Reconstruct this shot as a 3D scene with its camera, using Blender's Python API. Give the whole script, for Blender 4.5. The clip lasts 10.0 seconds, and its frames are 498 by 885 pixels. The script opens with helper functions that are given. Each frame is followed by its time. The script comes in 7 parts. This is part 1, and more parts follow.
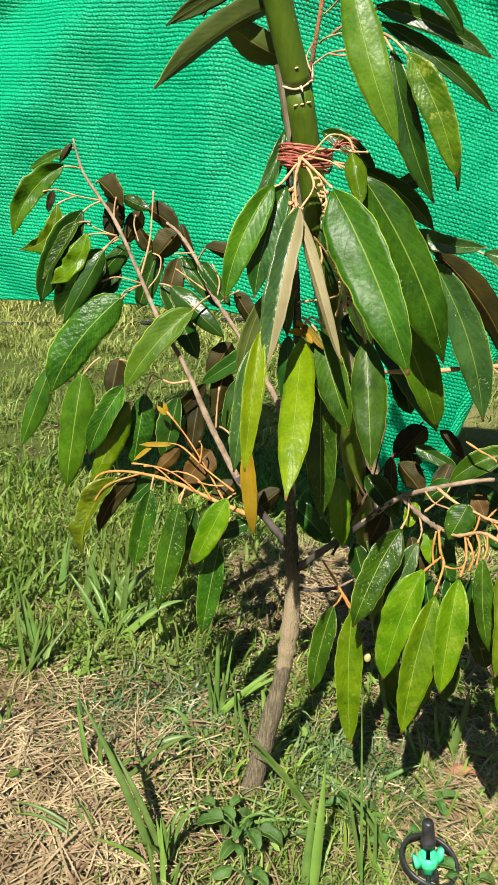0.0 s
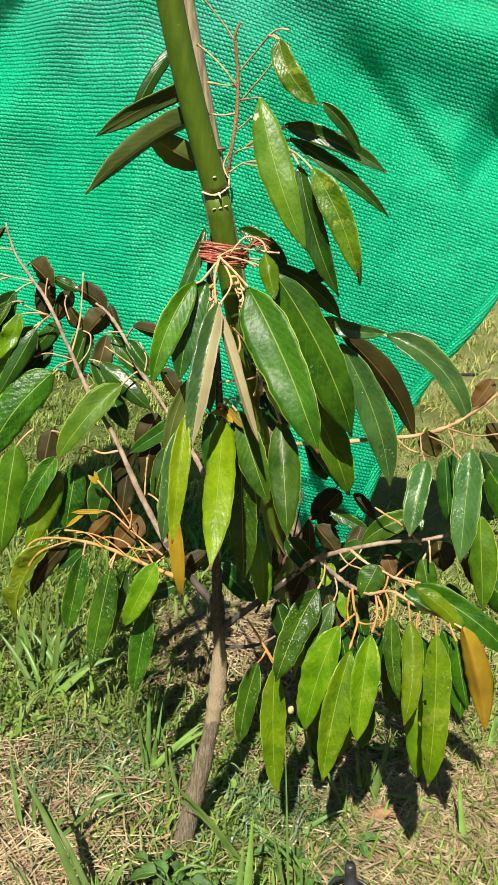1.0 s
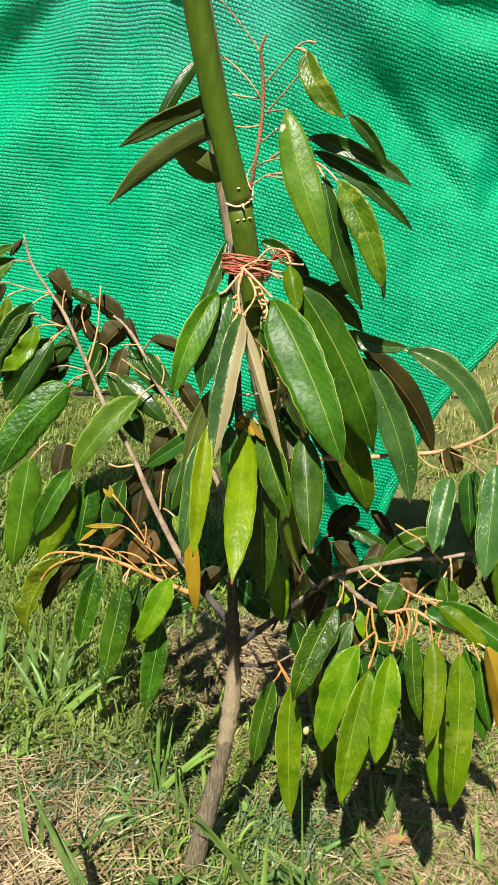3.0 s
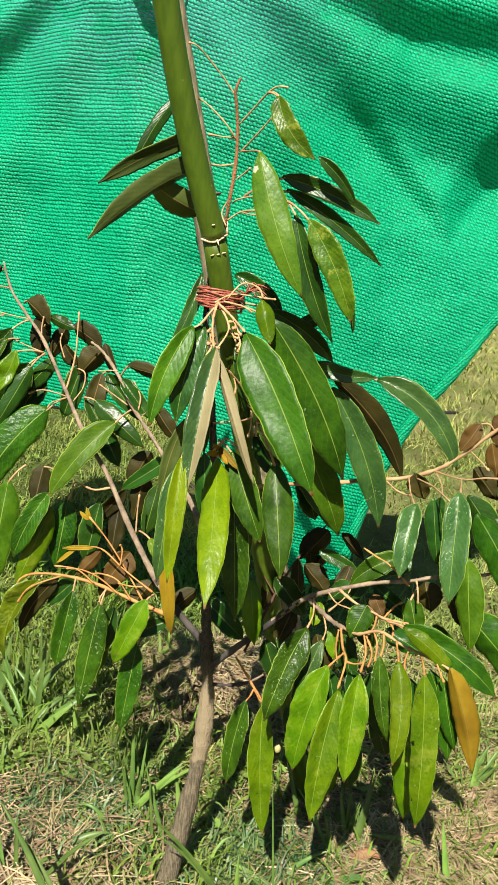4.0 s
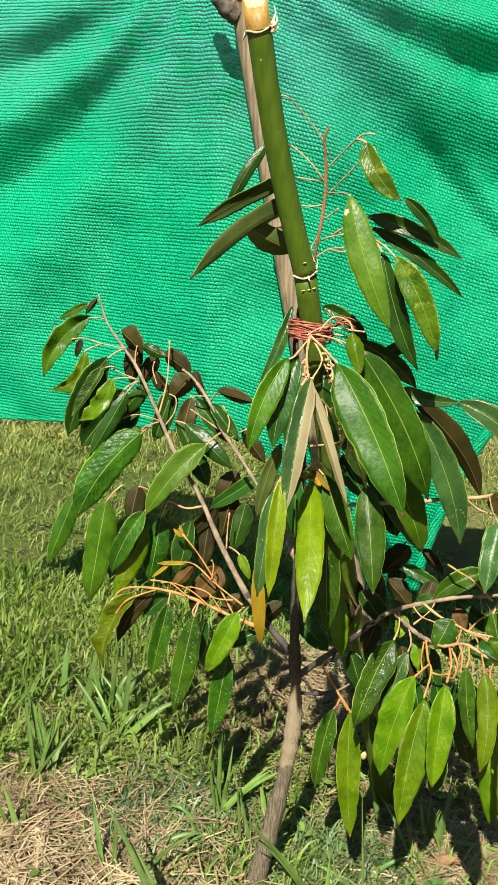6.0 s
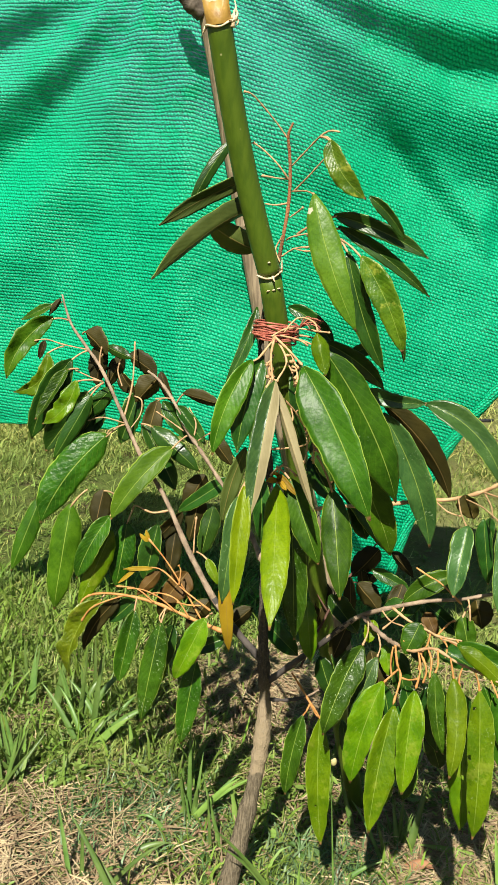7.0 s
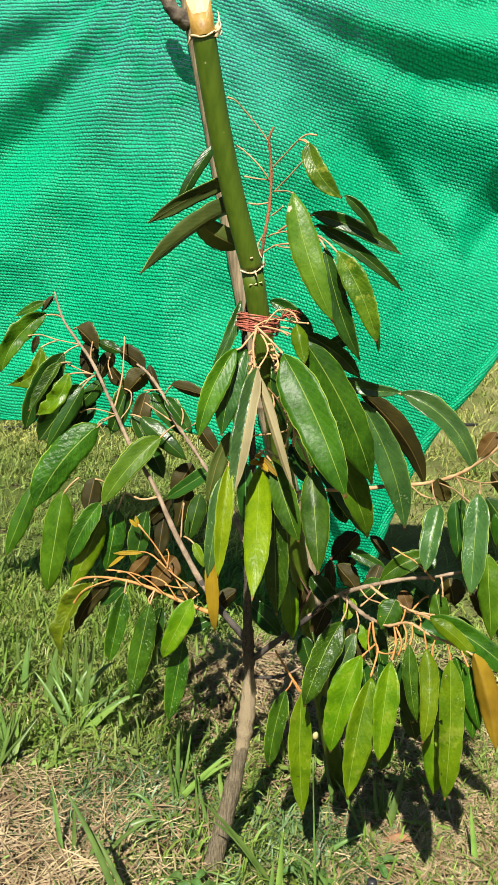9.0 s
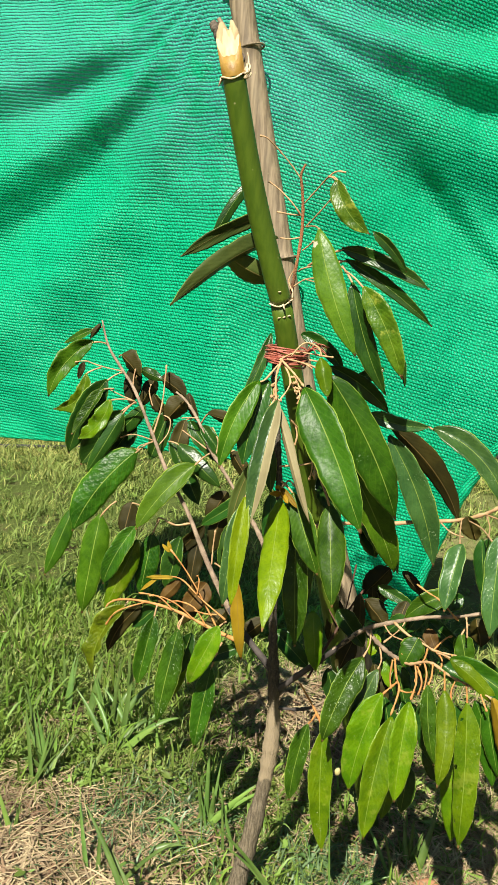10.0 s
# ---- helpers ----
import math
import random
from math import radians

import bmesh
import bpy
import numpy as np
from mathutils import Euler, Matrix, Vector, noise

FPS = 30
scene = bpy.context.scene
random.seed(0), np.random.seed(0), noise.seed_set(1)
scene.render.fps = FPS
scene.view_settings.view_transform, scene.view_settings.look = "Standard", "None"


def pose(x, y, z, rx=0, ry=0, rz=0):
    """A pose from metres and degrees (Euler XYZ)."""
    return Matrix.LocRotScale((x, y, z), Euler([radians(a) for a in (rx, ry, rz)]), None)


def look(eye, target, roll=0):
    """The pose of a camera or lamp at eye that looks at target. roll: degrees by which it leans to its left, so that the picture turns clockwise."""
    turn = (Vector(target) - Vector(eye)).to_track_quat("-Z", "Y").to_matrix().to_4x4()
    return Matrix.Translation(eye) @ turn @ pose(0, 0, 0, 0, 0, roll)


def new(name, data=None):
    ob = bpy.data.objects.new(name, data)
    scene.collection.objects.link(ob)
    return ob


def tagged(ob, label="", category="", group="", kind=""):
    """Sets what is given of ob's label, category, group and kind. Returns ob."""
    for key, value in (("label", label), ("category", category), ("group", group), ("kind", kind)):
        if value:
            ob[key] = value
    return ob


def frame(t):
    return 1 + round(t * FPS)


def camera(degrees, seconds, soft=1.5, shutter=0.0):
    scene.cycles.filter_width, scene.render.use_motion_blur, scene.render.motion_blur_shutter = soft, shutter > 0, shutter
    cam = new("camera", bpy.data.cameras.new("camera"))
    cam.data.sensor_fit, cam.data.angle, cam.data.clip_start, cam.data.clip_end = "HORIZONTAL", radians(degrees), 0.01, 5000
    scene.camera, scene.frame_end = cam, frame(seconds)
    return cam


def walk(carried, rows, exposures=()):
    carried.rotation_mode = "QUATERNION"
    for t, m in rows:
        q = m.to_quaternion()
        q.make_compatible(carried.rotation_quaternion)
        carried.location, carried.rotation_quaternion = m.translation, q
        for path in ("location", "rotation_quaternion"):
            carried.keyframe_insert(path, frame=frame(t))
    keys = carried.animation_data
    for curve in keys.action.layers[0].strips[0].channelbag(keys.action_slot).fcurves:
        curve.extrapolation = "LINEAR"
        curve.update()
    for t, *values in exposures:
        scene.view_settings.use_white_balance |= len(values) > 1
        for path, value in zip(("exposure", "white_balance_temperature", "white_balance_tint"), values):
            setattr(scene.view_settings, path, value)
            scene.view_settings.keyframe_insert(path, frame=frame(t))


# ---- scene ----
cam = camera(33.3, 10.0, soft=1.5)
PATH = [
    (0, (0.0712, -0.0116, 0.6675), (-0.1077, 1.6741, 0.1237), 2.7),
    (0.5, (0.0721, -0.0507, 0.6951), (-0.0062, 1.6563, 0.1976), 3.2),
    (1, (0.0765, -0.0614, 0.7076), (0.0445, 1.6616, 0.2626), 3.2),
    (1.5, (0.0837, -0.0579, 0.7120), (0.0739, 1.6723, 0.2919), 3.3),
    (2, (0.0703, -0.0552, 0.7067), (0.0534, 1.6759, 0.2901), 3.5),
    (2.5, (0.0614, -0.0543, 0.7058), (0.0303, 1.6768, 0.2901), 3.7),
    (2.7, (0.0587, -0.0525, 0.6969), (0.0196, 1.6785, 0.2848), 3.8),
    (3.8, (0.0676, -0.0685, 0.7084), (0.0401, 1.6723, 0.3364), 4.1),
    (4, (0.0641, -0.0739, 0.7173), (0.0694, 1.6661, 0.3427), 4.4),
    (4.5, (0.0650, -0.0934, 0.7165), (0.0899, 1.6492, 0.3569), 4.5),
    (5, (0.0436, -0.1032, 0.7369), (0.0401, 1.6412, 0.3854), 4.2),
    (5.5, (0.0374, -0.1299, 0.7405), (-0.0409, 1.6136, 0.3916), 3.5),
    (5.7, (0.0267, -0.1290, 0.7387), (-0.0828, 1.6109, 0.3809), 3.2),
    (6.8, (0.0303, -0.1059, 0.7405), (-0.0463, 1.6349, 0.3756), 3),
    (7, (0.0383, -0.1059, 0.7405), (-0.0223, 1.6358, 0.3782), 3.1),
    (7.5, (0.0454, -0.1050, 0.7360), (0.0151, 1.6376, 0.3756), 3.2),
    (8, (0.0498, -0.1104, 0.7405), (0.0312, 1.6340, 0.3854), 3.1),
    (8.5, (0.0463, -0.1255, 0.7351), (0.0249, 1.6180, 0.3791), 2.9),
    (9, (0.0454, -0.1557, 0.7271), (0.0089, 1.5904, 0.3845), 3.1),
    (9.5, (0.0703, -0.1762, 0.7271), (-0.0142, 1.5753, 0.4174), 3.4),
    (10, (0.1032, -0.1584, 0.7378), (-0.1104, 1.5833, 0.4370), 3.9),
]
walk(cam, [(t, look(eye, target, roll)) for t, eye, target, roll in PATH], exposures=((0.0, 1.02), (10.0, 1.02)))

# ---- light ----
SUN = Vector((-0.17, -0.92, 1.0)).normalized()
world = bpy.data.worlds.new("sky")
scene.world = world
world.use_nodes = True
sky = world.node_tree.nodes.new("ShaderNodeTexSky")
sky.sky_type, sky.sun_disc = "NISHITA", False
sky.sun_elevation, sky.sun_rotation = math.asin(SUN.z), math.atan2(SUN.x, SUN.y)
back = world.node_tree.nodes["Background"]
back.inputs["Strength"].default_value = 0.028
world.node_tree.links.new(sky.outputs[0], back.inputs["Color"])
sun_data = bpy.data.lights.new("sun", "SUN")
sun_data.energy, sun_data.angle, sun_data.color = 5.0, radians(0.6), (1.0, 0.94, 0.82)
sun = new("sun", sun_data)
sun.matrix_world = look(SUN * 30, (0, 0, 0))


# ---- materials ----
class Net:
    """A short hand for building a material's nodes."""

    def __init__(self, name, rough=0.6, spec=0.4):
        self.m = bpy.data.materials.new(name)
        self.m.use_nodes = True
        self.t = self.m.node_tree
        self.b = self.t.nodes["Principled BSDF"]
        self.b.inputs["Roughness"].default_value = rough
        self.b.inputs["Specular IOR Level"].default_value = spec
        self.out = self.t.nodes["Material Output"]

    def put(self, socket, value):
        if isinstance(value, bpy.types.NodeSocket):
            self.t.links.new(value, socket)
        elif value is not None:
            socket.default_value = (*value, 1) if isinstance(value, tuple) and len(value) == 3 and socket.type == "RGBA" else value

    def node(self, kind, out=0, sets=None, **ins):
        n = self.t.nodes.new(kind)
        for k, v in (sets or {}).items():
            if k == "operation":
                n.operation = v
            elif k == "data_type":
                n.data_type = v
            elif k == "feature":
                n.feature = v
            elif k == "clamp":
                n.use_clamp = v
            elif k == "noise_dimensions":
                n.noise_dimensions = v
        for k, v in ins.items():
            self.put(n.inputs[int(k[1:])] if k[0] == "i" and k[1:].isdigit() else n.inputs[k], v)
        return n.outputs[out]

    def op(self, kind, a, b=None, c=None):
        return self.node("ShaderNodeMath", sets={"operation": kind}, i0=a, i1=b, i2=c)

    def mix(self, fac, a, b):
        n = self.t.nodes.new("ShaderNodeMix")
        n.data_type = "RGBA"
        self.put(n.inputs[0], fac), self.put(n.inputs[6], a), self.put(n.inputs[7], b)
        return n.outputs[2]

    def step(self, v, lo, hi):
        n = self.t.nodes.new("ShaderNodeMapRange")
        n.interpolation_type = "SMOOTHSTEP"
        for i, x in enumerate((v, lo, hi, 0.0, 1.0)):
            self.put(n.inputs[i], x)
        return n.outputs[0]

    def noise(self, vec, scale, detail=3.0, rough=0.55):
        return self.node("ShaderNodeTexNoise", Vector=vec, Scale=scale, Detail=detail, Roughness=rough)

    def coord(self, which="Object"):
        return self.t.nodes.new("ShaderNodeTexCoord").outputs[which]

    def _sep(self, vec):
        n = self.t.nodes.new("ShaderNodeSeparateXYZ")
        self.put(n.inputs[0], vec)
        return n.outputs

    def scale(self, vec, by):
        n = self.t.nodes.new("ShaderNodeMapping")
        self.put(n.inputs["Vector"], vec)
        n.inputs["Scale"].default_value = by
        return n.outputs[0]

    def bump(self, height, strength=0.3, distance=0.001):
        self.put(self.b.inputs["Normal"], self.node("ShaderNodeBump", Height=height, Strength=strength, Distance=distance))

    def random(self):
        return self.t.nodes.new("ShaderNodeObjectInfo").outputs["Random"]

    def island(self):
        return self.t.nodes.new("ShaderNodeNewGeometry").outputs["Random Per Island"]

    def colour(self, c):
        self.put(self.b.inputs["Base Color"], c)
        return self

    def thin(self, colour, amount):
        """Lets some light through, as a thin leaf or cloth does."""
        tr = self.t.nodes.new("ShaderNodeBsdfTranslucent")
        self.put(tr.inputs["Color"], colour)
        mx = self.t.nodes.new("ShaderNodeMixShader")
        self.put(mx.inputs[0], amount)
        self.t.links.new(self.b.outputs[0], mx.inputs[1])
        self.t.links.new(tr.outputs[0], mx.inputs[2])
        self.t.links.new(mx.outputs[0], self.out.inputs["Surface"])
        return mx


def leaf_material(name, base, light, rough=0.38, spots=0.0, blotch=0.0, through_amount=0.12, vein=0.5, dry_tip=0.0, relief=1.0, scar=0.0, spec=0.30):
    n = Net(name, rough, spec)
    uv = n.coord("UV")
    u, v, _ = n._sep(uv)
    ob, rnd = n.coord("Object"), n.random()
    off = n.op("ABSOLUTE", n.op("SUBTRACT", u, 0.5))
    shift = n.node("ShaderNodeVectorMath", sets={"operation": "ADD"}, i0=ob, i1=n.node("ShaderNodeCombineXYZ", i0=n.op("MULTIPLY", rnd, 7.0), i1=rnd, i2=rnd))
    patch = n.noise(shift, 18.0, 3.0)
    fine = n.noise(shift, 160.0, 2.0)
    c = n.mix(n.step(patch, 0.35, 0.7), base, light)
    c = n.mix(n.op("MULTIPLY", n.step(fine, 0.45, 0.75), 0.35), c, light)
    mott = n.noise(shift, 62.0, 4.0, 0.65)
    c = n.mix(n.op("MULTIPLY", n.step(mott, 0.42, 0.62), 0.45), c, light)
    c = n.mix(n.op("MULTIPLY", n.step(mott, 0.56, 0.30), 0.5), c, base)
    grain = n.noise(shift, 520.0, 2.0, 0.7)
    c = n.mix(n.op("MULTIPLY", n.step(grain, 0.50, 0.36), 0.25), c, tuple(0.45 * q for q in base))
    hs = n.t.nodes.new("ShaderNodeHueSaturation")
    n.put(hs.inputs["Hue"], n.op("ADD", 0.482, n.op("MULTIPLY", rnd, 0.026)))
    n.put(hs.inputs["Value"], n.op("ADD", 0.8, n.op("MULTIPLY", rnd, 0.4)))
    n.put(hs.inputs["Color"], c)
    c = hs.outputs[0]
    # side veins run outwards and towards the tip
    ribs = n.op("SINE", n.op("MULTIPLY", n.op("SUBTRACT", n.op("ADD", n.op("MULTIPLY", v, 13.0), n.op("MULTIPLY", n.noise(shift, 70.0, 2.0), 0.8)), n.op("MULTIPLY", off, 6.0)), 6.2832))
    rib = n.step(ribs, 0.90, 1.0)
    c = n.mix(n.op("MULTIPLY", n.op("MULTIPLY", rib, n.step(off, 0.0, 0.1)), 0.20 * vein), c, (0.16, 0.24, 0.03))
    if blotch:
        b = n.noise(shift, 45.0, 4.0, 0.7)
        c = n.mix(n.op("MULTIPLY", n.step(b, 0.56, 0.66), blotch), c, (0.34, 0.36, 0.05))
    # dry margin and tip
    dry = n.noise(shift, 60.0, 3.0)
    edge = n.step(n.op("ADD", off, n.op("MULTIPLY", dry, 0.02)), 0.478, 0.497)
    c = n.mix(n.op("MULTIPLY", edge, n.op("ADD", 0.15, n.op("MULTIPLY", n.step(patch, 0.42, 0.62), 0.65))), c, (0.30, 0.40, 0.06))
    tip = n.step(n.op("ADD", v, n.op("MULTIPLY", dry, 0.06 + dry_tip)), 0.998 + 0.4 * dry_tip, 1.02 + 0.4 * dry_tip)
    c = n.mix(tip, c, (0.30, 0.16, 0.07))
    mid = n.op("SUBTRACT", 1.0, n.step(off, 0.008, 0.020))
    c = n.mix(n.op("MULTIPLY", mid, 0.55), c, (0.27, 0.36, 0.06))
    if spots:
        mark = n.step(n.noise(shift, 520.0, 3.0, 0.65), 0.60, 0.68)
        crowd = n.step(n.noise(shift, 34.0, 4.0, 0.7), 0.62 - 0.16 * spots, 0.78 - 0.16 * spots)
        c = n.mix(n.op("MULTIPLY", n.op("MULTIPLY", mark, crowd), min(0.9, 0.45 + 0.45 * spots)), c, (0.40, 0.50, 0.27))
    if scar:
        torn = n.step(n.noise(shift, 38.0, 3.0, 0.6), 0.69, 0.70)
        c = n.mix(n.op("MULTIPLY", torn, scar), c, (0.52, 0.46, 0.34))
    n.colour(c)
    jitter = n.op("MULTIPLY", n.noise(shift, 70.0, 2.0), 0.8)
    quilt = n.op("ABSOLUTE", n.op("SINE", n.op("MULTIPLY", n.op("SUBTRACT", n.op("ADD", n.op("MULTIPLY", v, 13.0), jitter), n.op("MULTIPLY", off, 6.0)), 3.1416)))
    swell = n.noise(shift, 55.0, 2.0)
    h = n.op("ADD", n.op("MULTIPLY", n.op("MULTIPLY", quilt, swell), 0.34 * relief), n.op("MULTIPLY", fine, 0.35))
    h = n.op("SUBTRACT", h, n.op("MULTIPLY", mid, 1.5))
    cell = n.t.nodes.new("ShaderNodeTexVoronoi")
    n.put(cell.inputs["Vector"], shift), n.put(cell.inputs["Scale"], 300.0)
    h = n.op("ADD", h, n.op("MULTIPLY", n.op("MULTIPLY", cell.outputs["Distance"], mott), -0.6 * relief))
    n.bump(n.op("ADD", h, n.op("MULTIPLY", n.op("ADD", n.noise(shift, 48.0, 2.0), n.op("MULTIPLY", n.noise(shift, 150.0, 2.0), 0.30 * relief)), 4.0 * relief)), 0.40, 0.0008)
    n.put(n.b.inputs["Roughness"], n.op("ADD", rough - 0.06, n.op("MULTIPLY", patch, 0.14)))
    n.thin(n.mix(0.5, c, (0.45, 0.55, 0.03)), through_amount)
    return n.m


def under_material(name, base, light, through_amount):
    n = Net(name, 0.62, 0.3)
    u, v, _ = n._sep(n.coord("UV"))
    off = n.op("ABSOLUTE", n.op("SUBTRACT", u, 0.5))
    ob, rnd = n.coord("Object"), n.random()
    patch, fine = n.noise(ob, 22.0, 3.0), n.noise(ob, 240.0, 2.0)
    c = n.mix(n.step(patch, 0.3, 0.75), base, light)
    c = n.mix(n.op("MULTIPLY", fine, 0.25), c, light)
    ribs = n.op("SINE", n.op("MULTIPLY", n.op("SUBTRACT", n.op("MULTIPLY", v, 15.0), n.op("MULTIPLY", off, 6.5)), 6.2832))
    mid = n.op("SUBTRACT", 1.0, n.step(off, 0.012, 0.03))
    c = n.mix(n.op("MULTIPLY", mid, 0.35), c, (0.36, 0.24, 0.08))
    hs = n.t.nodes.new("ShaderNodeHueSaturation")
    n.put(hs.inputs["Value"], n.op("ADD", 0.75, n.op("MULTIPLY", rnd, 0.5)))
    n.put(hs.inputs["Color"], c)
    n.colour(hs.outputs[0])
    n.bump(n.op("ADD", n.op("MULTIPLY", ribs, 0.12), n.op("ADD", fine, n.op("MULTIPLY", mid, 2.0))), 0.3, 0.0008)
    n.thin(hs.outputs[0], through_amount)
    return n.m


def plain(name, base, light, scale=40.0, rough=0.7, spec=0.3, bump=0.3, distance=0.002, stretch=(1, 1, 1), island=0.0, random_value=0.0, thin=0.0):
    n = Net(name, rough, spec)
    ob = n.scale(n.coord("Object"), stretch)
    a, b = n.noise(ob, scale, 4.0), n.noise(ob, scale * 6, 3.0)
    c = n.mix(n.step(a, 0.3, 0.7), base, light)
    c = n.mix(n.op("MULTIPLY", b, 0.3), c, light)
    if island or random_value:
        r = n.island() if island else n.random()
        k = island or random_value
        hs = n.t.nodes.new("ShaderNodeHueSaturation")
        n.put(hs.inputs["Value"], n.op("ADD", 1 - k, n.op("MULTIPLY", r, 2 * k)))
        n.put(hs.inputs["Hue"], n.op("ADD", 0.49, n.op("MULTIPLY", r, 0.02)))
        n.put(hs.inputs["Color"], c)
        c = hs.outputs[0]
    n.colour(c)
    n.bump(n.op("ADD", a, n.op("MULTIPLY", b, 0.5)), bump, distance)
    if thin:
        n.thin(c, thin)
    return n.m


TOPS = {
    "g": leaf_material("leaf_green", (0.0090, 0.0400, 0.0012), (0.0340, 0.100, 0.0034), 0.40, spots=0.12, spec=0.22),
    # darker copy for leaves standing in shade, the shade put into the colour
    "d": leaf_material("leaf_shaded_dark_green", (0.0075, 0.036, 0.004), (0.020, 0.074, 0.007), 0.32),
    "s": leaf_material("leaf_speckled_green", (0.0100, 0.0430, 0.0014), (0.0350, 0.106, 0.0038), 0.37, spots=0.9, spec=0.26, relief=1.7),
    "f": leaf_material("leaf_fresh_green", (0.0210, 0.0760, 0.0018), (0.0600, 0.152, 0.0048), 0.40, spots=0.2, spec=0.20),
    "y": leaf_material("leaf_yellow_green", (0.055, 0.138, 0.001), (0.134, 0.240, 0.002), 0.36, spots=0.5, blotch=0.25, through_amount=0.30, vein=0.9, relief=1.3, dry_tip=0.05, spec=0.32),
    "Y": leaf_material("leaf_young_green", (0.098, 0.195, 0.0008), (0.205, 0.325, 0.0018), 0.36, spots=0.4, through_amount=0.36, vein=0.9, relief=1.2, spec=0.28),
    # the greyer base carries the sheen of the sky as colour
    "p": leaf_material("leaf_sky_sheen_green", (0.0170, 0.0580, 0.0120), (0.0460, 0.112, 0.024), 0.36, spots=0.7, spec=0.42),
    "S": leaf_material("leaf_blotched_green", (0.0300, 0.0950, 0.0040), (0.0950, 0.190, 0.0080), 0.36, spots=0.5, blotch=0.5, dry_tip=0.16, relief=1.6, scar=0.5),
    "q": leaf_material("leaf_quilted_green", (0.0090, 0.0420, 0.0014), (0.0340, 0.106, 0.0038), 0.38, spots=0.3, spec=0.26, relief=2.2, vein=1.2),
    "F": leaf_material("leaf_scarred_green", (0.0480, 0.1350, 0.0070), (0.0980, 0.2100, 0.012), 0.38, spots=0.4, scar=0.9),
}
TOPS["b"], TOPS["t"], TOPS["o"], TOPS["h"] = TOPS["g"], TOPS["g"], TOPS["S"], TOPS["p"]
TOPS["k"] = leaf_material("leaf_crinkled_yellow", (0.030, 0.078, 0.002), (0.135, 0.205, 0.004), 0.34, spots=0.3, blotch=0.35, through_amount=0.30, relief=2.6, dry_tip=0.05, spec=0.4)
TOPS["v"], TOPS["r"] = TOPS["d"], TOPS["d"]
# bronze underside, darkened in colour as if it hung in shade
UNDER = under_material("leaf_shaded_bronze_underside", (0.019, 0.018, 0.002), (0.052, 0.042, 0.006), 0.24)
GOLD = under_material("leaf_golden_underside", (0.270, 0.155, 0.008), (0.520, 0.345, 0.020), 0.42)
RUST = under_material("leaf_rust_underside", (0.075, 0.040, 0.008), (0.150, 0.082, 0.016), 0.34)
# the same kind of underside, lightened in colour as if in sun
TAN = under_material("leaf_sunlit_tan_underside", (0.19, 0.160, 0.078), (0.32, 0.275, 0.145), 0.10)
PALE = under_material("leaf_green_underside", (0.120, 0.140, 0.030), (0.220, 0.200, 0.070), 0.15)
OLIVE = under_material("leaf_olive_underside", (0.040, 0.066, 0.008), (0.092, 0.120, 0.022), 0.14)
UNDERS = {"v": OLIVE, "h": TAN, "t": TAN, "b": UNDER, "o": GOLD, "r": RUST, "Y": PALE, "y": PALE}


def bark_material():
    n = Net("sapling_bark", 0.9, 0.08)
    ob = n.coord("Object")
    _, _, z = n._sep(ob)
    lines = n.noise(n.scale(ob, (9, 9, 1)), 60.0, 4.0, 0.65)
    grain = n.noise(ob, 420.0, 3.0)
    c = n.mix(n.step(lines, 0.35, 0.7), (0.095, 0.078, 0.052), (0.225, 0.185, 0.122))
    # paler in a band above 0.19 m, darker in streaks from 0.29 to 0.75
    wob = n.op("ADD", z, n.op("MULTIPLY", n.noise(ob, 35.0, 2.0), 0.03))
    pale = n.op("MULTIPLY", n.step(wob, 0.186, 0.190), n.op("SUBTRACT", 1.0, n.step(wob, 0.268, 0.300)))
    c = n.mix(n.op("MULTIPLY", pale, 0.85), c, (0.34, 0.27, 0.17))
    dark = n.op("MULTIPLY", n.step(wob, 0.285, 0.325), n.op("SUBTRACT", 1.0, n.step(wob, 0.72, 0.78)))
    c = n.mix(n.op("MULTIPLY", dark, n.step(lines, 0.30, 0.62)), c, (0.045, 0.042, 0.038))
    top = n.step(wob, 0.73, 0.80)
    c = n.mix(top, c, (0.30, 0.13, 0.06))
    n.colour(n.mix(n.op("MULTIPLY", n.step(grain, 0.5, 0.75), 0.3), c, (0.28, 0.24, 0.19)))
    n.bump(n.op("ADD", n.op("MULTIPLY", lines, 2.0), grain), 0.7, 0.002)
    return n.m


bark = bark_material()
twig_bark = plain("branch_bark", (0.115, 0.082, 0.056), (0.33, 0.250, 0.175), 75.0, 0.85, 0.1, 0.9, 0.0025, (1, 1, 1))
young_shoot = plain("young_orange_shoot", (0.30, 0.120, 0.030), (0.48, 0.25, 0.080), 75.0, 0.6, 0.3, 0.4, 0.001)
shoot_bark = plain("shoot_bark", (0.27, 0.155, 0.070), (0.47, 0.31, 0.16), 75.0, 0.65, 0.3, 0.4, 0.001)
tie_shoot = plain("pale_shoot_bark", (0.34, 0.19, 0.085), (0.54, 0.36, 0.19), 90.0, 0.7, 0.2, 0.6, 0.001)
old_bark = plain("old_branch_bark", (0.020, 0.018, 0.017), (0.085, 0.072, 0.062), 45.0, 0.8, 0.25, 0.6, 0.0015)
dark_twig = plain("dark_twig_bark", (0.055, 0.030, 0.022), (0.12, 0.06, 0.04), 40.0, 0.75, 0.2, 0.4, 0.001)


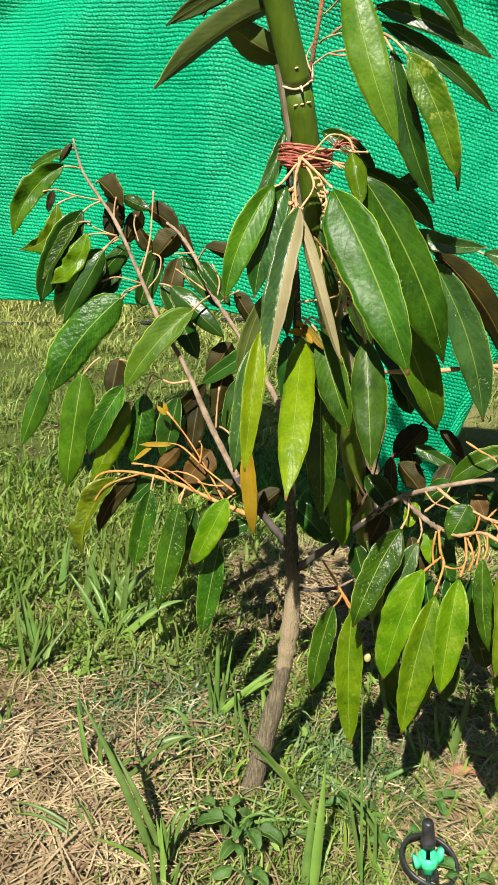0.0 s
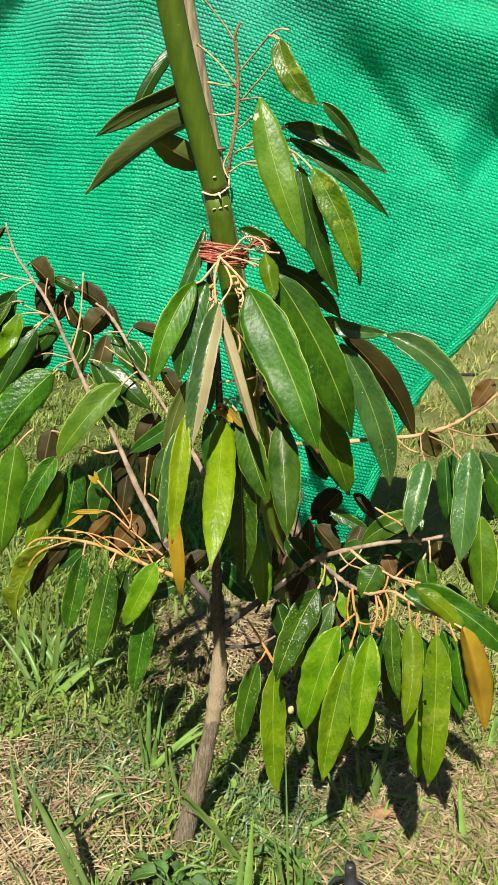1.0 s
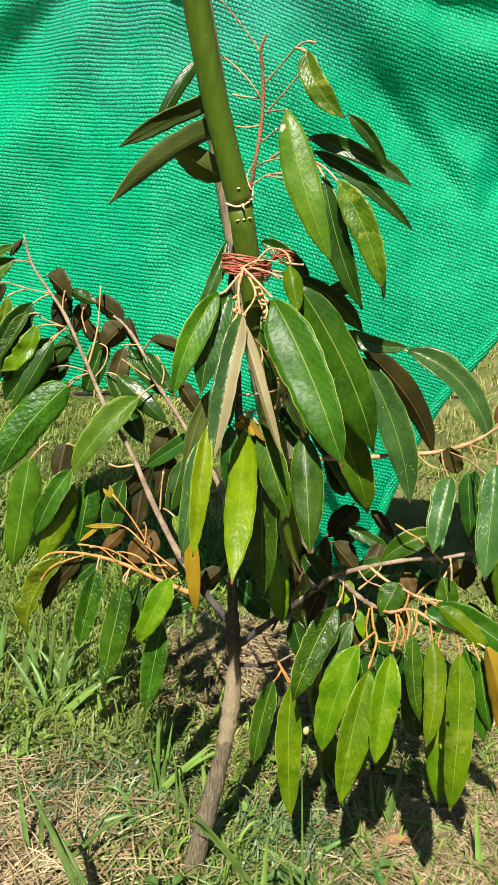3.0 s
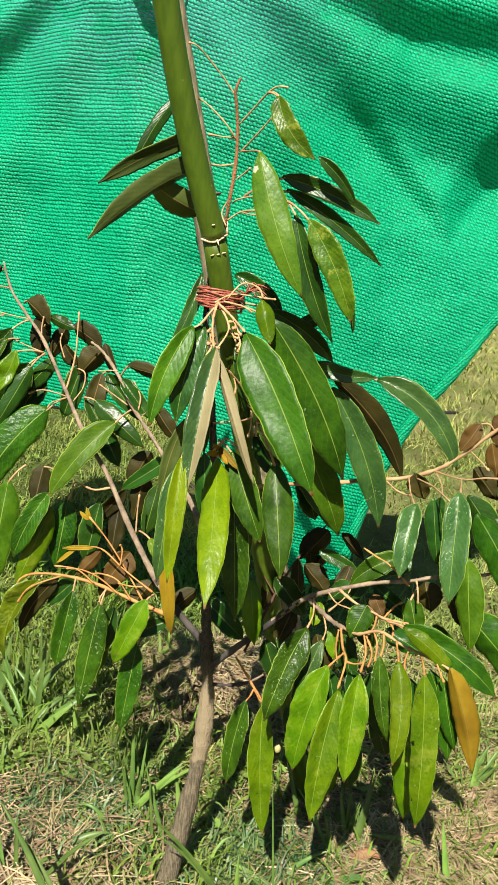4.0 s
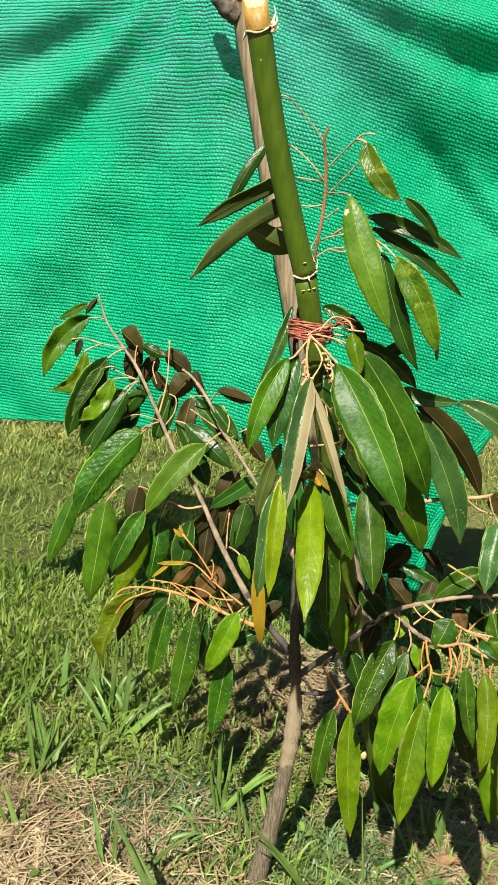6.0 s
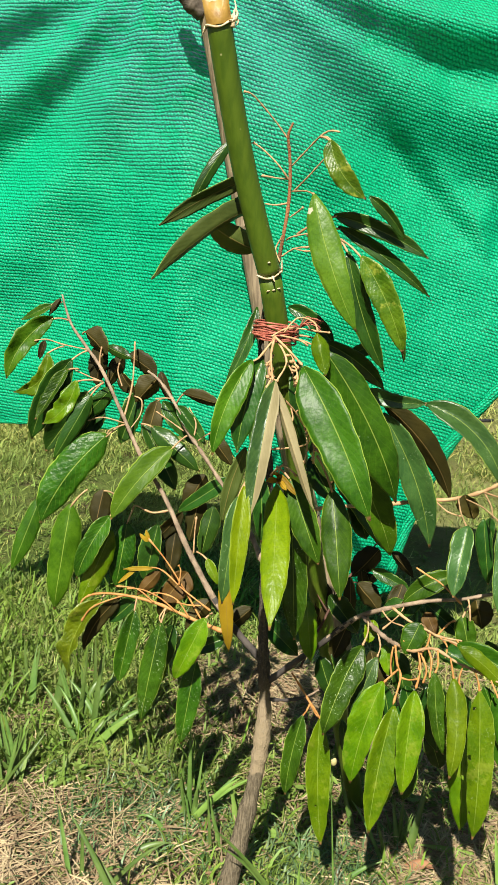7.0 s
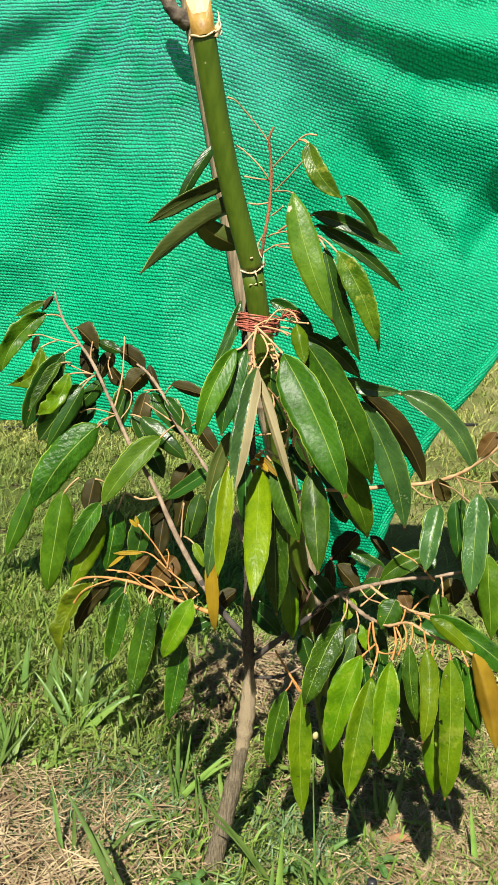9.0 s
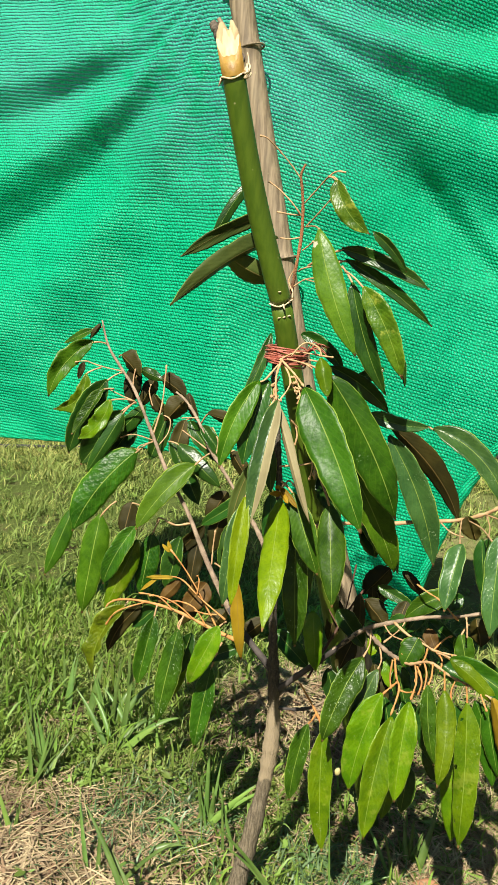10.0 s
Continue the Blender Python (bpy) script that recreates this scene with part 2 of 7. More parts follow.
# ---- shapes ----
def mesh_object(name, verts, faces, mats, parent=None, label="", index=None, uv=None, smooth=True):
    me = bpy.data.meshes.new(name)
    me.from_pydata([tuple(v) for v in verts], [], faces)
    for m in mats:
        me.materials.append(m)
    if index is not None:
        me.polygons.foreach_set("material_index", index)
    if uv is not None:
        layer = me.uv_layers.new(name="uv")
        loops = np.empty(len(me.loops), dtype=np.int32)
        me.loops.foreach_get("vertex_index", loops)
        layer.data.foreach_set("uv", np.asarray(uv, dtype=np.float32)[loops].ravel())
    me.polygons.foreach_set("use_smooth", np.full(len(me.polygons), smooth))
    me.update()
    ob = new(name, me)
    ob.parent = parent
    if label:
        ob["label"] = label
    return ob


def part(name, bm, material, parent, label=""):
    me = bpy.data.meshes.new(name)
    bm.to_mesh(me)
    bm.free()
    me.materials.append(material)
    for p in me.polygons:
        p.use_smooth = True
    ob = new(name, me)
    ob.parent = parent
    if label:
        ob["label"] = label
    return ob


def spline(points, steps):
    """A smooth run through the points, which may carry a radius as a fourth number."""
    p = np.array([points[0], *points, points[-1]], dtype=float)
    rows = []
    for i in range(1, len(p) - 2):
        for k in range(steps):
            u = k / steps
            a, b, c, d = p[i - 1], p[i], p[i + 1], p[i + 2]
            rows.append(0.5 * (2 * b + (c - a) * u + (2 * a - 5 * b + 4 * c - d) * u * u + (3 * b - a - 3 * c + d) * u ** 3))
    rows.append(p[-1])
    return np.array(rows)


def tube(line, radii, sides=8, closed=True):
    """Rings of points along a line, and their faces."""
    line, radii = np.asarray(line), np.asarray(radii)
    tang = np.gradient(line, axis=0)
    tang /= np.linalg.norm(tang, axis=1)[:, None] + 1e-12
    verts, faces = [], []
    for i in range(len(line)):
        a = np.cross(tang[i], np.array((0.31, 0.83, 0.46)) if abs(tang[i] @ np.array((0.31, 0.83, 0.46))) < 0.93 else np.array((0.9, -0.3, 0.1)))
        a /= np.linalg.norm(a)
        b = np.cross(tang[i], a)
        for k in range(sides):
            g = 2 * math.pi * k / sides
            verts.append(line[i] + radii[i] * (a * math.cos(g) + b * math.sin(g)))
    for i in range(len(line) - 1):
        for k in range(sides):
            k2 = (k + 1) % sides
            faces.append((i * sides + k, i * sides + k2, (i + 1) * sides + k2, (i + 1) * sides + k))
    if closed:
        faces.append(tuple(range(sides))[::-1])
        faces.append(tuple((len(line) - 1) * sides + k for k in range(sides)))
    return verts, faces


def limb(name, parent, points, material, label="", old=0.0):
    """A tapered, slightly knobbly stem."""
    run = spline(points, 7)
    rng = np.random.default_rng(len(points) * 97 + int(abs(points[0][0]) * 1e4))
    r = (1.15 if material is young_shoot else 1.0) * np.maximum(run[:, 3], 0.0008) * (1 + (0.07 if points[0][3] > 0.004 else 0.16) * rng.standard_normal(len(run)))
    if points[0][3] < 0.0016:
        r[-3:] *= (1.25, 1.5, 0.45)
    v, f = tube(run[:, :3], r, 12 if points[0][3] > 0.006 else 7)
    sides = 12 if points[0][3] > 0.006 else 7
    rings = len(run)
    index = [1 if (i // sides) / rings < old + 0.05 * math.sin(i * 2.1) else 0 for i in range(len(f))] if old else None
    return mesh_object(name, v, f, [material, old_bark], parent, label, index)


LEAF_WORDS = {
    "k": "crinkled leaf drying to yellow at its edges",
    "g": "glossy dark green leaf", "d": "dark green leaf, shade put into its colour", "s": "green leaf with pale spray specks", "f": "fresh mid-green leaf",
    "y": "yellow-green leaf", "Y": "bright young yellow-green leaf", "p": "shiny green leaf, grey sky sheen put into its colour", "S": "blotched leaf with yellow marks",
    "v": "leaf showing its olive-brown underside", "q": "puckered green leaf, swollen between its veins", "F": "green leaf with pale torn scars", "b": "leaf showing its bronze-brown underside, darkened for shade", "h": "folded leaf, one half showing its underside in sunlit tan", "t": "leaf showing its underside, sunlit tan put into the colour", "o": "leaf showing its golden-brown underside", "r": "leaf showing its rust-brown underside"}
leaf_count = [0]


# half width along a leaf: wedge-shaped foot, broad middle, drawn-out tip
_q = np.linspace(0, 1, 201)
_w = np.interp(_q, (0, 0.03, 0.08, 0.16, 0.27, 0.42, 0.60, 0.74, 0.84, 0.905, 0.945, 0.97, 1), (0.03, 0.26, 0.56, 0.83, 0.97, 1.0, 0.93, 0.77, 0.56, 0.34, 0.15, 0.07, 0.01))
OUTLINE = (_q, np.convolve(np.pad(_w, 5, mode="edge"), np.ones(11) / 11, mode="valid"))


def leaf(parent, kind, base, tip, width, face, bend, stalk, fold=0.25, wave=0.3, name="leaf", mats=None, rows=22, cols=8, holes=()):
    """A leaf with thickness: midrib from base to tip, blade facing `face`, with a stalk from `stalk`."""
    leaf_count[0] += 1
    rng = np.random.default_rng(leaf_count[0])
    base, tip, face, bend = (np.array(q, dtype=float) for q in (base, tip, face, bend))
    length = np.linalg.norm(tip - base)
    ph = rng.uniform(0, 6.28, 4)
    s = np.linspace(0, 1, rows + 1)
    twist = rng.uniform(-0.45, 0.45)
    trough = fold * rng.uniform(1.4, 2.9) * (1 if rng.random() < 0.75 else -0.7)
    hook = rng.uniform(-0.05, 0.09) * length
    mid = base + np.outer(s, tip - base) + np.outer(4 * s * (1 - s), bend) - np.outer(np.maximum(0, s - 0.7) ** 2 * 6, face) * hook
    tang = np.gradient(mid, axis=0)
    tang /= np.linalg.norm(tang, axis=1)[:, None]
    w = 0.415 * width * np.interp(s, OUTLINE[0], OUTLINE[1]) + 0.0004
    w *= 1 + 0.05 * np.sin(9 * s + ph[0])
    lop = rng.uniform(-0.16, 0.16)
    top, uv = [], []
    for i in range(rows + 1):
        n = face - tang[i] * (face @ tang[i])
        n /= np.linalg.norm(n)
        side = np.cross(tang[i], n)
        a = twist * (s[i] - 0.4)
        n, side = n * math.cos(a) - side * math.sin(a), side * math.cos(a) + n * math.sin(a)
        for k in range(cols + 1):
            u = 2 * k / cols - 1
            lift = trough * w[i] * abs(u) ** 1.15 * (1 - 0.5 * s[i])
            lift += wave * 0.10 * w[i] * abs(u) * math.sin(14 * s[i] + ph[1 if u < 0 else 2] + u)
            lift += wave * 0.05 * w[i] * abs(u) ** 2 * math.sin(31 * s[i] + ph[3] * (1 if u < 0 else 2))
            lift += 0.07 * wave * w[i] * math.sin(12 * s[i] + ph[3]) * math.cos(2.2 * u + ph[0])
            jag = 1 + 0.03 * math.sin(41 * s[i] + ph[2] * (1 + (u > 0))) * abs(u) + wave * (0.022 if wave < 1 else 0.04) * math.sin(23 * s[i] + ph[0] + (2 if u < 0 else 0)) * abs(u)
            top.append((mid[i] + side * u * w[i] * (1 + lop * (1 if u > 0 else -1)) * jag * (1 - 0.12 * fold * abs(u)) + n * lift, n))
            uv.append((k / cols, s[i]))
    thick = 0.00035
    verts = [p + n * thick for p, n in top] + [p - n * thick * (1 + 2.5 * (abs(u[0] - 0.5) < 0.01)) for (p, n), u in zip(top, uv)]
    uv = uv + uv
    c1, half = cols + 1, len(top)
    faces, index = [], []
    for i in range(rows):
        for k in range(cols):
            a = i * c1 + k
            if any(math.hypot((k + 0.5) / cols - hu, ((i + 0.5) / rows - hv) * length / width) < hr for hu, hv, hr in holes):
                continue
            faces.append((a, a + 1, a + 1 + c1, a + c1)), index.append(1 if kind == "h" and k < cols // 2 else 0)
            faces.append((half + a, half + a + c1, half + a + 1 + c1, half + a + 1)), index.append(1)
        for a, flip in ((i * c1, False), (i * c1 + cols, True)):
            q = (a, a + c1, half + a + c1, half + a)
            faces.append(q[::-1] if flip else q), index.append(0)
    for row, flip in ((0, True), (rows, False)):
        for k in range(cols):
            a = row * c1 + k
            q = (a, a + 1, half + a + 1, half + a)
            faces.append(q[::-1] if flip else q), index.append(0)
    if stalk is not None:
        st = np.array(stalk, dtype=float)
        ctrl = (st + base) / 2 + np.array((0, 0, 0.12)) * np.linalg.norm(base - st)
        q = np.linspace(0, 1, 7)[:, None]
        inner = base + (tip - base) * 0.03
        line = (1 - q) ** 2 * st + 2 * q * (1 - q) * ctrl + q * q * inner
        rad = np.interp(q[:, 0], (0, 0.3, 1), (0.0014, 0.0010, 0.0012))
        v, f = tube(line, rad, 6)
        o = len(verts)
        verts += v
        uv += [(0.5, 0.0)] * len(v)
        faces += [tuple(j + o for j in g) for g in f]
        index += [2] * len(f)
    mats = mats or [TOPS[kind], UNDERS.get(kind, UNDER), shoot_bark]
    return mesh_object(name, verts, faces, mats, parent, LEAF_WORDS.get(kind, ""), index, uv)


def thing(name, place, label, category, group="", kind=""):
    ob = new(name)
    ob.location = place
    return tagged(ob, label, category, group, kind)


def ground_height(x, y):
    heap = 0.045 * math.exp(-(((x - 0.03) / 0.13) ** 2 + ((y - 1.27) / 0.11) ** 2))
    return heap + 0.010 * noise.noise((x * 2.3, y * 2.3, 0.4)) + 0.004 * noise.noise((x * 9, y * 9, 3.1))


# ---- ground ----
def ground_material():
    n = Net("ground_soil_and_turf", 0.95, 0.1)
    ob = n.coord("Object")
    x, y, _ = n._sep(ob)
    big, mid, small, grit = n.noise(ob, 1.1, 3.0), n.noise(ob, 7.0, 4.0), n.noise(ob, 60.0, 4.0, 0.7), n.noise(ob, 400.0, 2.0)
    soil = n.mix(small, (0.0468, 0.0312, 0.01716), (0.156, 0.1131, 0.0663))
    straw = n.mix(grit, (0.1716, 0.1248, 0.0663), (0.3588, 0.2808, 0.1638))
    turf = n.mix(small, (0.0468, 0.0819, 0.01716), (0.156, 0.195, 0.0468))
    dry = n.mix(small, (0.190, 0.185, 0.070), (0.385, 0.360, 0.155))
    distant = n.mix(mid, (0.130, 0.170, 0.040), (0.260, 0.270, 0.090))
    c = n.mix(n.step(mid, 0.42, 0.62), soil, straw)
    away = n.op("SQRT", n.op("ADD", n.op("POWER", n.op("ADD", x, 0.1), 2.0), n.op("POWER", n.op("SUBTRACT", y, 0.55), 2.0)))
    far = n.step(n.op("ADD", away, n.op("MULTIPLY", n.op("SUBTRACT", mid, 0.5), 0.5)), 0.45, 1.05)
    c = n.mix(n.op("MULTIPLY", far, n.step(mid, 0.25, 0.5)), c, turf)
    c = n.mix(n.op("MULTIPLY", far, n.step(n.op("ADD", big, n.op("MULTIPLY", n.op("MINIMUM", n.op("MAXIMUM", x, -0.6), 0.6), 0.26)), 0.40, 0.80)), c, dry)
    c = n.mix(n.step(away, 3.5, 7.5), c, n.mix(n.step(big, 0.35, 0.65), distant, dry))
    n.colour(c)
    n.bump(n.op("ADD", n.op("MULTIPLY", small, 1.2), grit), 0.8, 0.012)
    return n.m


def axis(edges):
    rows = []
    for a, b, k in edges:
        rows += list(np.linspace(a, b, k, endpoint=False))
    return np.array(rows + [edges[-1][1]])


def build_ground():
    xs = axis(((-600, -60, 6), (-60, -6, 12), (-6, -1, 20), (-1, 1, 80), (1, 6, 20), (6, 60, 12), (60, 600, 6)))
    ys = axis(((-600, -60, 6), (-60, -4, 12), (-4, 0.4, 16), (0.4, 2, 64), (2, 8, 40), (8, 60, 14), (60, 600, 6)))
    verts = [(x, y, ground_height(x, y)) for y in ys for x in xs]
    w = len(xs)
    faces = [(j * w + i, j * w + i + 1, (j + 1) * w + i + 1, (j + 1) * w + i) for j in range(len(ys) - 1) for i in range(w - 1)]
    ob = mesh_object("ground", verts, faces, [ground_material()])
    tagged(ob, "bare soil and mown turf covered with dry clippings", "ground", kind="structure")


build_ground()


# ---- shade net ----
def net_material():
    n = Net("green_shade_cloth", 0.36, 0.22)
    uv = n.coord("UV")
    u, v, _ = n._sep(uv)
    warp = n.noise(n.scale(uv, (14, 22, 9)), 1.0, 3.0)
    knit = n.noise(n.scale(uv, (95, 150, 1)), 1.0, 2.0, 0.7)
    # rows of stitches, each set half a stitch off the next, running downhill away from the tie
    slope = n.op("MULTIPLY", n.op("MAXIMUM", n.op("ADD", u, 0.06), 0.0), 0.22)
    rows = n.op("ADD", n.op("ADD", n.op("MULTIPLY", n.op("ADD", v, slope), 1 / 0.0052), n.op("MULTIPLY", warp, 1.3)), n.op("MULTIPLY", knit, 0.55))
    rowf = n.op("FRACT", rows)
    cols = n.op("FRACT", n.op("ADD", n.op("ADD", n.op("ADD", n.op("MULTIPLY", u, 1 / 0.0051), n.op("ADD", n.op("MULTIPLY", knit, 1.1), n.op("MULTIPLY", warp, 1.6))), n.op("MULTIPLY", rowf, 0.25)), n.op("MULTIPLY", n.op("FLOOR", rows), 0.5)))
    slack = n.step(n.noise(n.scale(uv, (30, 55, 1)), 1.0, 3.0, 0.65), 0.35, 0.68)
    across = n.op("ABSOLUTE", n.op("SUBTRACT", cols, 0.5))
    down = n.op("ABSOLUTE", n.op("SUBTRACT", rowf, 0.5))
    # on the pulled side the stitches close up into rows
    lean = n.op("ADD", 1.40, n.op("MULTIPLY", n.step(n.op("ADD", u, n.op("MULTIPLY", warp, 0.1)), -0.10, 0.22), 0.35))
    away = n.op("ADD", n.op("POWER", n.op("MULTIPLY", across, lean), 2.0), n.op("POWER", n.op("MULTIPLY", down, 1.95), 2.0))
    gap = n.step(away, n.op("SUBTRACT", 0.62, n.op("MULTIPLY", slack, 0.16)), 1.0)
    loop = n.op("SUBTRACT", 1.0, n.step(away, 0.02, 0.42))
    ridge = n.op("SUBTRACT", 1.0, n.op("MINIMUM", away, 1.0))
    big = n.noise(n.scale(uv, (3, 3, 3)), 1.0, 4.0)
    fine = n.noise(n.scale(uv, (420, 420, 420)), 1.0, 2.0)
    # the cloth is pulled open round the tie and where it hangs slack beside it
    tie = n.op("SQRT", n.op("ADD", n.op("POWER", n.op("ADD", u, 0.063), 2.0), n.op("POWER", n.op("SUBTRACT", v, 1.19), 2.0)))
    side = n.op("SQRT", n.op("ADD", n.op("POWER", n.op("ADD", u, 0.42), 2.0), n.op("POWER", n.op("SUBTRACT", v, 1.12), 2.0)))
    opened = n.op("MAXIMUM", n.op("SUBTRACT", 1.0, n.step(tie, 0.14, 0.40)), n.op("MULTIPLY", n.op("SUBTRACT", 1.0, n.step(side, 0.06, 0.24)), 0.8))
    opened = n.op("MULTIPLY", opened, n.step(n.op("ADD", big, n.op("MULTIPLY", slack, 0.25)), 0.34, 0.64))
    c = n.mix(n.step(big, 0.3, 0.75), (0.001, 0.395, 0.172), (0.002, 0.520, 0.250))
    c = n.mix(n.op("MULTIPLY", fine, 0.5), c, (0.006, 0.68, 0.350))
    # pale blue gleam of the sky there, tinted into the thread colour
    c = n.mix(n.op("MULTIPLY", opened, 0.62), c, (0.130, 0.56, 0.54))
    # a highlight on every stitch, lightened in the colour
    c = n.mix(n.op("MULTIPLY", loop, n.op("ADD", 0.25, n.op("MULTIPLY", slack, 0.40))), c, (0.012, 0.80, 0.430))
    c = n.mix(n.op("MULTIPLY", gap, n.op("MINIMUM", n.op("ADD", n.op("ADD", 0.55, n.op("MULTIPLY", slack, 0.40)), opened), 1.0)), c, (0.0004, 0.060, 0.025))
    frizz = n.noise(n.scale(uv, (260, 520, 1)), 1.0, 3.0, 0.7)
    c = n.mix(n.op("MULTIPLY", n.step(frizz, 0.52, 0.36), 0.70), c, (0.001, 0.10, 0.04))
    c = n.mix(n.op("MULTIPLY", n.step(frizz, 0.56, 0.68), 0.6), c, (0.05, 0.82, 0.52))
    dust = n.step(n.noise(n.scale(uv, (7, 7, 7)), 1.0, 5.0, 0.7), 0.58, 0.8)
    c = n.mix(n.op("MULTIPLY", dust, 0.16), c, (0.16, 0.27, 0.17))
    n.colour(c)
    n.put(n.b.inputs["Roughness"], n.op("ADD", 0.30, n.op("MULTIPLY", fine, 0.2)))
    n.bump(n.op("ADD", n.op("MULTIPLY", ridge, 1.3), n.op("MULTIPLY", fine, 0.8)), 0.75, 0.0012)
    mx = n.thin(n.mix(0.3, c, (0.003, 0.66, 0.30)), 0.42)
    hole = n.t.nodes.new("ShaderNodeBsdfTransparent")
    cut = n.t.nodes.new("ShaderNodeMixShader")
    pore = n.op("MULTIPLY", gap, n.op("MULTIPLY", opened, 0.42))
    n.put(cut.inputs[0], pore)
    n.t.links.new(mx.outputs[0], cut.inputs[1])
    n.t.links.new(hole.outputs[0], cut.inputs[2])
    n.t.links.new(cut.outputs[0], n.out.inputs["Surface"])
    return n.m


TIE = (-0.125, 1.215)


# how far each ray of cloth from the tie lies back (+) or bellies out (-), by its angle below level
FOLDS = ((-60, 0), (-25, -0.02), (-8, -0.035), (3, -0.030), (12.5, 0.048), (21, -0.062), (29, 0.050), (34, 0.010), (46, 0.110), (60, -0.014), (90, 0.006), (104, 0.010), (116, -0.050), (130, 0.070), (140, -0.062), (151, 0.044), (159, -0.044), (172, 0.010), (240, 0))


def ease(v, table):
    if v <= table[0][0]:
        return table[0][1]
    for (a, p), (b, q) in zip(table, table[1:]):
        if v < b:
            u = (v - a) / (b - a)
            return p + (q - p) * u * u * (3 - 2 * u)
    return table[-1][1]


def net_depth(x, z):
    """How far back the cloth hangs: drawn to the pole at the tie, with folds that run out from there."""
    y = np.interp(x, (-0.65, -0.30, -0.12, 0.05, 0.25, 0.6, 1.2), (1.31, 1.225, 1.126, 1.122, 1.155, 1.15, 1.13))
    y += 0.05 * max(0.0, z - 0.52)
    dx, dz = x - TIE[0], z - TIE[1]
    r = math.hypot(dx, dz)
    ang = math.degrees(math.atan2(-dz, dx))
    bend = ang + (36 if ang < 90 else -36) * (r - 0.35) * min(1.0, abs(ang - 90) / 25) + 4 * noise.noise((x * 2.0, z * 2.0, 1.0)) * min(1.0, r / 0.3)
    fold = ease(bend, FOLDS)
    grow = r * math.exp(-r * 0.45) * max(0.0, min(1.0, (r - 0.08) / 0.18))
    y += grow * fold - 0.06 * math.exp(-((r / 0.30) ** 1.5))
    # the cloth gathers in fine pleats close to the tie
    y += 0.0022 * math.exp(-((r - 0.12) / 0.10) ** 2) * math.sin(math.radians(ang) * 34 + 2 * noise.noise((x * 5, z * 5, 4.0)))
    # a slack pocket whose lower lip hangs in a blunt V
    lip = min((x - 0.325) * 0.72 + (z - 0.785) * 0.69, 0.55 * ((0.325 - x) * 0.79 + (z - 0.785) * 0.61))
    q = max(0.0, min(1.0, (lip + 0.012) / 0.040))
    y -= 0.042 * q * q * (3 - 2 * q) * math.exp(-max(0.0, lip) / 0.085) * max(0.0, min(1.0, (x - 0.13) / 0.10))
    swag = math.hypot(x - 0.16, (z - 0.36) * 0.8)
    y -= 0.030 * math.exp(-((swag / 0.09) ** 2)) * max(0.0, 1 - 4 * max(0.0, x - 0.22))
    y += 0.014 * noise.noise((x * 3, z * 3, 7.0)) + 0.013 * noise.noise((x * 6 + z * 3, z * 8, 5.0)) + 0.0050 * noise.noise((x * 14, z * 17, 2.0)) + 0.0014 * noise.noise((x * 38, z * 46, 6.0))
    # it never hangs in front of the pole's back
    return max(y, 1.103 + 0.004 * noise.noise((x * 9, z * 9, 2.0)))


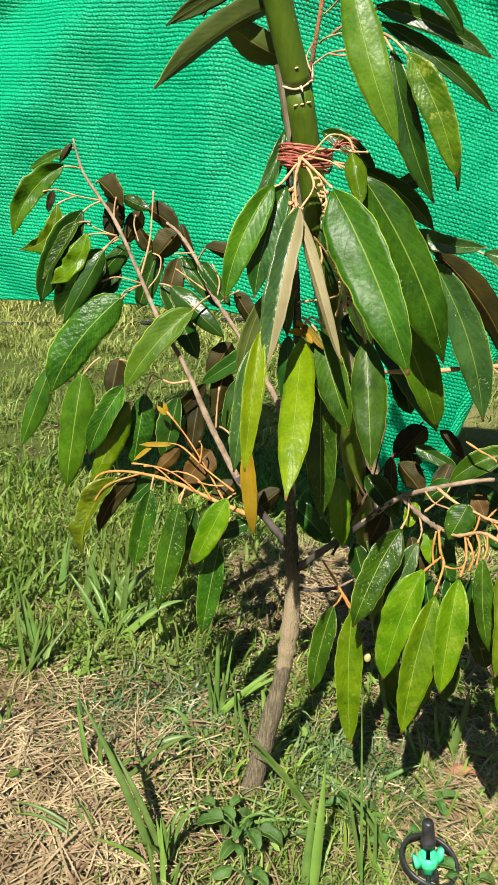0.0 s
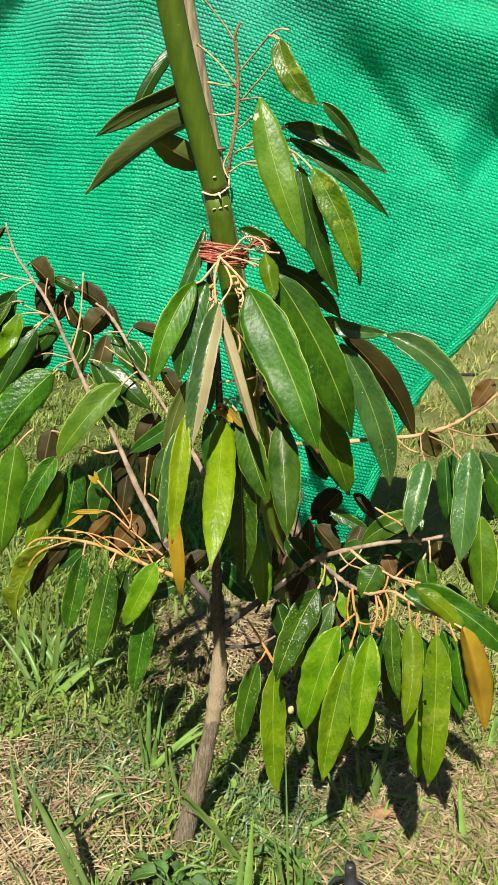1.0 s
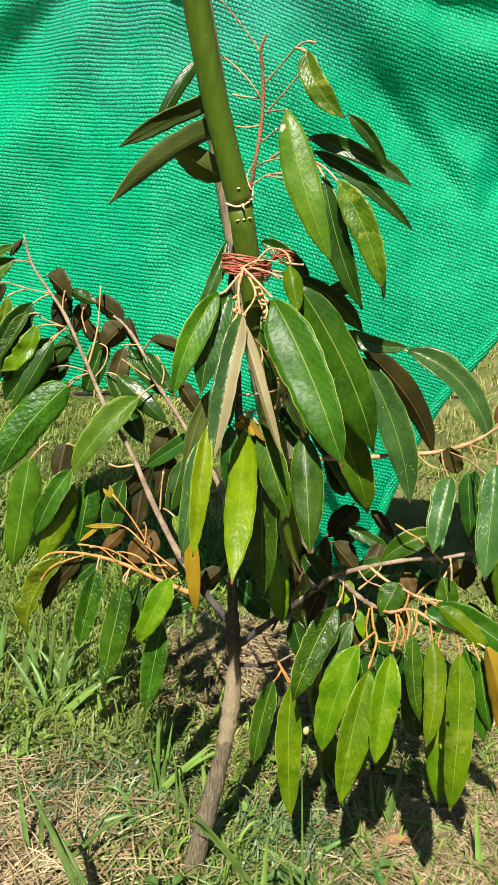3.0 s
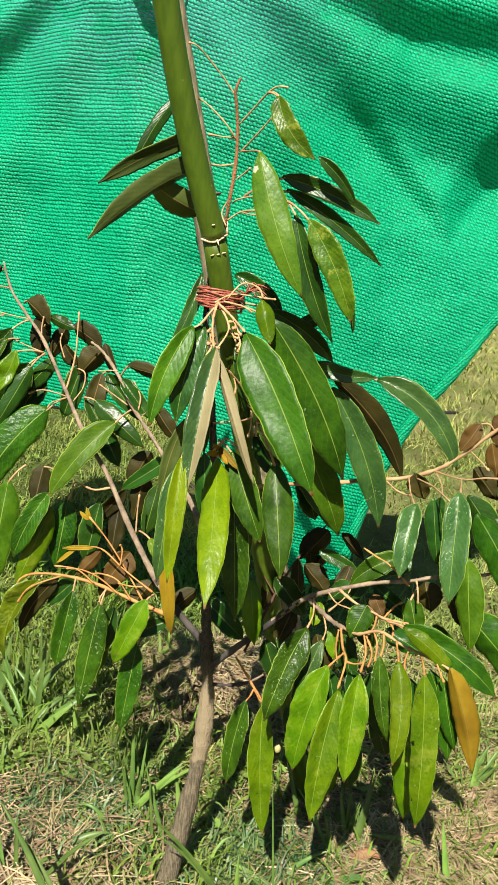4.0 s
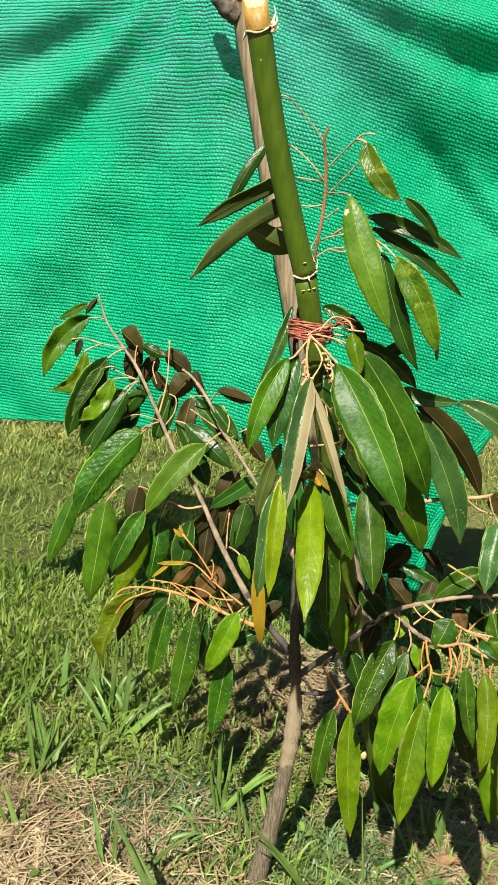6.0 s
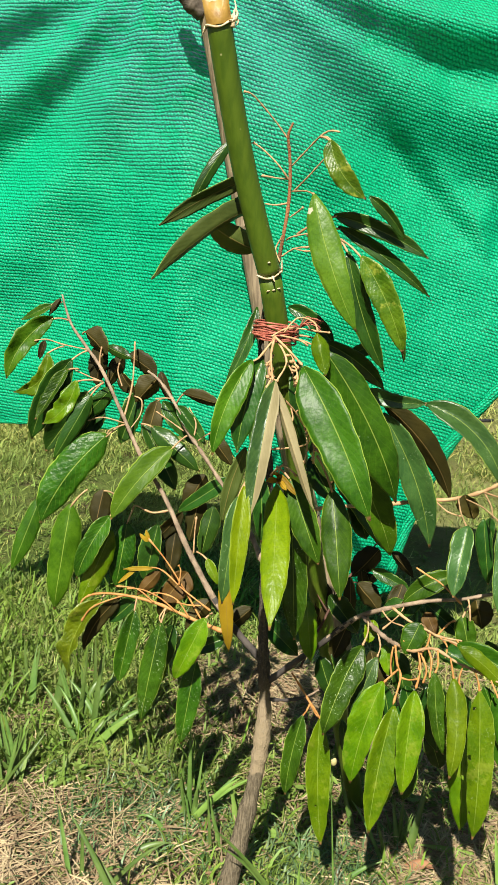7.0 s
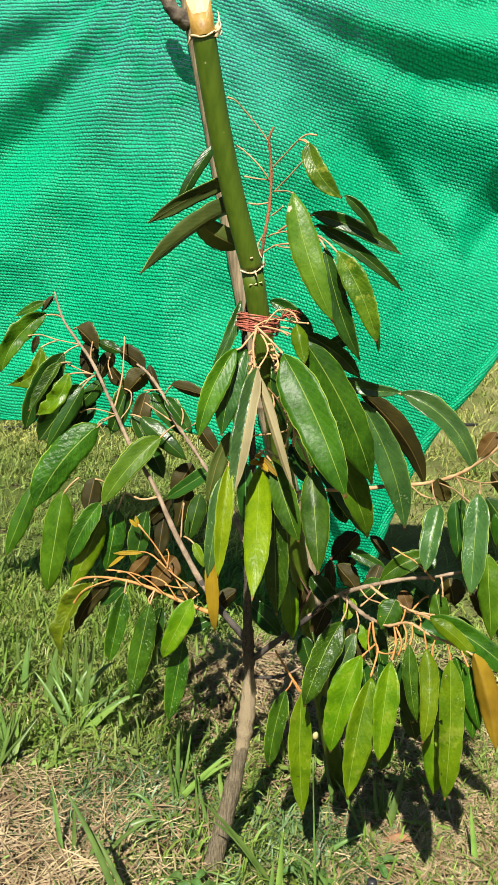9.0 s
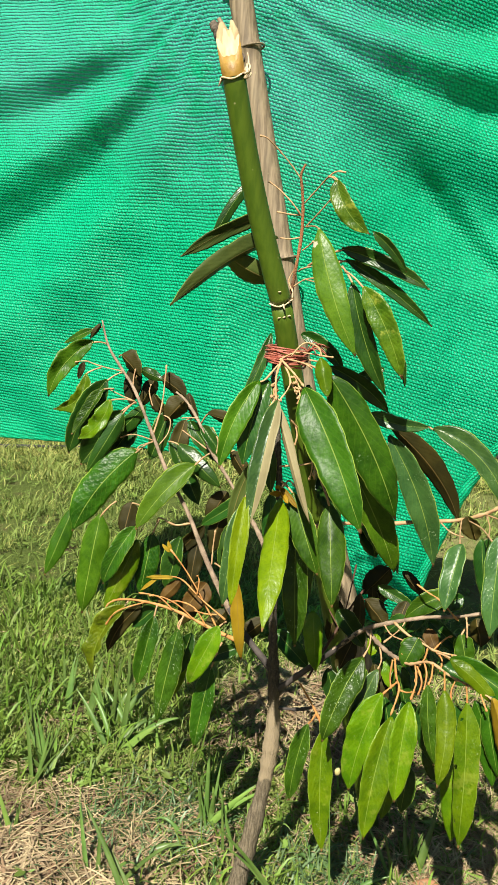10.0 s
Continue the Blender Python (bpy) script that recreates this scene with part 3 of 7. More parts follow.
def build_net():
    cloth_mat = net_material()
    net = thing("shade_net", (0, 0, 0), "emerald green shade net hung from a pole, sagging in folds", "shade net")
    nu, nv = 260, 160
    hem = spline([(-0.64, 0.455), (-0.477, 0.462), (-0.208, 0.484), (-0.077, 0.49), (-0.023, 0.466), (0.059, 0.364), (0.124, 0.276), (0.171, 0.249), (0.222, 0.258)], 12)
    side = spline([(0.222, 0.258), (0.233, 0.314), (0.259, 0.398), (0.303, 0.498), (0.368, 0.594), (0.431, 0.691), (0.519, 0.828), (0.644, 1.027), (0.739, 1.18), (0.789, 1.3)], 12)

    def along(run, q):
        d = np.r_[0, np.cumsum(np.linalg.norm(np.diff(run, axis=0), axis=1))]
        return np.array((np.interp(q * d[-1], d, run[:, 0]), np.interp(q * d[-1], d, run[:, 1])))

    verts, uv = [], []
    bl, br, tl, tr = hem[0], hem[-1], np.array((-0.64, 1.30)), side[-1]
    hems, sides = [along(hem, i / nu) for i in range(nu + 1)], [along(side, j / nv) for j in range(nv + 1)]
    for j in range(nv + 1):
        v = j / nv
        for i in range(nu + 1):
            u = i / nu
            top = tl * (1 - u) + tr * u
            left = bl * (1 - v) + tl * v
            p = (1 - v) * hems[i] + v * top + (1 - u) * left + u * sides[j]
            p -= (1 - u) * (1 - v) * bl + u * (1 - v) * br + (1 - u) * v * tl + u * v * tr
            verts.append((p[0], net_depth(p[0], p[1]), p[1]))
            uv.append((p[0] * 0.99 + 0.05 * p[1], p[1] + 0.04 * p[0]))
    w = nu + 1
    faces = [(j * w + i, j * w + i + 1, (j + 1) * w + i + 1, (j + 1) * w + i) for j in range(nv) for i in range(nu)]
    mesh_object("cloth", verts, faces, [cloth_mat], net, "", None, uv)
    rope = plain("green_hem_cord", (0.001, 0.22, 0.095), (0.003, 0.36, 0.16), 320.0, 0.6, 0.25, 0.8, 0.002)
    for label, run, r in (("rolled selvedge edge", side, 0.0085), ("thin bottom hem", hem, 0.0030)):
        line = np.array([along(run, q) for q in np.linspace(0, 1, 220)])
        line = np.array([(x, net_depth(x, z) - 0.002, z) for x, z in line])
        rad = r * (1 + 0.06 * np.sin(np.arange(220) * 0.31) + 0.04 * np.sin(np.arange(220) * 1.3))
        v, f = tube(line, rad, 10)
        gone = np.r_[0, np.cumsum(np.linalg.norm(np.diff(line, axis=0), axis=1))]
        mesh_object("hem", v, f, [cloth_mat], net, label, None, [(gone[i // 10], 0.3 + 0.62 * r * abs(i % 10 - 5)) for i in range(len(v))])
    ring = [(-0.119 + 0.027 * math.cos(q), 1.08 + 0.027 * math.sin(q), TIE[1] + 0.004 * math.sin(q)) for q in np.linspace(-1.2, 4.4, 40)]
    line = spline([(-0.118, 1.305, TIE[1]), (-0.112, 1.15, TIE[1] + 0.004), *ring, (-0.128, 1.15, TIE[1]), (-0.124, 1.305, TIE[1])], 3)
    v, f = tube(line, np.full(len(line), 0.0022), 7)
    mesh_object("tie_cord", v, f, [rope], net, "green cord tying the cloth to the pole")


build_net()


# ---- bamboo ----
def bamboo_material(name, lo, hi, amber=False):
    n = Net(name, 0.42 if not amber else 0.7, 0.4)
    ob = n.coord("Object")
    streak, blot, fine = n.noise(n.scale(ob, (14, 14, 1)), 14.0, 4.0), n.noise(ob, 14.0, 4.0), n.noise(ob, 380.0, 3.0)
    c = n.mix(n.step(streak, 0.3, 0.7), lo, hi)
    c = n.mix(n.op("MULTIPLY", n.step(blot, 0.52, 0.75), 0.4), c, (0.20, 0.17, 0.10) if amber else (0.10, 0.12, 0.015))
    vo = n.t.nodes.new("ShaderNodeTexVoronoi")
    n.put(vo.inputs["Vector"], ob), n.put(vo.inputs["Scale"], 110.0)
    hue, _, _ = n._sep(vo.outputs["Color"])
    dot = n.op("MULTIPLY", n.op("SUBTRACT", 1.0, n.step(vo.outputs["Distance"], 0.05, 0.14)), n.step(hue, 0.86, 0.9))
    n.colour(n.mix(n.op("MULTIPLY", dot, 0.6), c, (0.40, 0.38, 0.18)))
    n.bump(n.op("ADD", streak, n.op("MULTIPLY", fine, 0.4)), 0.35, 0.001)
    return n.m


green_cane = bamboo_material("green_bamboo_skin", (0.046, 0.088, 0.005), (0.072, 0.120, 0.008))
dry_cane = bamboo_material("weathered_bamboo_skin", (0.120, 0.090, 0.055), (0.29, 0.225, 0.140), True)
amber_cane = plain("amber_bamboo_end", (0.17, 0.085, 0.012), (0.38, 0.23, 0.045), 70.0, 0.5, 0.4, 0.3)
cut_cane = plain("cut_bamboo_wood", (0.42, 0.32, 0.17), (0.62, 0.51, 0.31), 110.0, 0.8, 0.2, 0.4, 0.001, (1, 1, 0.2))
# split fibre, its colour darkened since the inner wall gets less light
shaded_split_cane = plain("shaded_split_bamboo_fibre", (0.26, 0.185, 0.095), (0.48, 0.37, 0.21), 160.0, 0.85, 0.15, 0.7, 0.001, (1, 1, 0.12))
sheath = plain("pale_sheath_fibre", (0.42, 0.30, 0.17), (0.70, 0.58, 0.40), 120.0, 0.85, 0.2, 0.6)


def cane(name, parent, a, b, r0, r1, material, nodes_at, label="", foot=0.0):
    """A hollow-looking cane from a to b, slightly swollen at its nodes (metres from a)."""
    a, b = np.array(a), np.array(b)
    length = np.linalg.norm(b - a)
    stops = sorted(set(np.round(np.r_[np.linspace(0, length, 40), [q + d for q in nodes_at for d in (-0.012, -0.004, -0.0015, 0, 0.0015, 0.004, 0.012)]], 4)))
    stops = [min(q, length) for q in stops if 0 <= q <= length + 0.001]
    bow = np.cross(b - a, (0.3, 1, 0.1))
    bow = bow / np.linalg.norm(bow) * 0.004
    line = [a + (b - a) * q / length + bow * math.sin(math.pi * q / length) + np.array((foot * max(0.0, 1 - q / (0.42 * length)) ** 2, 0, 0)) for q in stops]
    rad = []
    for q in stops:
        r = r0 + (r1 - r0) * q / length
        for k in nodes_at:
            r *= 1 + 0.10 * math.exp(-((q - k) / 0.004) ** 2)
        rad.append(r)
    v, f = tube(line, rad, 20)
    return mesh_object(name, v, f, [material], parent, label)


def build_stake():
    stake = thing("bamboo_stake", (0.185, 0.955, 0), "green bamboo stake leaning, slant-cut at its top, tied to the sapling", "plant stake")
    base, node, top_node, top = np.array((0.19, 0.96, -0.03)), np.array((0.0210, 0.699, 0.7375)), np.array((-0.0305, 0.633, 0.9365)), np.array((-0.0390, 0.622, 0.977))
    inv = Matrix.Translation(-Vector(stake.location))

    def local(ob):
        ob.matrix_parent_inverse = inv
        return ob

    low = np.linalg.norm(node - base)
    local(cane("cane_joint", stake, base, node, 0.0124, 0.0111, green_cane, (low - 0.56, low - 0.28)))
    local(cane("cane_joint", stake, node, top_node, 0.0111, 0.0107, green_cane, ()))
    # the amber stub above the last node, cut at a slant with a split
    ax = (top - top_node) / np.linalg.norm(top - top_node)
    sx = np.cross(ax, (0, 1, 0))
    sx /= np.linalg.norm(sx)
    sy = np.cross(ax, sx)
    verts, faces, index = [], [], []
    k = 28
    for ring, rr in ((0, 0.0107), (1, 0.0107), (2, 0.0086), (3, 0.0058)):
        for i in range(k):
            g = 2 * math.pi * i / k
            c, s = math.cos(g), math.sin(g)
            d = s if sy[1] < 0 else -s
            high = 0.047 - 0.031 * (0.5 + 0.5 * d) + 0.0012 * math.sin(5 * g) + 0.0008 * math.sin(11 * g)
            high -= 0.015 * math.exp(-((((g - 4.6 + math.pi) % (2 * math.pi)) - math.pi) / 0.13) ** 2)
            h = {0: 0.0, 1: high, 2: high - 0.001, 3: high - 0.006}[ring]
            verts.append(top_node + ax * h + (sx * c + sy * s) * rr)
    for ring in range(3):
        for i in range(k):
            j = (i + 1) % k
            faces.append((ring * k + i, ring * k + j, (ring + 1) * k + j, (ring + 1) * k + i))
            c = math.sin(2 * math.pi * (i + 0.5) / k) * (1 if sy[1] < 0 else -1)
            index.append(0 if ring == 0 else 2 if c < -0.15 else 1)
    faces.append(tuple(3 * k + i for i in range(k)))
    index.append(1)
    local(mesh_object("cut_end", verts, faces, [amber_cane, cut_cane, shaded_split_cane], stake, "amber stub with a pale slanting cut", index))
    rng = np.random.default_rng(5)
    for c0, r in ((node, 0.0119), (top_node, 0.0114), (base + (node - base) * (1 - 0.28 / low), 0.0128)):
        d = (top_node - base) / np.linalg.norm(top_node - base)
        a = np.cross(d, (0, 1, 0))
        a /= np.linalg.norm(a)
        b = np.cross(d, a)
        g = np.linspace(0, 2 * math.pi, 41)
        ring = [c0 + (a * math.cos(q) + b * math.sin(q)) * r + d * 0.0012 * math.sin(3 * q) for q in g]
        v, f = tube(ring, 0.0006 + 0.0004 * np.abs(np.sin(g * 1.5 + 0.4)), 6)
        for q in rng.uniform(0, 6.28, 4):
            p0 = c0 + (a * math.cos(q) + b * math.sin(q)) * r
            p1 = p0 + (a * math.cos(q) + b * math.sin(q)) * rng.uniform(0.002, 0.007) + d * rng.uniform(-0.008, 0.012)
            v2, f2 = tube(np.linspace(p0, p1, 4), np.array((0.0016, 0.0012, 0.0006, 0.0001)), 5)
            f += [tuple(i + len(v) for i in h) for h in f2]
            v += v2
        local(mesh_object("node_ring", v, f, [sheath], stake, "pale torn sheath round a node"))

    # torn sheath that stands off beside the top node
    for q, (side, rise, drop, r) in enumerate(((0.0112, 0.013, -0.005, 0.0024), (0.0128, 0.009, 0.0, 0.0018), (0.0102, 0.016, 0.002, 0.0016), (0.0120, -0.008, 0.004, 0.0017))):
        p0 = top_node - sx * side * (1 if sx[0] < 0 else -1) + np.array((0, -0.003 + 0.001 * q, drop))
        bow = np.array((0.0016 + 0.0008 * q, -0.001, 0))
        v, f = tube(spline([p0, p0 + bow + (0, 0, rise * 0.5), p0 + bow * 0.4 + (0, 0, rise)], 4), np.linspace(r, 0.0002, len(spline([p0, p0 + bow, p0 + bow], 4))), 6)
        local(mesh_object("sheath_shred", v, f, [sheath], stake, "pale torn sheath fibre"))

    d = (top_node - base) / np.linalg.norm(top_node - base)
    out = np.cross(np.cross(d, (0.12, -1.0, 0.1)), d)
    out /= np.linalg.norm(out)
    across = np.cross(d, out)
    for along, off, long in ((0.014, 0.0, 0.0016), (-0.013, -0.005, 0.0022), (-0.013, 0.0, 0.0018), (-0.013, 0.005, 0.0022)):
        p = node + d * along + out * math.sqrt(0.0112 ** 2 - off ** 2) + across * off
        v, f = tube([p - across * long, p - across * long * 0.4, p + across * long * 0.4, p + across * long], np.array((0.0002, 0.0008, 0.0008, 0.0002)), 6)
        local(mesh_object("nick", v, f, [cut_cane], stake, "small pale cut in the skin"))


def build_pole():
    pole = thing("bamboo_pole", (0.156, 1.08, 0), "weathered brown bamboo pole standing behind the sapling, holding the net", "pole")
    inv = Matrix.Translation(-Vector(pole.location))
    a, b = np.array((0.1885, 1.08, -0.05)), np.array((-0.2665, 1.08, 1.85))
    length = np.linalg.norm(b - a)

    def point(z):
        return a + (b - a) * (z - a[2]) / (b[2] - a[2])

    def dist(z):
        return np.linalg.norm(point(z) - a)

    ob = cane("cane", pole, a, b, 0.0195, 0.0155, dry_cane, tuple(dist(z) for z in (0.27, 0.545, 0.80, 1.087, 1.36, 1.63)), foot=0.040)
    ob.matrix_parent_inverse = inv
    p = point(1.068) + np.array((-0.016, -0.005, 0))
    stub_bark = plain("stub_bark", (0.035, 0.027, 0.021), (0.170, 0.140, 0.110), 90.0, 0.85, 0.1, 0.9, 0.003)
    run = spline([p, p + (-0.014, -0.008, 0.006), p + (-0.026, -0.012, 0.020), p + (-0.034, -0.012, 0.034), p + (-0.043, -0.012, 0.046)], 6)
    v, f = tube(run, np.interp(np.linspace(0, 1, len(run)), (0, 0.3, 0.7, 1), (0.0125, 0.0100, 0.0080, 0.0056)) * (1 + 0.06 * np.sin(np.arange(len(run)) * 1.3) + 0.04 * np.sin(np.arange(len(run)) * 2.9)), 11)
    stub = mesh_object("branch_stub", v, f, [stub_bark], pole, "grey-brown broken side-branch stub")
    stub.matrix_parent_inverse = inv
    fork = spline([p + (-0.024, -0.014, 0.018), p + (-0.026, -0.017, 0.036), p + (-0.033, -0.017, 0.050)], 5)
    v, f = tube(fork, np.linspace(0.0068, 0.0030, len(fork)), 8)
    mesh_object("stub_splinter", v, f, [dry_cane], pole, "pale split wood of the broken stub").matrix_parent_inverse = inv
    for z in (0.80, 1.087):
        c0 = point(z)
        g = np.linspace(0, 2 * math.pi, 37)
        v, f = tube([c0 + np.array((math.cos(q), math.sin(q), 0.235 * math.cos(q))) * 0.0183 for q in g], np.full(37, 0.0017), 6)
        ob = mesh_object("node_ring", v, f, [dry_cane], pole)
        ob.matrix_parent_inverse = inv


build_stake()
build_pole()

# ---- durian sapling ----
sapling = thing("durian_sapling", (0, 0, 0), "young durian tree with long drooping glossy leaves, tied to bamboo", "sapling")

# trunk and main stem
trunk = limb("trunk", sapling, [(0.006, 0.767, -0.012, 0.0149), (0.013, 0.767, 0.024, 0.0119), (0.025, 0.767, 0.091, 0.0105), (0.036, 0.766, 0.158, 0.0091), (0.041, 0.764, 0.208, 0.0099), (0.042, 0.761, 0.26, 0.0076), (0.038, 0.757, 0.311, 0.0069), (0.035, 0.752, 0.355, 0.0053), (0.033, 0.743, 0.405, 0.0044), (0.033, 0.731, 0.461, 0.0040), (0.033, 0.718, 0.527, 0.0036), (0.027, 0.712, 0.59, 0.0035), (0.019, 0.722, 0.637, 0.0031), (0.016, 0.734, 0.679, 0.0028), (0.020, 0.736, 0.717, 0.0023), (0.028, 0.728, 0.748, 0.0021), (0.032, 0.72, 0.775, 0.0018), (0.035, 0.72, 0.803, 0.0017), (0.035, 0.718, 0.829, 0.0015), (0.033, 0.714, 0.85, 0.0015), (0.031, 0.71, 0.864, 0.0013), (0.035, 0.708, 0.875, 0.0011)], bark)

# branch towards the open side with drooping leaves
branch_a = limb("branch", sapling, [(0.035, 0.758, 0.314, 0.0047), (0.004, 0.768, 0.343, 0.0043), (-0.023, 0.781, 0.373, 0.0037), (-0.058, 0.805, 0.423, 0.0033), (-0.088, 0.826, 0.474, 0.0029), (-0.121, 0.847, 0.517, 0.0025), (-0.148, 0.867, 0.562, 0.0023), (-0.179, 0.888, 0.613, 0.0021), (-0.204, 0.905, 0.64, 0.0019), (-0.226, 0.921, 0.665, 0.0017), (-0.241, 0.938, 0.697, 0.0012)], twig_bark, old=0.17)
limb("branch", sapling, [(0.032, 0.739, 0.432, 0.0031), (0.011, 0.781, 0.46, 0.0030), (-0.007, 0.805, 0.48, 0.0028), (-0.041, 0.826, 0.522, 0.0026), (-0.068, 0.838, 0.556, 0.0024), (-0.084, 0.847, 0.584, 0.0020), (-0.104, 0.863, 0.606, 0.0018), (-0.12, 0.872, 0.616, 0.0014)], twig_bark)
branch_c = limb("branch", sapling, [(-0.007, 0.776, 0.335, 0.0026), (-0.042, 0.793, 0.339, 0.0020), (-0.084, 0.801, 0.352, 0.0018), (-0.117, 0.801, 0.36, 0.0016), (-0.153, 0.801, 0.362, 0.0013), (-0.175, 0.801, 0.355, 0.0011), (-0.184, 0.801, 0.337, 0.0009)], young_shoot)
tw = limb("twig", branch_a, [(-0.146, 0.867, 0.561, 0.0013), (-0.14, 0.88, 0.596, 0.0011), (-0.141, 0.896, 0.629, 0.0009), (-0.143, 0.909, 0.647, 0.0011)], shoot_bark)
tw = limb("twig", branch_a, [(-0.026, 0.781, 0.358, 0.0011), (-0.06, 0.797, 0.375, 0.0009), (-0.089, 0.805, 0.395, 0.0007), (-0.116, 0.805, 0.393, 0.0005)], young_shoot)
tw = limb("twig", branch_a, [(-0.036, 0.793, 0.339, 0.0011), (-0.058, 0.801, 0.372, 0.0009), (-0.082, 0.805, 0.406, 0.0007), (-0.104, 0.809, 0.43, 0.0011)], young_shoot)
tw = limb("twig", branch_a, [(-0.051, 0.793, 0.342, 0.0009), (-0.067, 0.797, 0.362, 0.0007), (-0.088, 0.801, 0.367, 0.0007), (-0.1, 0.801, 0.364, 0.0005)], young_shoot)
tw = limb("twig", branch_a, [(-0.066, 0.797, 0.346, 0.0009), (-0.087, 0.797, 0.363, 0.0007), (-0.109, 0.801, 0.37, 0.0005), (-0.126, 0.801, 0.37, 0.0005)], young_shoot)
tw = limb("twig", branch_a, [(-0.038, 0.789, 0.36, 0.0009), (-0.053, 0.793, 0.358, 0.0007), (-0.067, 0.797, 0.359, 0.0007)], young_shoot)
tw = limb("twig", branch_a, [(-0.08, 0.797, 0.35, 0.0009), (-0.085, 0.789, 0.342, 0.0007), (-0.081, 0.781, 0.338, 0.0005)], shoot_bark)
tw = limb("twig", branch_a, [(-0.094, 0.797, 0.357, 0.0007), (-0.114, 0.801, 0.37, 0.0007), (-0.139, 0.801, 0.372, 0.0005)], young_shoot)
tw = limb("twig", branch_a, [(-0.129, 0.801, 0.361, 0.0007), (-0.152, 0.797, 0.353, 0.0005), (-0.168, 0.797, 0.343, 0.0005), (-0.178, 0.797, 0.327, 0.0005)], young_shoot)
tw = limb("twig", branch_a, [(-0.065, 0.797, 0.38, 0.0007), (-0.064, 0.801, 0.396, 0.0007), (-0.067, 0.801, 0.403, 0.0007)], young_shoot)
tw = limb("twig", branch_a, [(-0.083, 0.822, 0.461, 0.0015), (-0.103, 0.826, 0.456, 0.0013), (-0.123, 0.83, 0.462, 0.0009), (-0.127, 0.83, 0.456, 0.0007)], shoot_bark)
tw = limb("twig", branch_a, [(-0.05, 0.801, 0.418, 0.0011), (-0.05, 0.805, 0.441, 0.0009), (-0.049, 0.809, 0.46, 0.0009)], shoot_bark)
tw = limb("twig", branch_a, [(-0.198, 0.901, 0.634, 0.0010), (-0.229, 0.905, 0.638, 0.0008), (-0.252, 0.909, 0.643, 0.0008), (-0.269, 0.913, 0.64, 0.0006)], shoot_bark)
tw = limb("twig", branch_a, [(-0.174, 0.88, 0.598, 0.0009), (-0.196, 0.888, 0.604, 0.0008), (-0.22, 0.896, 0.611, 0.0008), (-0.228, 0.896, 0.608, 0.0006)], shoot_bark)
tw = limb("twig", branch_a, [(-0.144, 0.863, 0.553, 0.0009), (-0.173, 0.872, 0.557, 0.0008), (-0.193, 0.88, 0.55, 0.0006)], shoot_bark)
tw = limb("twig", branch_a, [(-0.143, 0.863, 0.552, 0.0009), (-0.161, 0.863, 0.545, 0.0007), (-0.166, 0.863, 0.538, 0.0007)], shoot_bark)
tw = limb("twig", branch_a, [(-0.181, 0.888, 0.612, 0.0008), (-0.183, 0.896, 0.626, 0.0008), (-0.182, 0.901, 0.639, 0.0008)], shoot_bark)
tw = limb("twig", branch_a, [(-0.152, 0.88, 0.595, 0.0008), (-0.159, 0.888, 0.611, 0.0008), (-0.157, 0.888, 0.622, 0.0011)], shoot_bark)
tw = limb("twig", branch_a, [(-0.137, 0.863, 0.548, 0.0007), (-0.128, 0.872, 0.563, 0.0007), (-0.128, 0.88, 0.579, 0.0008), (-0.14, 0.888, 0.583, 0.0006)], shoot_bark)
tw = limb("twig", branch_a, [(-0.059, 0.834, 0.546, 0.0011), (-0.057, 0.838, 0.563, 0.0009), (-0.066, 0.843, 0.58, 0.0009)], shoot_bark)
tw = limb("twig", branch_a, [(-0.071, 0.838, 0.553, 0.0009), (-0.09, 0.847, 0.563, 0.0007), (-0.106, 0.851, 0.572, 0.0007)], shoot_bark)
tw = limb("twig", branch_a, [(-0.085, 0.847, 0.589, 0.0007), (-0.097, 0.851, 0.588, 0.0007), (-0.108, 0.855, 0.586, 0.0006)], shoot_bark)
tw = limb("twig", branch_a, [(-0.053, 0.83, 0.544, 0.0007), (-0.043, 0.83, 0.552, 0.0007), (-0.035, 0.83, 0.556, 0.0005)], shoot_bark)

# branches on the side of the sprinkler
branch_d = limb("branch", sapling, [(0.04, 0.76, 0.284, 0.0043), (0.056, 0.754, 0.301, 0.0039), (0.072, 0.747, 0.319, 0.0036), (0.098, 0.739, 0.346, 0.0034), (0.125, 0.727, 0.378, 0.0029), (0.141, 0.718, 0.393, 0.0027), (0.168, 0.708, 0.407, 0.0023), (0.2, 0.698, 0.42, 0.0021), (0.232, 0.689, 0.428, 0.0020), (0.261, 0.685, 0.437, 0.0018), (0.301, 0.681, 0.443, 0.0015), (0.338, 0.681, 0.455, 0.0011)], twig_bark, old=0.33)
branch_e = limb("branch", sapling, [(0.139, 0.718, 0.391, 0.0025), (0.151, 0.706, 0.383, 0.0025), (0.164, 0.694, 0.377, 0.0023), (0.173, 0.685, 0.376, 0.0021)], twig_bark)
branch_f = limb("branch", sapling, [(0.167, 0.708, 0.407, 0.0017), (0.181, 0.689, 0.402, 0.0013), (0.199, 0.673, 0.399, 0.0013), (0.208, 0.661, 0.399, 0.0013), (0.227, 0.648, 0.402, 0.0009)], shoot_bark)
branch_g = limb("branch", sapling, [(0.173, 0.685, 0.376, 0.0015), (0.183, 0.665, 0.38, 0.0015), (0.202, 0.652, 0.39, 0.0016), (0.222, 0.636, 0.385, 0.0014), (0.242, 0.615, 0.385, 0.0012), (0.258, 0.603, 0.381, 0.0010), (0.268, 0.598, 0.372, 0.0007)], shoot_bark)
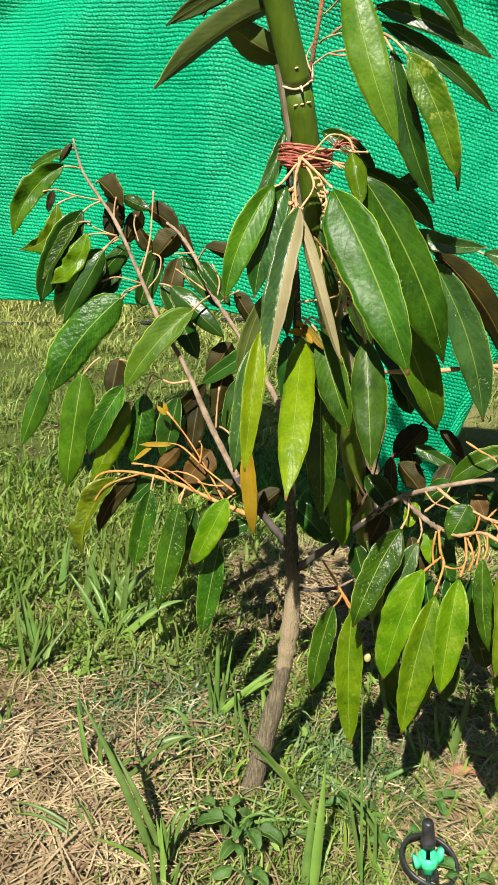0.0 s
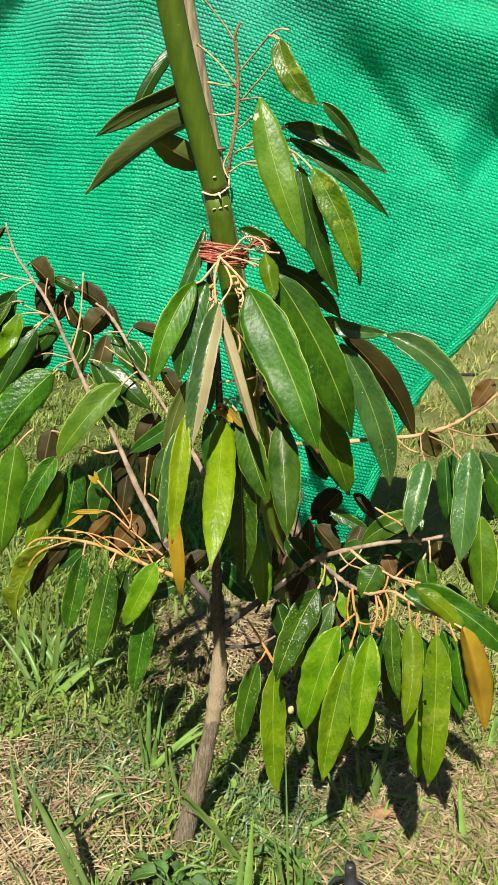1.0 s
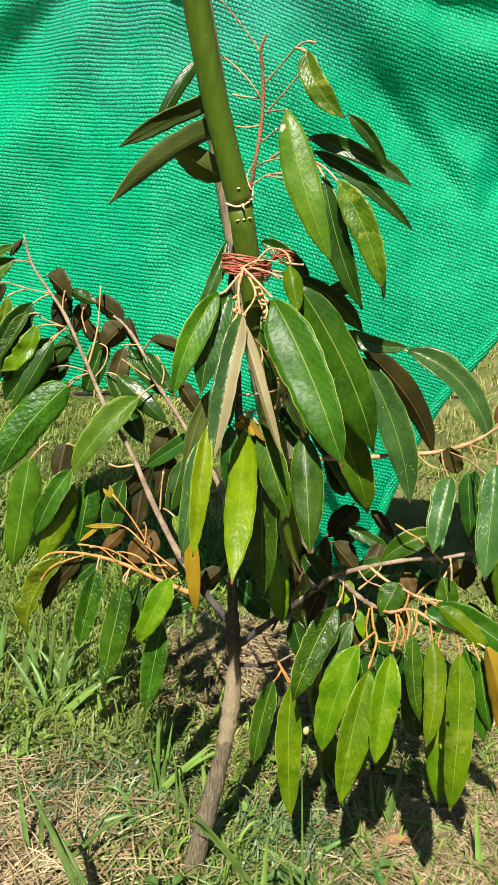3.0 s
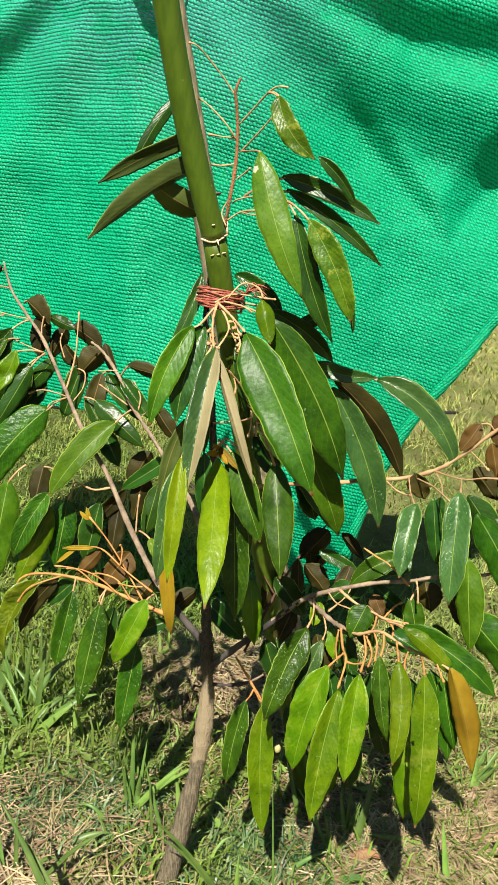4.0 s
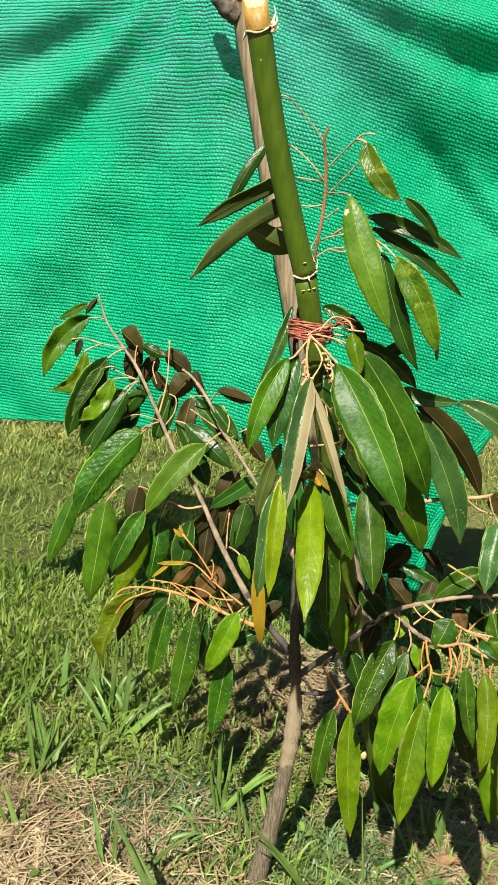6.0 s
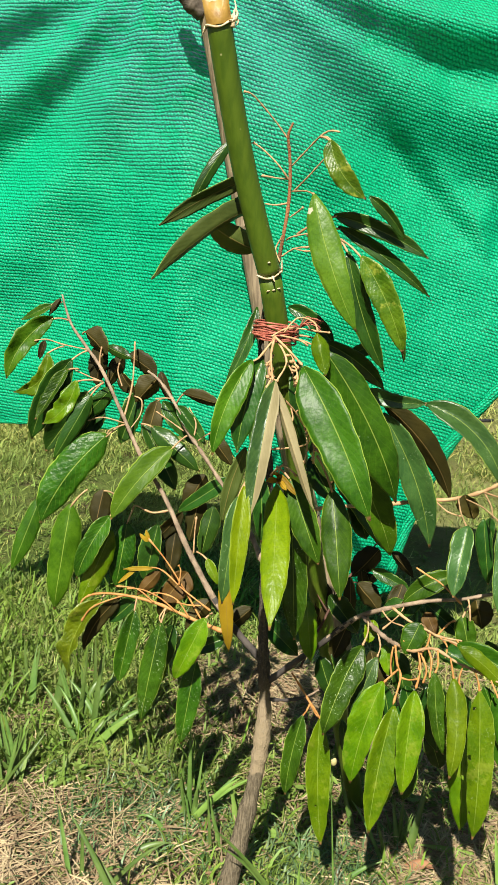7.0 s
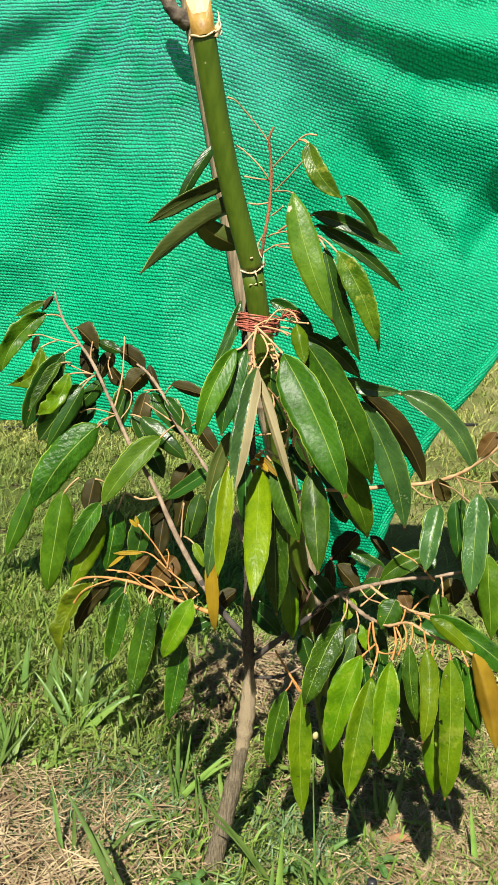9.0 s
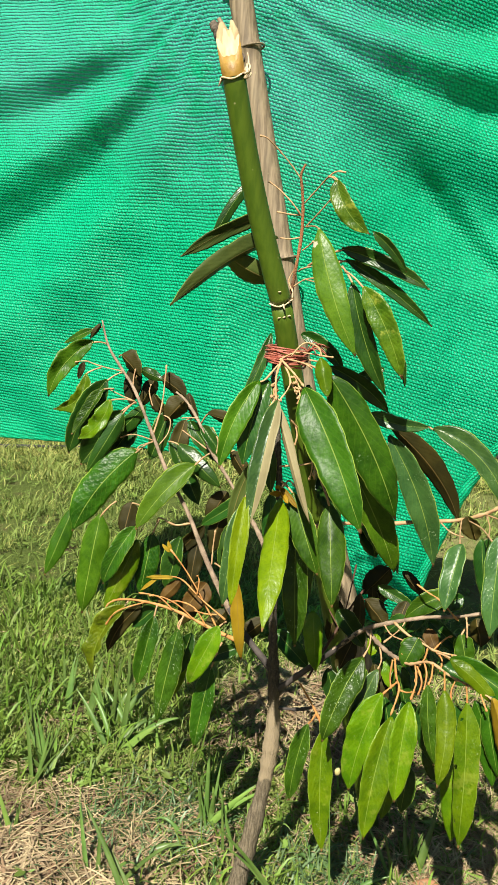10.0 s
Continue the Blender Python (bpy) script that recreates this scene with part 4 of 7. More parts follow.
branch_h = limb("branch", sapling, [(0.056, 0.714, 0.498, 0.0021), (0.097, 0.731, 0.503, 0.0021), (0.151, 0.752, 0.503, 0.0021), (0.192, 0.756, 0.509, 0.0022), (0.226, 0.747, 0.516, 0.0021), (0.257, 0.735, 0.531, 0.0021), (0.28, 0.723, 0.553, 0.0019), (0.302, 0.71, 0.579, 0.0018), (0.323, 0.698, 0.6, 0.0014)], shoot_bark)
branch_i = limb("branch", sapling, [(0.045, 0.76, 0.265, 0.0023), (0.069, 0.756, 0.268, 0.0021), (0.088, 0.752, 0.276, 0.0016), (0.101, 0.747, 0.288, 0.0012)], twig_bark, old=0.6)
branch_j = limb("branch", sapling, [(0.079, 0.752, 0.311, 0.0018), (0.098, 0.789, 0.339, 0.0015), (0.122, 0.818, 0.378, 0.0013), (0.143, 0.834, 0.406, 0.0011), (0.165, 0.847, 0.431, 0.0009)], dark_twig)
tw = limb("twig", branch_e, [(0.17, 0.685, 0.376, 0.0011), (0.173, 0.681, 0.358, 0.0011), (0.177, 0.677, 0.345, 0.0011), (0.17, 0.665, 0.321, 0.0009)], young_shoot)
tw = limb("twig", branch_e, [(0.177, 0.677, 0.345, 0.0009), (0.185, 0.673, 0.345, 0.0008), (0.193, 0.665, 0.351, 0.0007)], young_shoot)
tw = limb("twig", branch_e, [(0.175, 0.681, 0.352, 0.0009), (0.166, 0.681, 0.342, 0.0009), (0.159, 0.677, 0.336, 0.0008)], young_shoot)
tw = limb("twig", branch_e, [(0.168, 0.685, 0.374, 0.0009), (0.167, 0.685, 0.356, 0.0008), (0.169, 0.681, 0.343, 0.0008)], young_shoot)
tw = limb("twig", branch_d, [(0.144, 0.714, 0.393, 0.0011), (0.143, 0.698, 0.382, 0.0009), (0.137, 0.685, 0.373, 0.0009)], shoot_bark)
tw = limb("twig", branch_d, [(0.154, 0.702, 0.38, 0.0011), (0.157, 0.698, 0.367, 0.0009), (0.154, 0.694, 0.357, 0.0008)], shoot_bark)
tw = limb("twig", branch_g, [(0.189, 0.661, 0.382, 0.0010), (0.191, 0.652, 0.367, 0.0010), (0.186, 0.64, 0.353, 0.0009)], young_shoot)
tw = limb("twig", branch_g, [(0.191, 0.661, 0.381, 0.0010), (0.196, 0.648, 0.37, 0.0009), (0.193, 0.644, 0.357, 0.0009)], young_shoot)
tw = limb("twig", branch_g, [(0.205, 0.648, 0.39, 0.0009), (0.203, 0.632, 0.384, 0.0009), (0.2, 0.627, 0.377, 0.0007)], young_shoot)
tw = limb("twig", branch_g, [(0.216, 0.64, 0.387, 0.0009), (0.215, 0.623, 0.383, 0.0008), (0.214, 0.611, 0.381, 0.0007)], young_shoot)
tw = limb("twig", branch_g, [(0.235, 0.623, 0.385, 0.0008), (0.233, 0.598, 0.386, 0.0008), (0.232, 0.586, 0.382, 0.0007)], young_shoot)
tw = limb("twig", branch_g, [(0.246, 0.611, 0.386, 0.0008), (0.249, 0.603, 0.379, 0.0007), (0.253, 0.598, 0.371, 0.0005)], young_shoot)
tw = limb("twig", branch_f, [(0.206, 0.663, 0.399, 0.0007), (0.216, 0.665, 0.411, 0.0006), (0.224, 0.669, 0.414, 0.0006)], young_shoot)
tw = limb("twig", branch_f, [(0.192, 0.677, 0.401, 0.0008), (0.185, 0.673, 0.393, 0.0006), (0.175, 0.673, 0.386, 0.0006)], young_shoot)
tw = limb("twig", branch_f, [(0.212, 0.656, 0.4, 0.0007), (0.227, 0.644, 0.397, 0.0007), (0.246, 0.632, 0.403, 0.0006)], young_shoot)
tw = limb("twig", branch_d, [(0.179, 0.706, 0.411, 0.0008), (0.173, 0.698, 0.403, 0.0006), (0.157, 0.698, 0.386, 0.0006)], shoot_bark)
tw = limb("twig", branch_d, [(0.238, 0.689, 0.431, 0.0012), (0.239, 0.681, 0.423, 0.0009), (0.24, 0.677, 0.41, 0.0007)], shoot_bark)
tw = limb("twig", branch_h, [(0.231, 0.747, 0.518, 0.0010), (0.224, 0.698, 0.516, 0.0007), (0.217, 0.64, 0.519, 0.0007)], shoot_bark)
tw = limb("twig", branch_h, [(0.236, 0.746, 0.518, 0.0009), (0.245, 0.698, 0.522, 0.0007), (0.246, 0.632, 0.526, 0.0007)], shoot_bark)
tw = limb("twig", branch_h, [(0.255, 0.736, 0.527, 0.0009), (0.253, 0.698, 0.524, 0.0007), (0.247, 0.665, 0.521, 0.0007)], shoot_bark)
tw = limb("twig", branch_h, [(0.254, 0.736, 0.528, 0.0009), (0.272, 0.698, 0.531, 0.0009), (0.289, 0.681, 0.538, 0.0007), (0.308, 0.673, 0.54, 0.0006)], shoot_bark)
tw = limb("twig", branch_h, [(0.269, 0.689, 0.533, 0.0007), (0.252, 0.623, 0.537, 0.0007)], shoot_bark)
tw = limb("twig", branch_h, [(0.209, 0.752, 0.511, 0.0006), (0.22, 0.739, 0.504, 0.0006), (0.233, 0.731, 0.502, 0.0006)], shoot_bark)
tw = limb("twig", branch_h, [(0.301, 0.71, 0.577, 0.0007), (0.294, 0.71, 0.584, 0.0007), (0.287, 0.714, 0.583, 0.0006)], shoot_bark)
tw = limb("twig", branch_h, [(0.283, 0.723, 0.554, 0.0008), (0.287, 0.698, 0.55, 0.0007), (0.294, 0.689, 0.543, 0.0006)], shoot_bark)
tw = limb("twig", branch_h, [(0.306, 0.71, 0.579, 0.0009), (0.312, 0.689, 0.582, 0.0007), (0.321, 0.681, 0.58, 0.0006)], shoot_bark)
tw = limb("twig", branch_f, [(0.186, 0.698, 0.455, 0.0008), (0.198, 0.689, 0.45, 0.0006), (0.209, 0.681, 0.446, 0.0006), (0.229, 0.673, 0.429, 0.0004)], young_shoot)
tw = limb("twig", branch_f, [(0.201, 0.671, 0.398, 0.0007), (0.199, 0.669, 0.387, 0.0006), (0.193, 0.665, 0.377, 0.0006), (0.19, 0.656, 0.365, 0.0004)], young_shoot)
tw = limb("twig", branch_f, [(0.208, 0.661, 0.399, 0.0007), (0.214, 0.652, 0.394, 0.0006), (0.212, 0.644, 0.385, 0.0006)], young_shoot)
tw = limb("twig", branch_f, [(0.222, 0.65, 0.402, 0.0007), (0.23, 0.64, 0.394, 0.0006), (0.238, 0.632, 0.391, 0.0004)], young_shoot)
tw = limb("twig", branch_g, [(0.227, 0.632, 0.385, 0.0007), (0.222, 0.623, 0.375, 0.0006), (0.223, 0.615, 0.365, 0.0004)], young_shoot)
tw = limb("twig", branch_g, [(0.197, 0.655, 0.388, 0.0007), (0.2, 0.648, 0.379, 0.0006), (0.198, 0.64, 0.365, 0.0004)], young_shoot)
tw = limb("twig", branch_d, [(0.157, 0.711, 0.402, 0.0009), (0.165, 0.698, 0.396, 0.0008), (0.179, 0.689, 0.394, 0.0006), (0.189, 0.681, 0.387, 0.0005)], shoot_bark)
tw = limb("twig", branch_i, [(0.07, 0.747, 0.306, 0.0008), (0.087, 0.747, 0.28, 0.0013), (0.101, 0.723, 0.268, 0.0010)], young_shoot)
tw = limb("twig", branch_i, [(0.089, 0.747, 0.277, 0.0012), (0.097, 0.731, 0.273, 0.0010), (0.103, 0.714, 0.271, 0.0008)], young_shoot)
tw = limb("twig", branch_i, [(0.092, 0.739, 0.275, 0.0008), (0.088, 0.731, 0.27, 0.0007), (0.084, 0.723, 0.269, 0.0007)], young_shoot)
tw = limb("twig", branch_j, [(0.101, 0.793, 0.341, 0.0009), (0.114, 0.814, 0.368, 0.0007), (0.119, 0.822, 0.393, 0.0007), (0.124, 0.826, 0.43, 0.0009)], dark_twig)
tw = limb("twig", branch_j, [(0.128, 0.822, 0.387, 0.0007), (0.147, 0.822, 0.388, 0.0007), (0.166, 0.814, 0.386, 0.0005)], dark_twig)
tw = limb("twig", branch_j, [(0.11, 0.805, 0.354, 0.0007), (0.092, 0.814, 0.38, 0.0007), (0.088, 0.822, 0.394, 0.0005)], dark_twig)

# top shoot
tw = limb("twig", trunk, [(0.031, 0.714, 0.861, 0.0007), (0.02, 0.71, 0.874, 0.0007), (0.007, 0.706, 0.887, 0.0007), (-0.004, 0.698, 0.896, 0.0006), (-0.012, 0.698, 0.898, 0.0006)], shoot_bark)
tw = limb("twig", trunk, [(0.034, 0.719, 0.825, 0.0007), (0.023, 0.714, 0.838, 0.0007), (0.008, 0.714, 0.851, 0.0006), (-0.002, 0.714, 0.857, 0.0006)], shoot_bark)
tw = limb("twig", trunk, [(0.033, 0.719, 0.826, 0.0007), (0.021, 0.723, 0.827, 0.0007), (0.007, 0.727, 0.829, 0.0006)], shoot_bark)
tw = limb("twig", trunk, [(0.034, 0.72, 0.804, 0.0008), (0.023, 0.723, 0.802, 0.0007), (0.012, 0.727, 0.803, 0.0006)], shoot_bark)
tw = limb("twig", trunk, [(0.036, 0.718, 0.838, 0.0007), (0.048, 0.706, 0.85, 0.0007), (0.06, 0.689, 0.861, 0.0006), (0.068, 0.681, 0.865, 0.0006), (0.077, 0.677, 0.864, 0.0004)], shoot_bark)
tw = limb("twig", trunk, [(0.06, 0.689, 0.861, 0.0006), (0.066, 0.677, 0.859, 0.0006), (0.07, 0.673, 0.855, 0.0004)], shoot_bark)
tw = limb("twig", trunk, [(0.039, 0.72, 0.815, 0.0007), (0.052, 0.706, 0.828, 0.0007), (0.064, 0.694, 0.841, 0.0006), (0.071, 0.685, 0.848, 0.0006)], shoot_bark)
tw = limb("twig", trunk, [(0.038, 0.72, 0.815, 0.0007), (0.05, 0.698, 0.814, 0.0007), (0.057, 0.648, 0.807, 0.0005)], shoot_bark)
tw = limb("twig", trunk, [(0.037, 0.72, 0.791, 0.0008), (0.044, 0.714, 0.796, 0.0007), (0.049, 0.706, 0.8, 0.0006)], shoot_bark)
tw = limb("twig", trunk, [(0.035, 0.72, 0.77, 0.0008), (0.045, 0.706, 0.774, 0.0007), (0.086, 0.706, 0.783, 0.0006)], shoot_bark)
tw = limb("twig", trunk, [(0.031, 0.719, 0.754, 0.0008), (0.043, 0.714, 0.762, 0.0007), (0.057, 0.706, 0.764, 0.0006)], shoot_bark)
tw = limb("twig", trunk, [(0.043, 0.714, 0.762, 0.0007), (0.055, 0.706, 0.76, 0.0006), (0.068, 0.706, 0.763, 0.0006)], shoot_bark)
tw = limb("twig", trunk, [(0.03, 0.719, 0.749, 0.0008), (0.025, 0.727, 0.761, 0.0006), (0.032, 0.727, 0.775, 0.0006)], shoot_bark)

# twigs at the tie
tw = limb("twig", trunk, [(0.027, 0.689, 0.676, 0.0012), (0.03, 0.652, 0.681, 0.0013), (0.018, 0.644, 0.664, 0.0010), (0.012, 0.64, 0.66, 0.0007)], tie_shoot)
tw = limb("twig", trunk, [(0.03, 0.652, 0.681, 0.0013), (0.028, 0.632, 0.666, 0.0011), (0.031, 0.619, 0.646, 0.0008)], tie_shoot)
tw = limb("twig", trunk, [(0.03, 0.652, 0.682, 0.0013), (0.044, 0.64, 0.671, 0.0011), (0.056, 0.619, 0.661, 0.0008)], tie_shoot)
tw = limb("twig", trunk, [(0.034, 0.652, 0.677, 0.0010), (0.042, 0.632, 0.662, 0.0008), (0.034, 0.617, 0.646, 0.0007)], tie_shoot)
tw = limb("twig", trunk, [(0.039, 0.648, 0.665, 0.0009), (0.048, 0.644, 0.651, 0.0009), (0.051, 0.644, 0.638, 0.0007)], tie_shoot)
tw = limb("twig", trunk, [(0.035, 0.656, 0.683, 0.0009), (0.052, 0.656, 0.68, 0.0007), (0.061, 0.656, 0.675, 0.0006)], tie_shoot)
tw = limb("twig", trunk, [(0.027, 0.665, 0.681, 0.0010), (0.043, 0.673, 0.689, 0.0009), (0.07, 0.665, 0.688, 0.0009), (0.08, 0.656, 0.688, 0.0006)], tie_shoot)
tw = limb("twig", trunk, [(0.038, 0.665, 0.685, 0.0009), (0.05, 0.665, 0.699, 0.0007), (0.064, 0.656, 0.697, 0.0006), (0.069, 0.652, 0.688, 0.0006)], tie_shoot)
tw = limb("twig", trunk, [(0.031, 0.71, 0.565, 0.0011), (0.068, 0.689, 0.578, 0.0008), (0.057, 0.665, 0.607, 0.0009), (0.042, 0.648, 0.626, 0.0009)], tie_shoot)
tw = limb("twig", trunk, [(0.033, 0.714, 0.537, 0.0011), (0.044, 0.673, 0.558, 0.0009), (0.052, 0.648, 0.56, 0.0009), (0.058, 0.64, 0.556, 0.0010)], tie_shoot)
tw = limb("twig", trunk, [(0.044, 0.673, 0.558, 0.0009), (0.041, 0.652, 0.556, 0.0009), (0.04, 0.64, 0.547, 0.0007)], tie_shoot)
tw = limb("twig", trunk, [(0.065, 0.685, 0.59, 0.0008), (0.067, 0.681, 0.574, 0.0006), (0.065, 0.681, 0.559, 0.0005)], tie_shoot)
tw = limb("twig", trunk, [(0.054, 0.661, 0.613, 0.0007), (0.061, 0.656, 0.62, 0.0006), (0.063, 0.656, 0.629, 0.0006)], tie_shoot)
tw = limb("twig", trunk, [(0.048, 0.656, 0.619, 0.0007), (0.051, 0.652, 0.609, 0.0006), (0.049, 0.652, 0.598, 0.0006)], tie_shoot)


def bud_spray(points, seed):
    """A short stem set with blunt little buds."""
    rng = random.Random(seed)
    stem = limb("bud_spray", trunk, [(*p, 0.0009) for p in points], tie_shoot, "pinkish tan spray of small buds")
    run = spline(points, 5)
    for k in range(2, len(run)):
        p = Vector(run[k])
        q = p + Vector((rng.uniform(-1, 1), rng.uniform(-1.0, 0.2), rng.uniform(-0.9, 0.2))).normalized() * rng.uniform(0.004, 0.008)
        limb("bud", stem, [(*p, 0.0008), (*((p + q) / 2), 0.0011), (*q, 0.0012)], tie_shoot)


bud_spray([(0.044, 0.640, 0.671), (0.050, 0.632, 0.660), (0.053, 0.626, 0.646), (0.052, 0.622, 0.634)], 1)
bud_spray([(0.055, 0.655, 0.622), (0.062, 0.645, 0.608), (0.070, 0.638, 0.594), (0.072, 0.634, 0.578)], 2)
bud_spray([(0.030, 0.645, 0.666), (0.027, 0.632, 0.655), (0.029, 0.622, 0.646)], 3)
for k, (tip, wide) in enumerate((((0.030, 0.628, 0.553), 0.006), ((0.049, 0.626, 0.546), 0.006), ((0.036, 0.624, 0.562), 0.005), ((0.058, 0.630, 0.541), 0.007))):
    leaf(trunk, "o", (0.040, 0.640, 0.551 + 0.002 * k), tip, wide, (0.1, 0.95, -0.2), (0, -0.001, 0.001), None, 0.3, 0.8)

# leaves of the drooping branch
leaf(branch_a, "g", (-0.254, 0.938, 0.684), (-0.292, 0.938, 0.663), 0.014, (-0.1, -0.90, 0.45), (0, -0.002, 0), (-0.244, 0.948, 0.687), 0.25, 0.60)
leaf(branch_a, "b", (-0.243, 0.938, 0.692), (-0.257, 0.938, 0.671), 0.009, (-0.43, 0.86, 0.29), (0, -0.001, 0), None, 0.25, 0.50)
leaf(branch_a, "f", (-0.25, 0.93, 0.669), (-0.301, 0.905, 0.592), 0.032, (0.33, -0.94, 0.08), (-0.008, -0.004, 0.006), (-0.231, 0.939, 0.665), 0.25, 1.80)
leaf(branch_a, "y", (-0.247, 0.896, 0.628), (-0.287, 0.888, 0.579), 0.023, (0.16, -0.99, 0.04), (0.012, -0.004, -0.009), (-0.23, 0.906, 0.636), 0.25, 2.60)
leaf(branch_a, "b", (-0.253, 0.905, 0.642), (-0.26, 0.905, 0.619), 0.010, (-0.37, 0.92, 0.12), (0, -0.001, 0), None, 0.25, 0.50)
leaf(branch_a, "d", (-0.216, 0.888, 0.623), (-0.262, 0.88, 0.522), 0.039, (0.35, -0.93, -0.08), (-0.005, -0.005, 0.003), (-0.199, 0.898, 0.633), 0.25, 0.50)
leaf(branch_a, "q", (-0.218, 0.88, 0.612), (-0.252, 0.863, 0.551), 0.020, (-0.19, -0.92, 0.35), (0.001, -0.003, 0), (-0.207, 0.89, 0.611), 0.25, 0.50)
leaf(branch_a, "y", (-0.203, 0.863, 0.601), (-0.241, 0.855, 0.548), 0.026, (0.05, -0.99, 0.12), (0.007, -0.004, -0.005), (-0.174, 0.873, 0.6), 0.25, 2.60)
leaf(branch_a, "d", (-0.197, 0.896, 0.583), (-0.247, 0.888, 0.508), 0.047, (0.22, -0.98, -0.04), (0.001, -0.004, 0), (-0.18, 0.906, 0.594), 0.25, 0.50)
leaf(branch_a, "d", (-0.185, 0.863, 0.586), (-0.226, 0.847, 0.507), 0.025, (0.29, -0.96, 0.05), (0.001, -0.004, 0), (-0.173, 0.873, 0.599), 0.25, 0.50)
leaf(branch_a, "d", (-0.202, 0.905, 0.545), (-0.241, 0.888, 0.47), 0.031, (0.01, -0.98, 0.21), (0.001, -0.004, 0.001), (-0.183, 0.915, 0.55), 0.25, 0.50)
leaf(branch_a, "d", (-0.166, 0.896, 0.592), (-0.205, 0.896, 0.547), 0.024, (0.05, -1, -0.04), (0, -0.003, 0), None, 0.25, 0.50)
leaf(branch_a, "b", (-0.205, 0.913, 0.655), (-0.175, 0.905, 0.629), 0.036, (0.45, 0.86, 0.23), (0, -0.002, 0.001), (-0.211, 0.923, 0.651), 0.25, 0.50)
leaf(branch_a, "b", (-0.189, 0.921, 0.641), (-0.192, 0.921, 0.587), 0.029, (-0.25, 0.97, 0.01), (0.001, -0.003, 0), None, 0.25, 0.50)
leaf(branch_a, "d", (-0.177, 0.905, 0.639), (-0.143, 0.896, 0.627), 0.017, (-0.18, -0.97, 0.17), (0, -0.002, 0), (-0.185, 0.915, 0.624), 0.25, 0.50)
leaf(branch_a, "b", (-0.152, 0.921, 0.629), (-0.114, 0.913, 0.606), 0.032, (0.32, 0.93, 0.2), (0, -0.002, 0.001), None, 0.25, 0.50)
leaf(branch_a, "b", (-0.162, 0.93, 0.626), (-0.182, 0.93, 0.584), 0.024, (-0.32, 0.93, 0.15), (0, -0.002, 0), None, 0.25, 0.50)
leaf(branch_a, "b", (-0.161, 0.921, 0.605), (-0.142, 0.921, 0.58), 0.024, (0.29, 0.93, 0.23), (0, -0.002, 0), None, 0.25, 0.50)
leaf(branch_a, "b", (-0.11, 0.888, 0.607), (-0.137, 0.888, 0.575), 0.036, (-0.34, 0.89, 0.29), (0, -0.002, 0), (-0.105, 0.898, 0.596), 0.25, 0.50)
leaf(branch_a, "b", (-0.11, 0.888, 0.579), (-0.122, 0.88, 0.525), 0.030, (-0.21, 0.97, -0.1), (0, -0.003, 0), (-0.103, 0.898, 0.58), 0.25, 0.50)
leaf(branch_a, "b", (-0.106, 0.88, 0.615), (-0.091, 0.88, 0.579), 0.015, (0.18, 0.98, 0.08), (0, -0.002, 0), None, 0.25, 0.50)
leaf(branch_a, "b", (-0.074, 0.847, 0.596), (-0.029, 0.838, 0.587), 0.021, (0.24, 0.91, 0.35), (0, -0.002, 0), (-0.083, 0.857, 0.581), 0.25, 0.50)
leaf(branch_a, "d", (-0.101, 0.872, 0.581), (-0.061, 0.863, 0.532), 0.025, (-0.01, -0.99, 0.16), (0, -0.003, 0.001), None, 0.25, 0.50)
leaf(branch_a, "d", (-0.111, 0.855, 0.553), (-0.051, 0.838, 0.506), 0.029, (-0.04, -0.96, 0.29), (0, -0.004, 0.001), (-0.125, 0.865, 0.553), 0.25, 0.50)
leaf(branch_a, "d", (-0.124, 0.872, 0.552), (-0.088, 0.863, 0.495), 0.025, (0.2, -0.94, 0.26), (0, -0.003, 0.001), None, 0.25, 0.50)
leaf(branch_a, "d", (-0.08, 0.847, 0.58), (-0.045, 0.838, 0.538), 0.021, (0.21, -0.91, 0.35), (0, -0.003, 0.001), None, 0.25, 0.50)
leaf(branch_a, "f", (-0.082, 0.83, 0.534), (-0.147, 0.805, 0.451), 0.035, (-0.01, -0.96, 0.29), (-0.004, -0.005, 0.004), (-0.066, 0.84, 0.548), 0.20, 0.50)
leaf(branch_a, "q", (-0.165, 0.863, 0.538), (-0.238, 0.834, 0.431), 0.054, (0.17, -0.97, 0.14), (-0.006, -0.006, 0.006), (-0.149, 0.873, 0.549), 0.15, 0.50)
leaf(branch_a, "g", (-0.243, 0.855, 0.459), (-0.275, 0.838, 0.367), 0.028, (0.13, -0.98, 0.13), (0.001, -0.005, 0.001), (-0.23, 0.865, 0.471), 0.25, 0.50)
leaf(branch_a, "f", (-0.2, 0.83, 0.459), (-0.216, 0.814, 0.33), 0.043, (0.06, -0.99, 0.12), (0.001, -0.006, 0.001), (-0.183, 0.84, 0.475), 0.25, 0.50)
leaf(branch_a, "b", (-0.167, 0.855, 0.472), (-0.174, 0.847, 0.428), 0.031, (-0.22, 0.96, -0.15), (0, -0.002, 0), (-0.152, 0.865, 0.462), 0.25, 0.50)
leaf(branch_a, "q", (-0.151, 0.818, 0.451), (-0.187, 0.805, 0.376), 0.030, (-0.06, -0.98, 0.19), (-0.003, -0.004, 0.002), (-0.145, 0.828, 0.455), 0.25, 0.50)
leaf(branch_a, "y", (-0.15, 0.826, 0.432), (-0.186, 0.814, 0.339), 0.032, (0.15, -0.99, 0.08), (0.001, -0.005, 0), None, 0.25, 0.50)
leaf(branch_a, "q", (-0.135, 0.843, 0.437), (-0.146, 0.834, 0.357), 0.035, (0.02, -0.99, 0.1), (0.001, -0.004, 0), (-0.129, 0.853, 0.453), 0.25, 0.50)
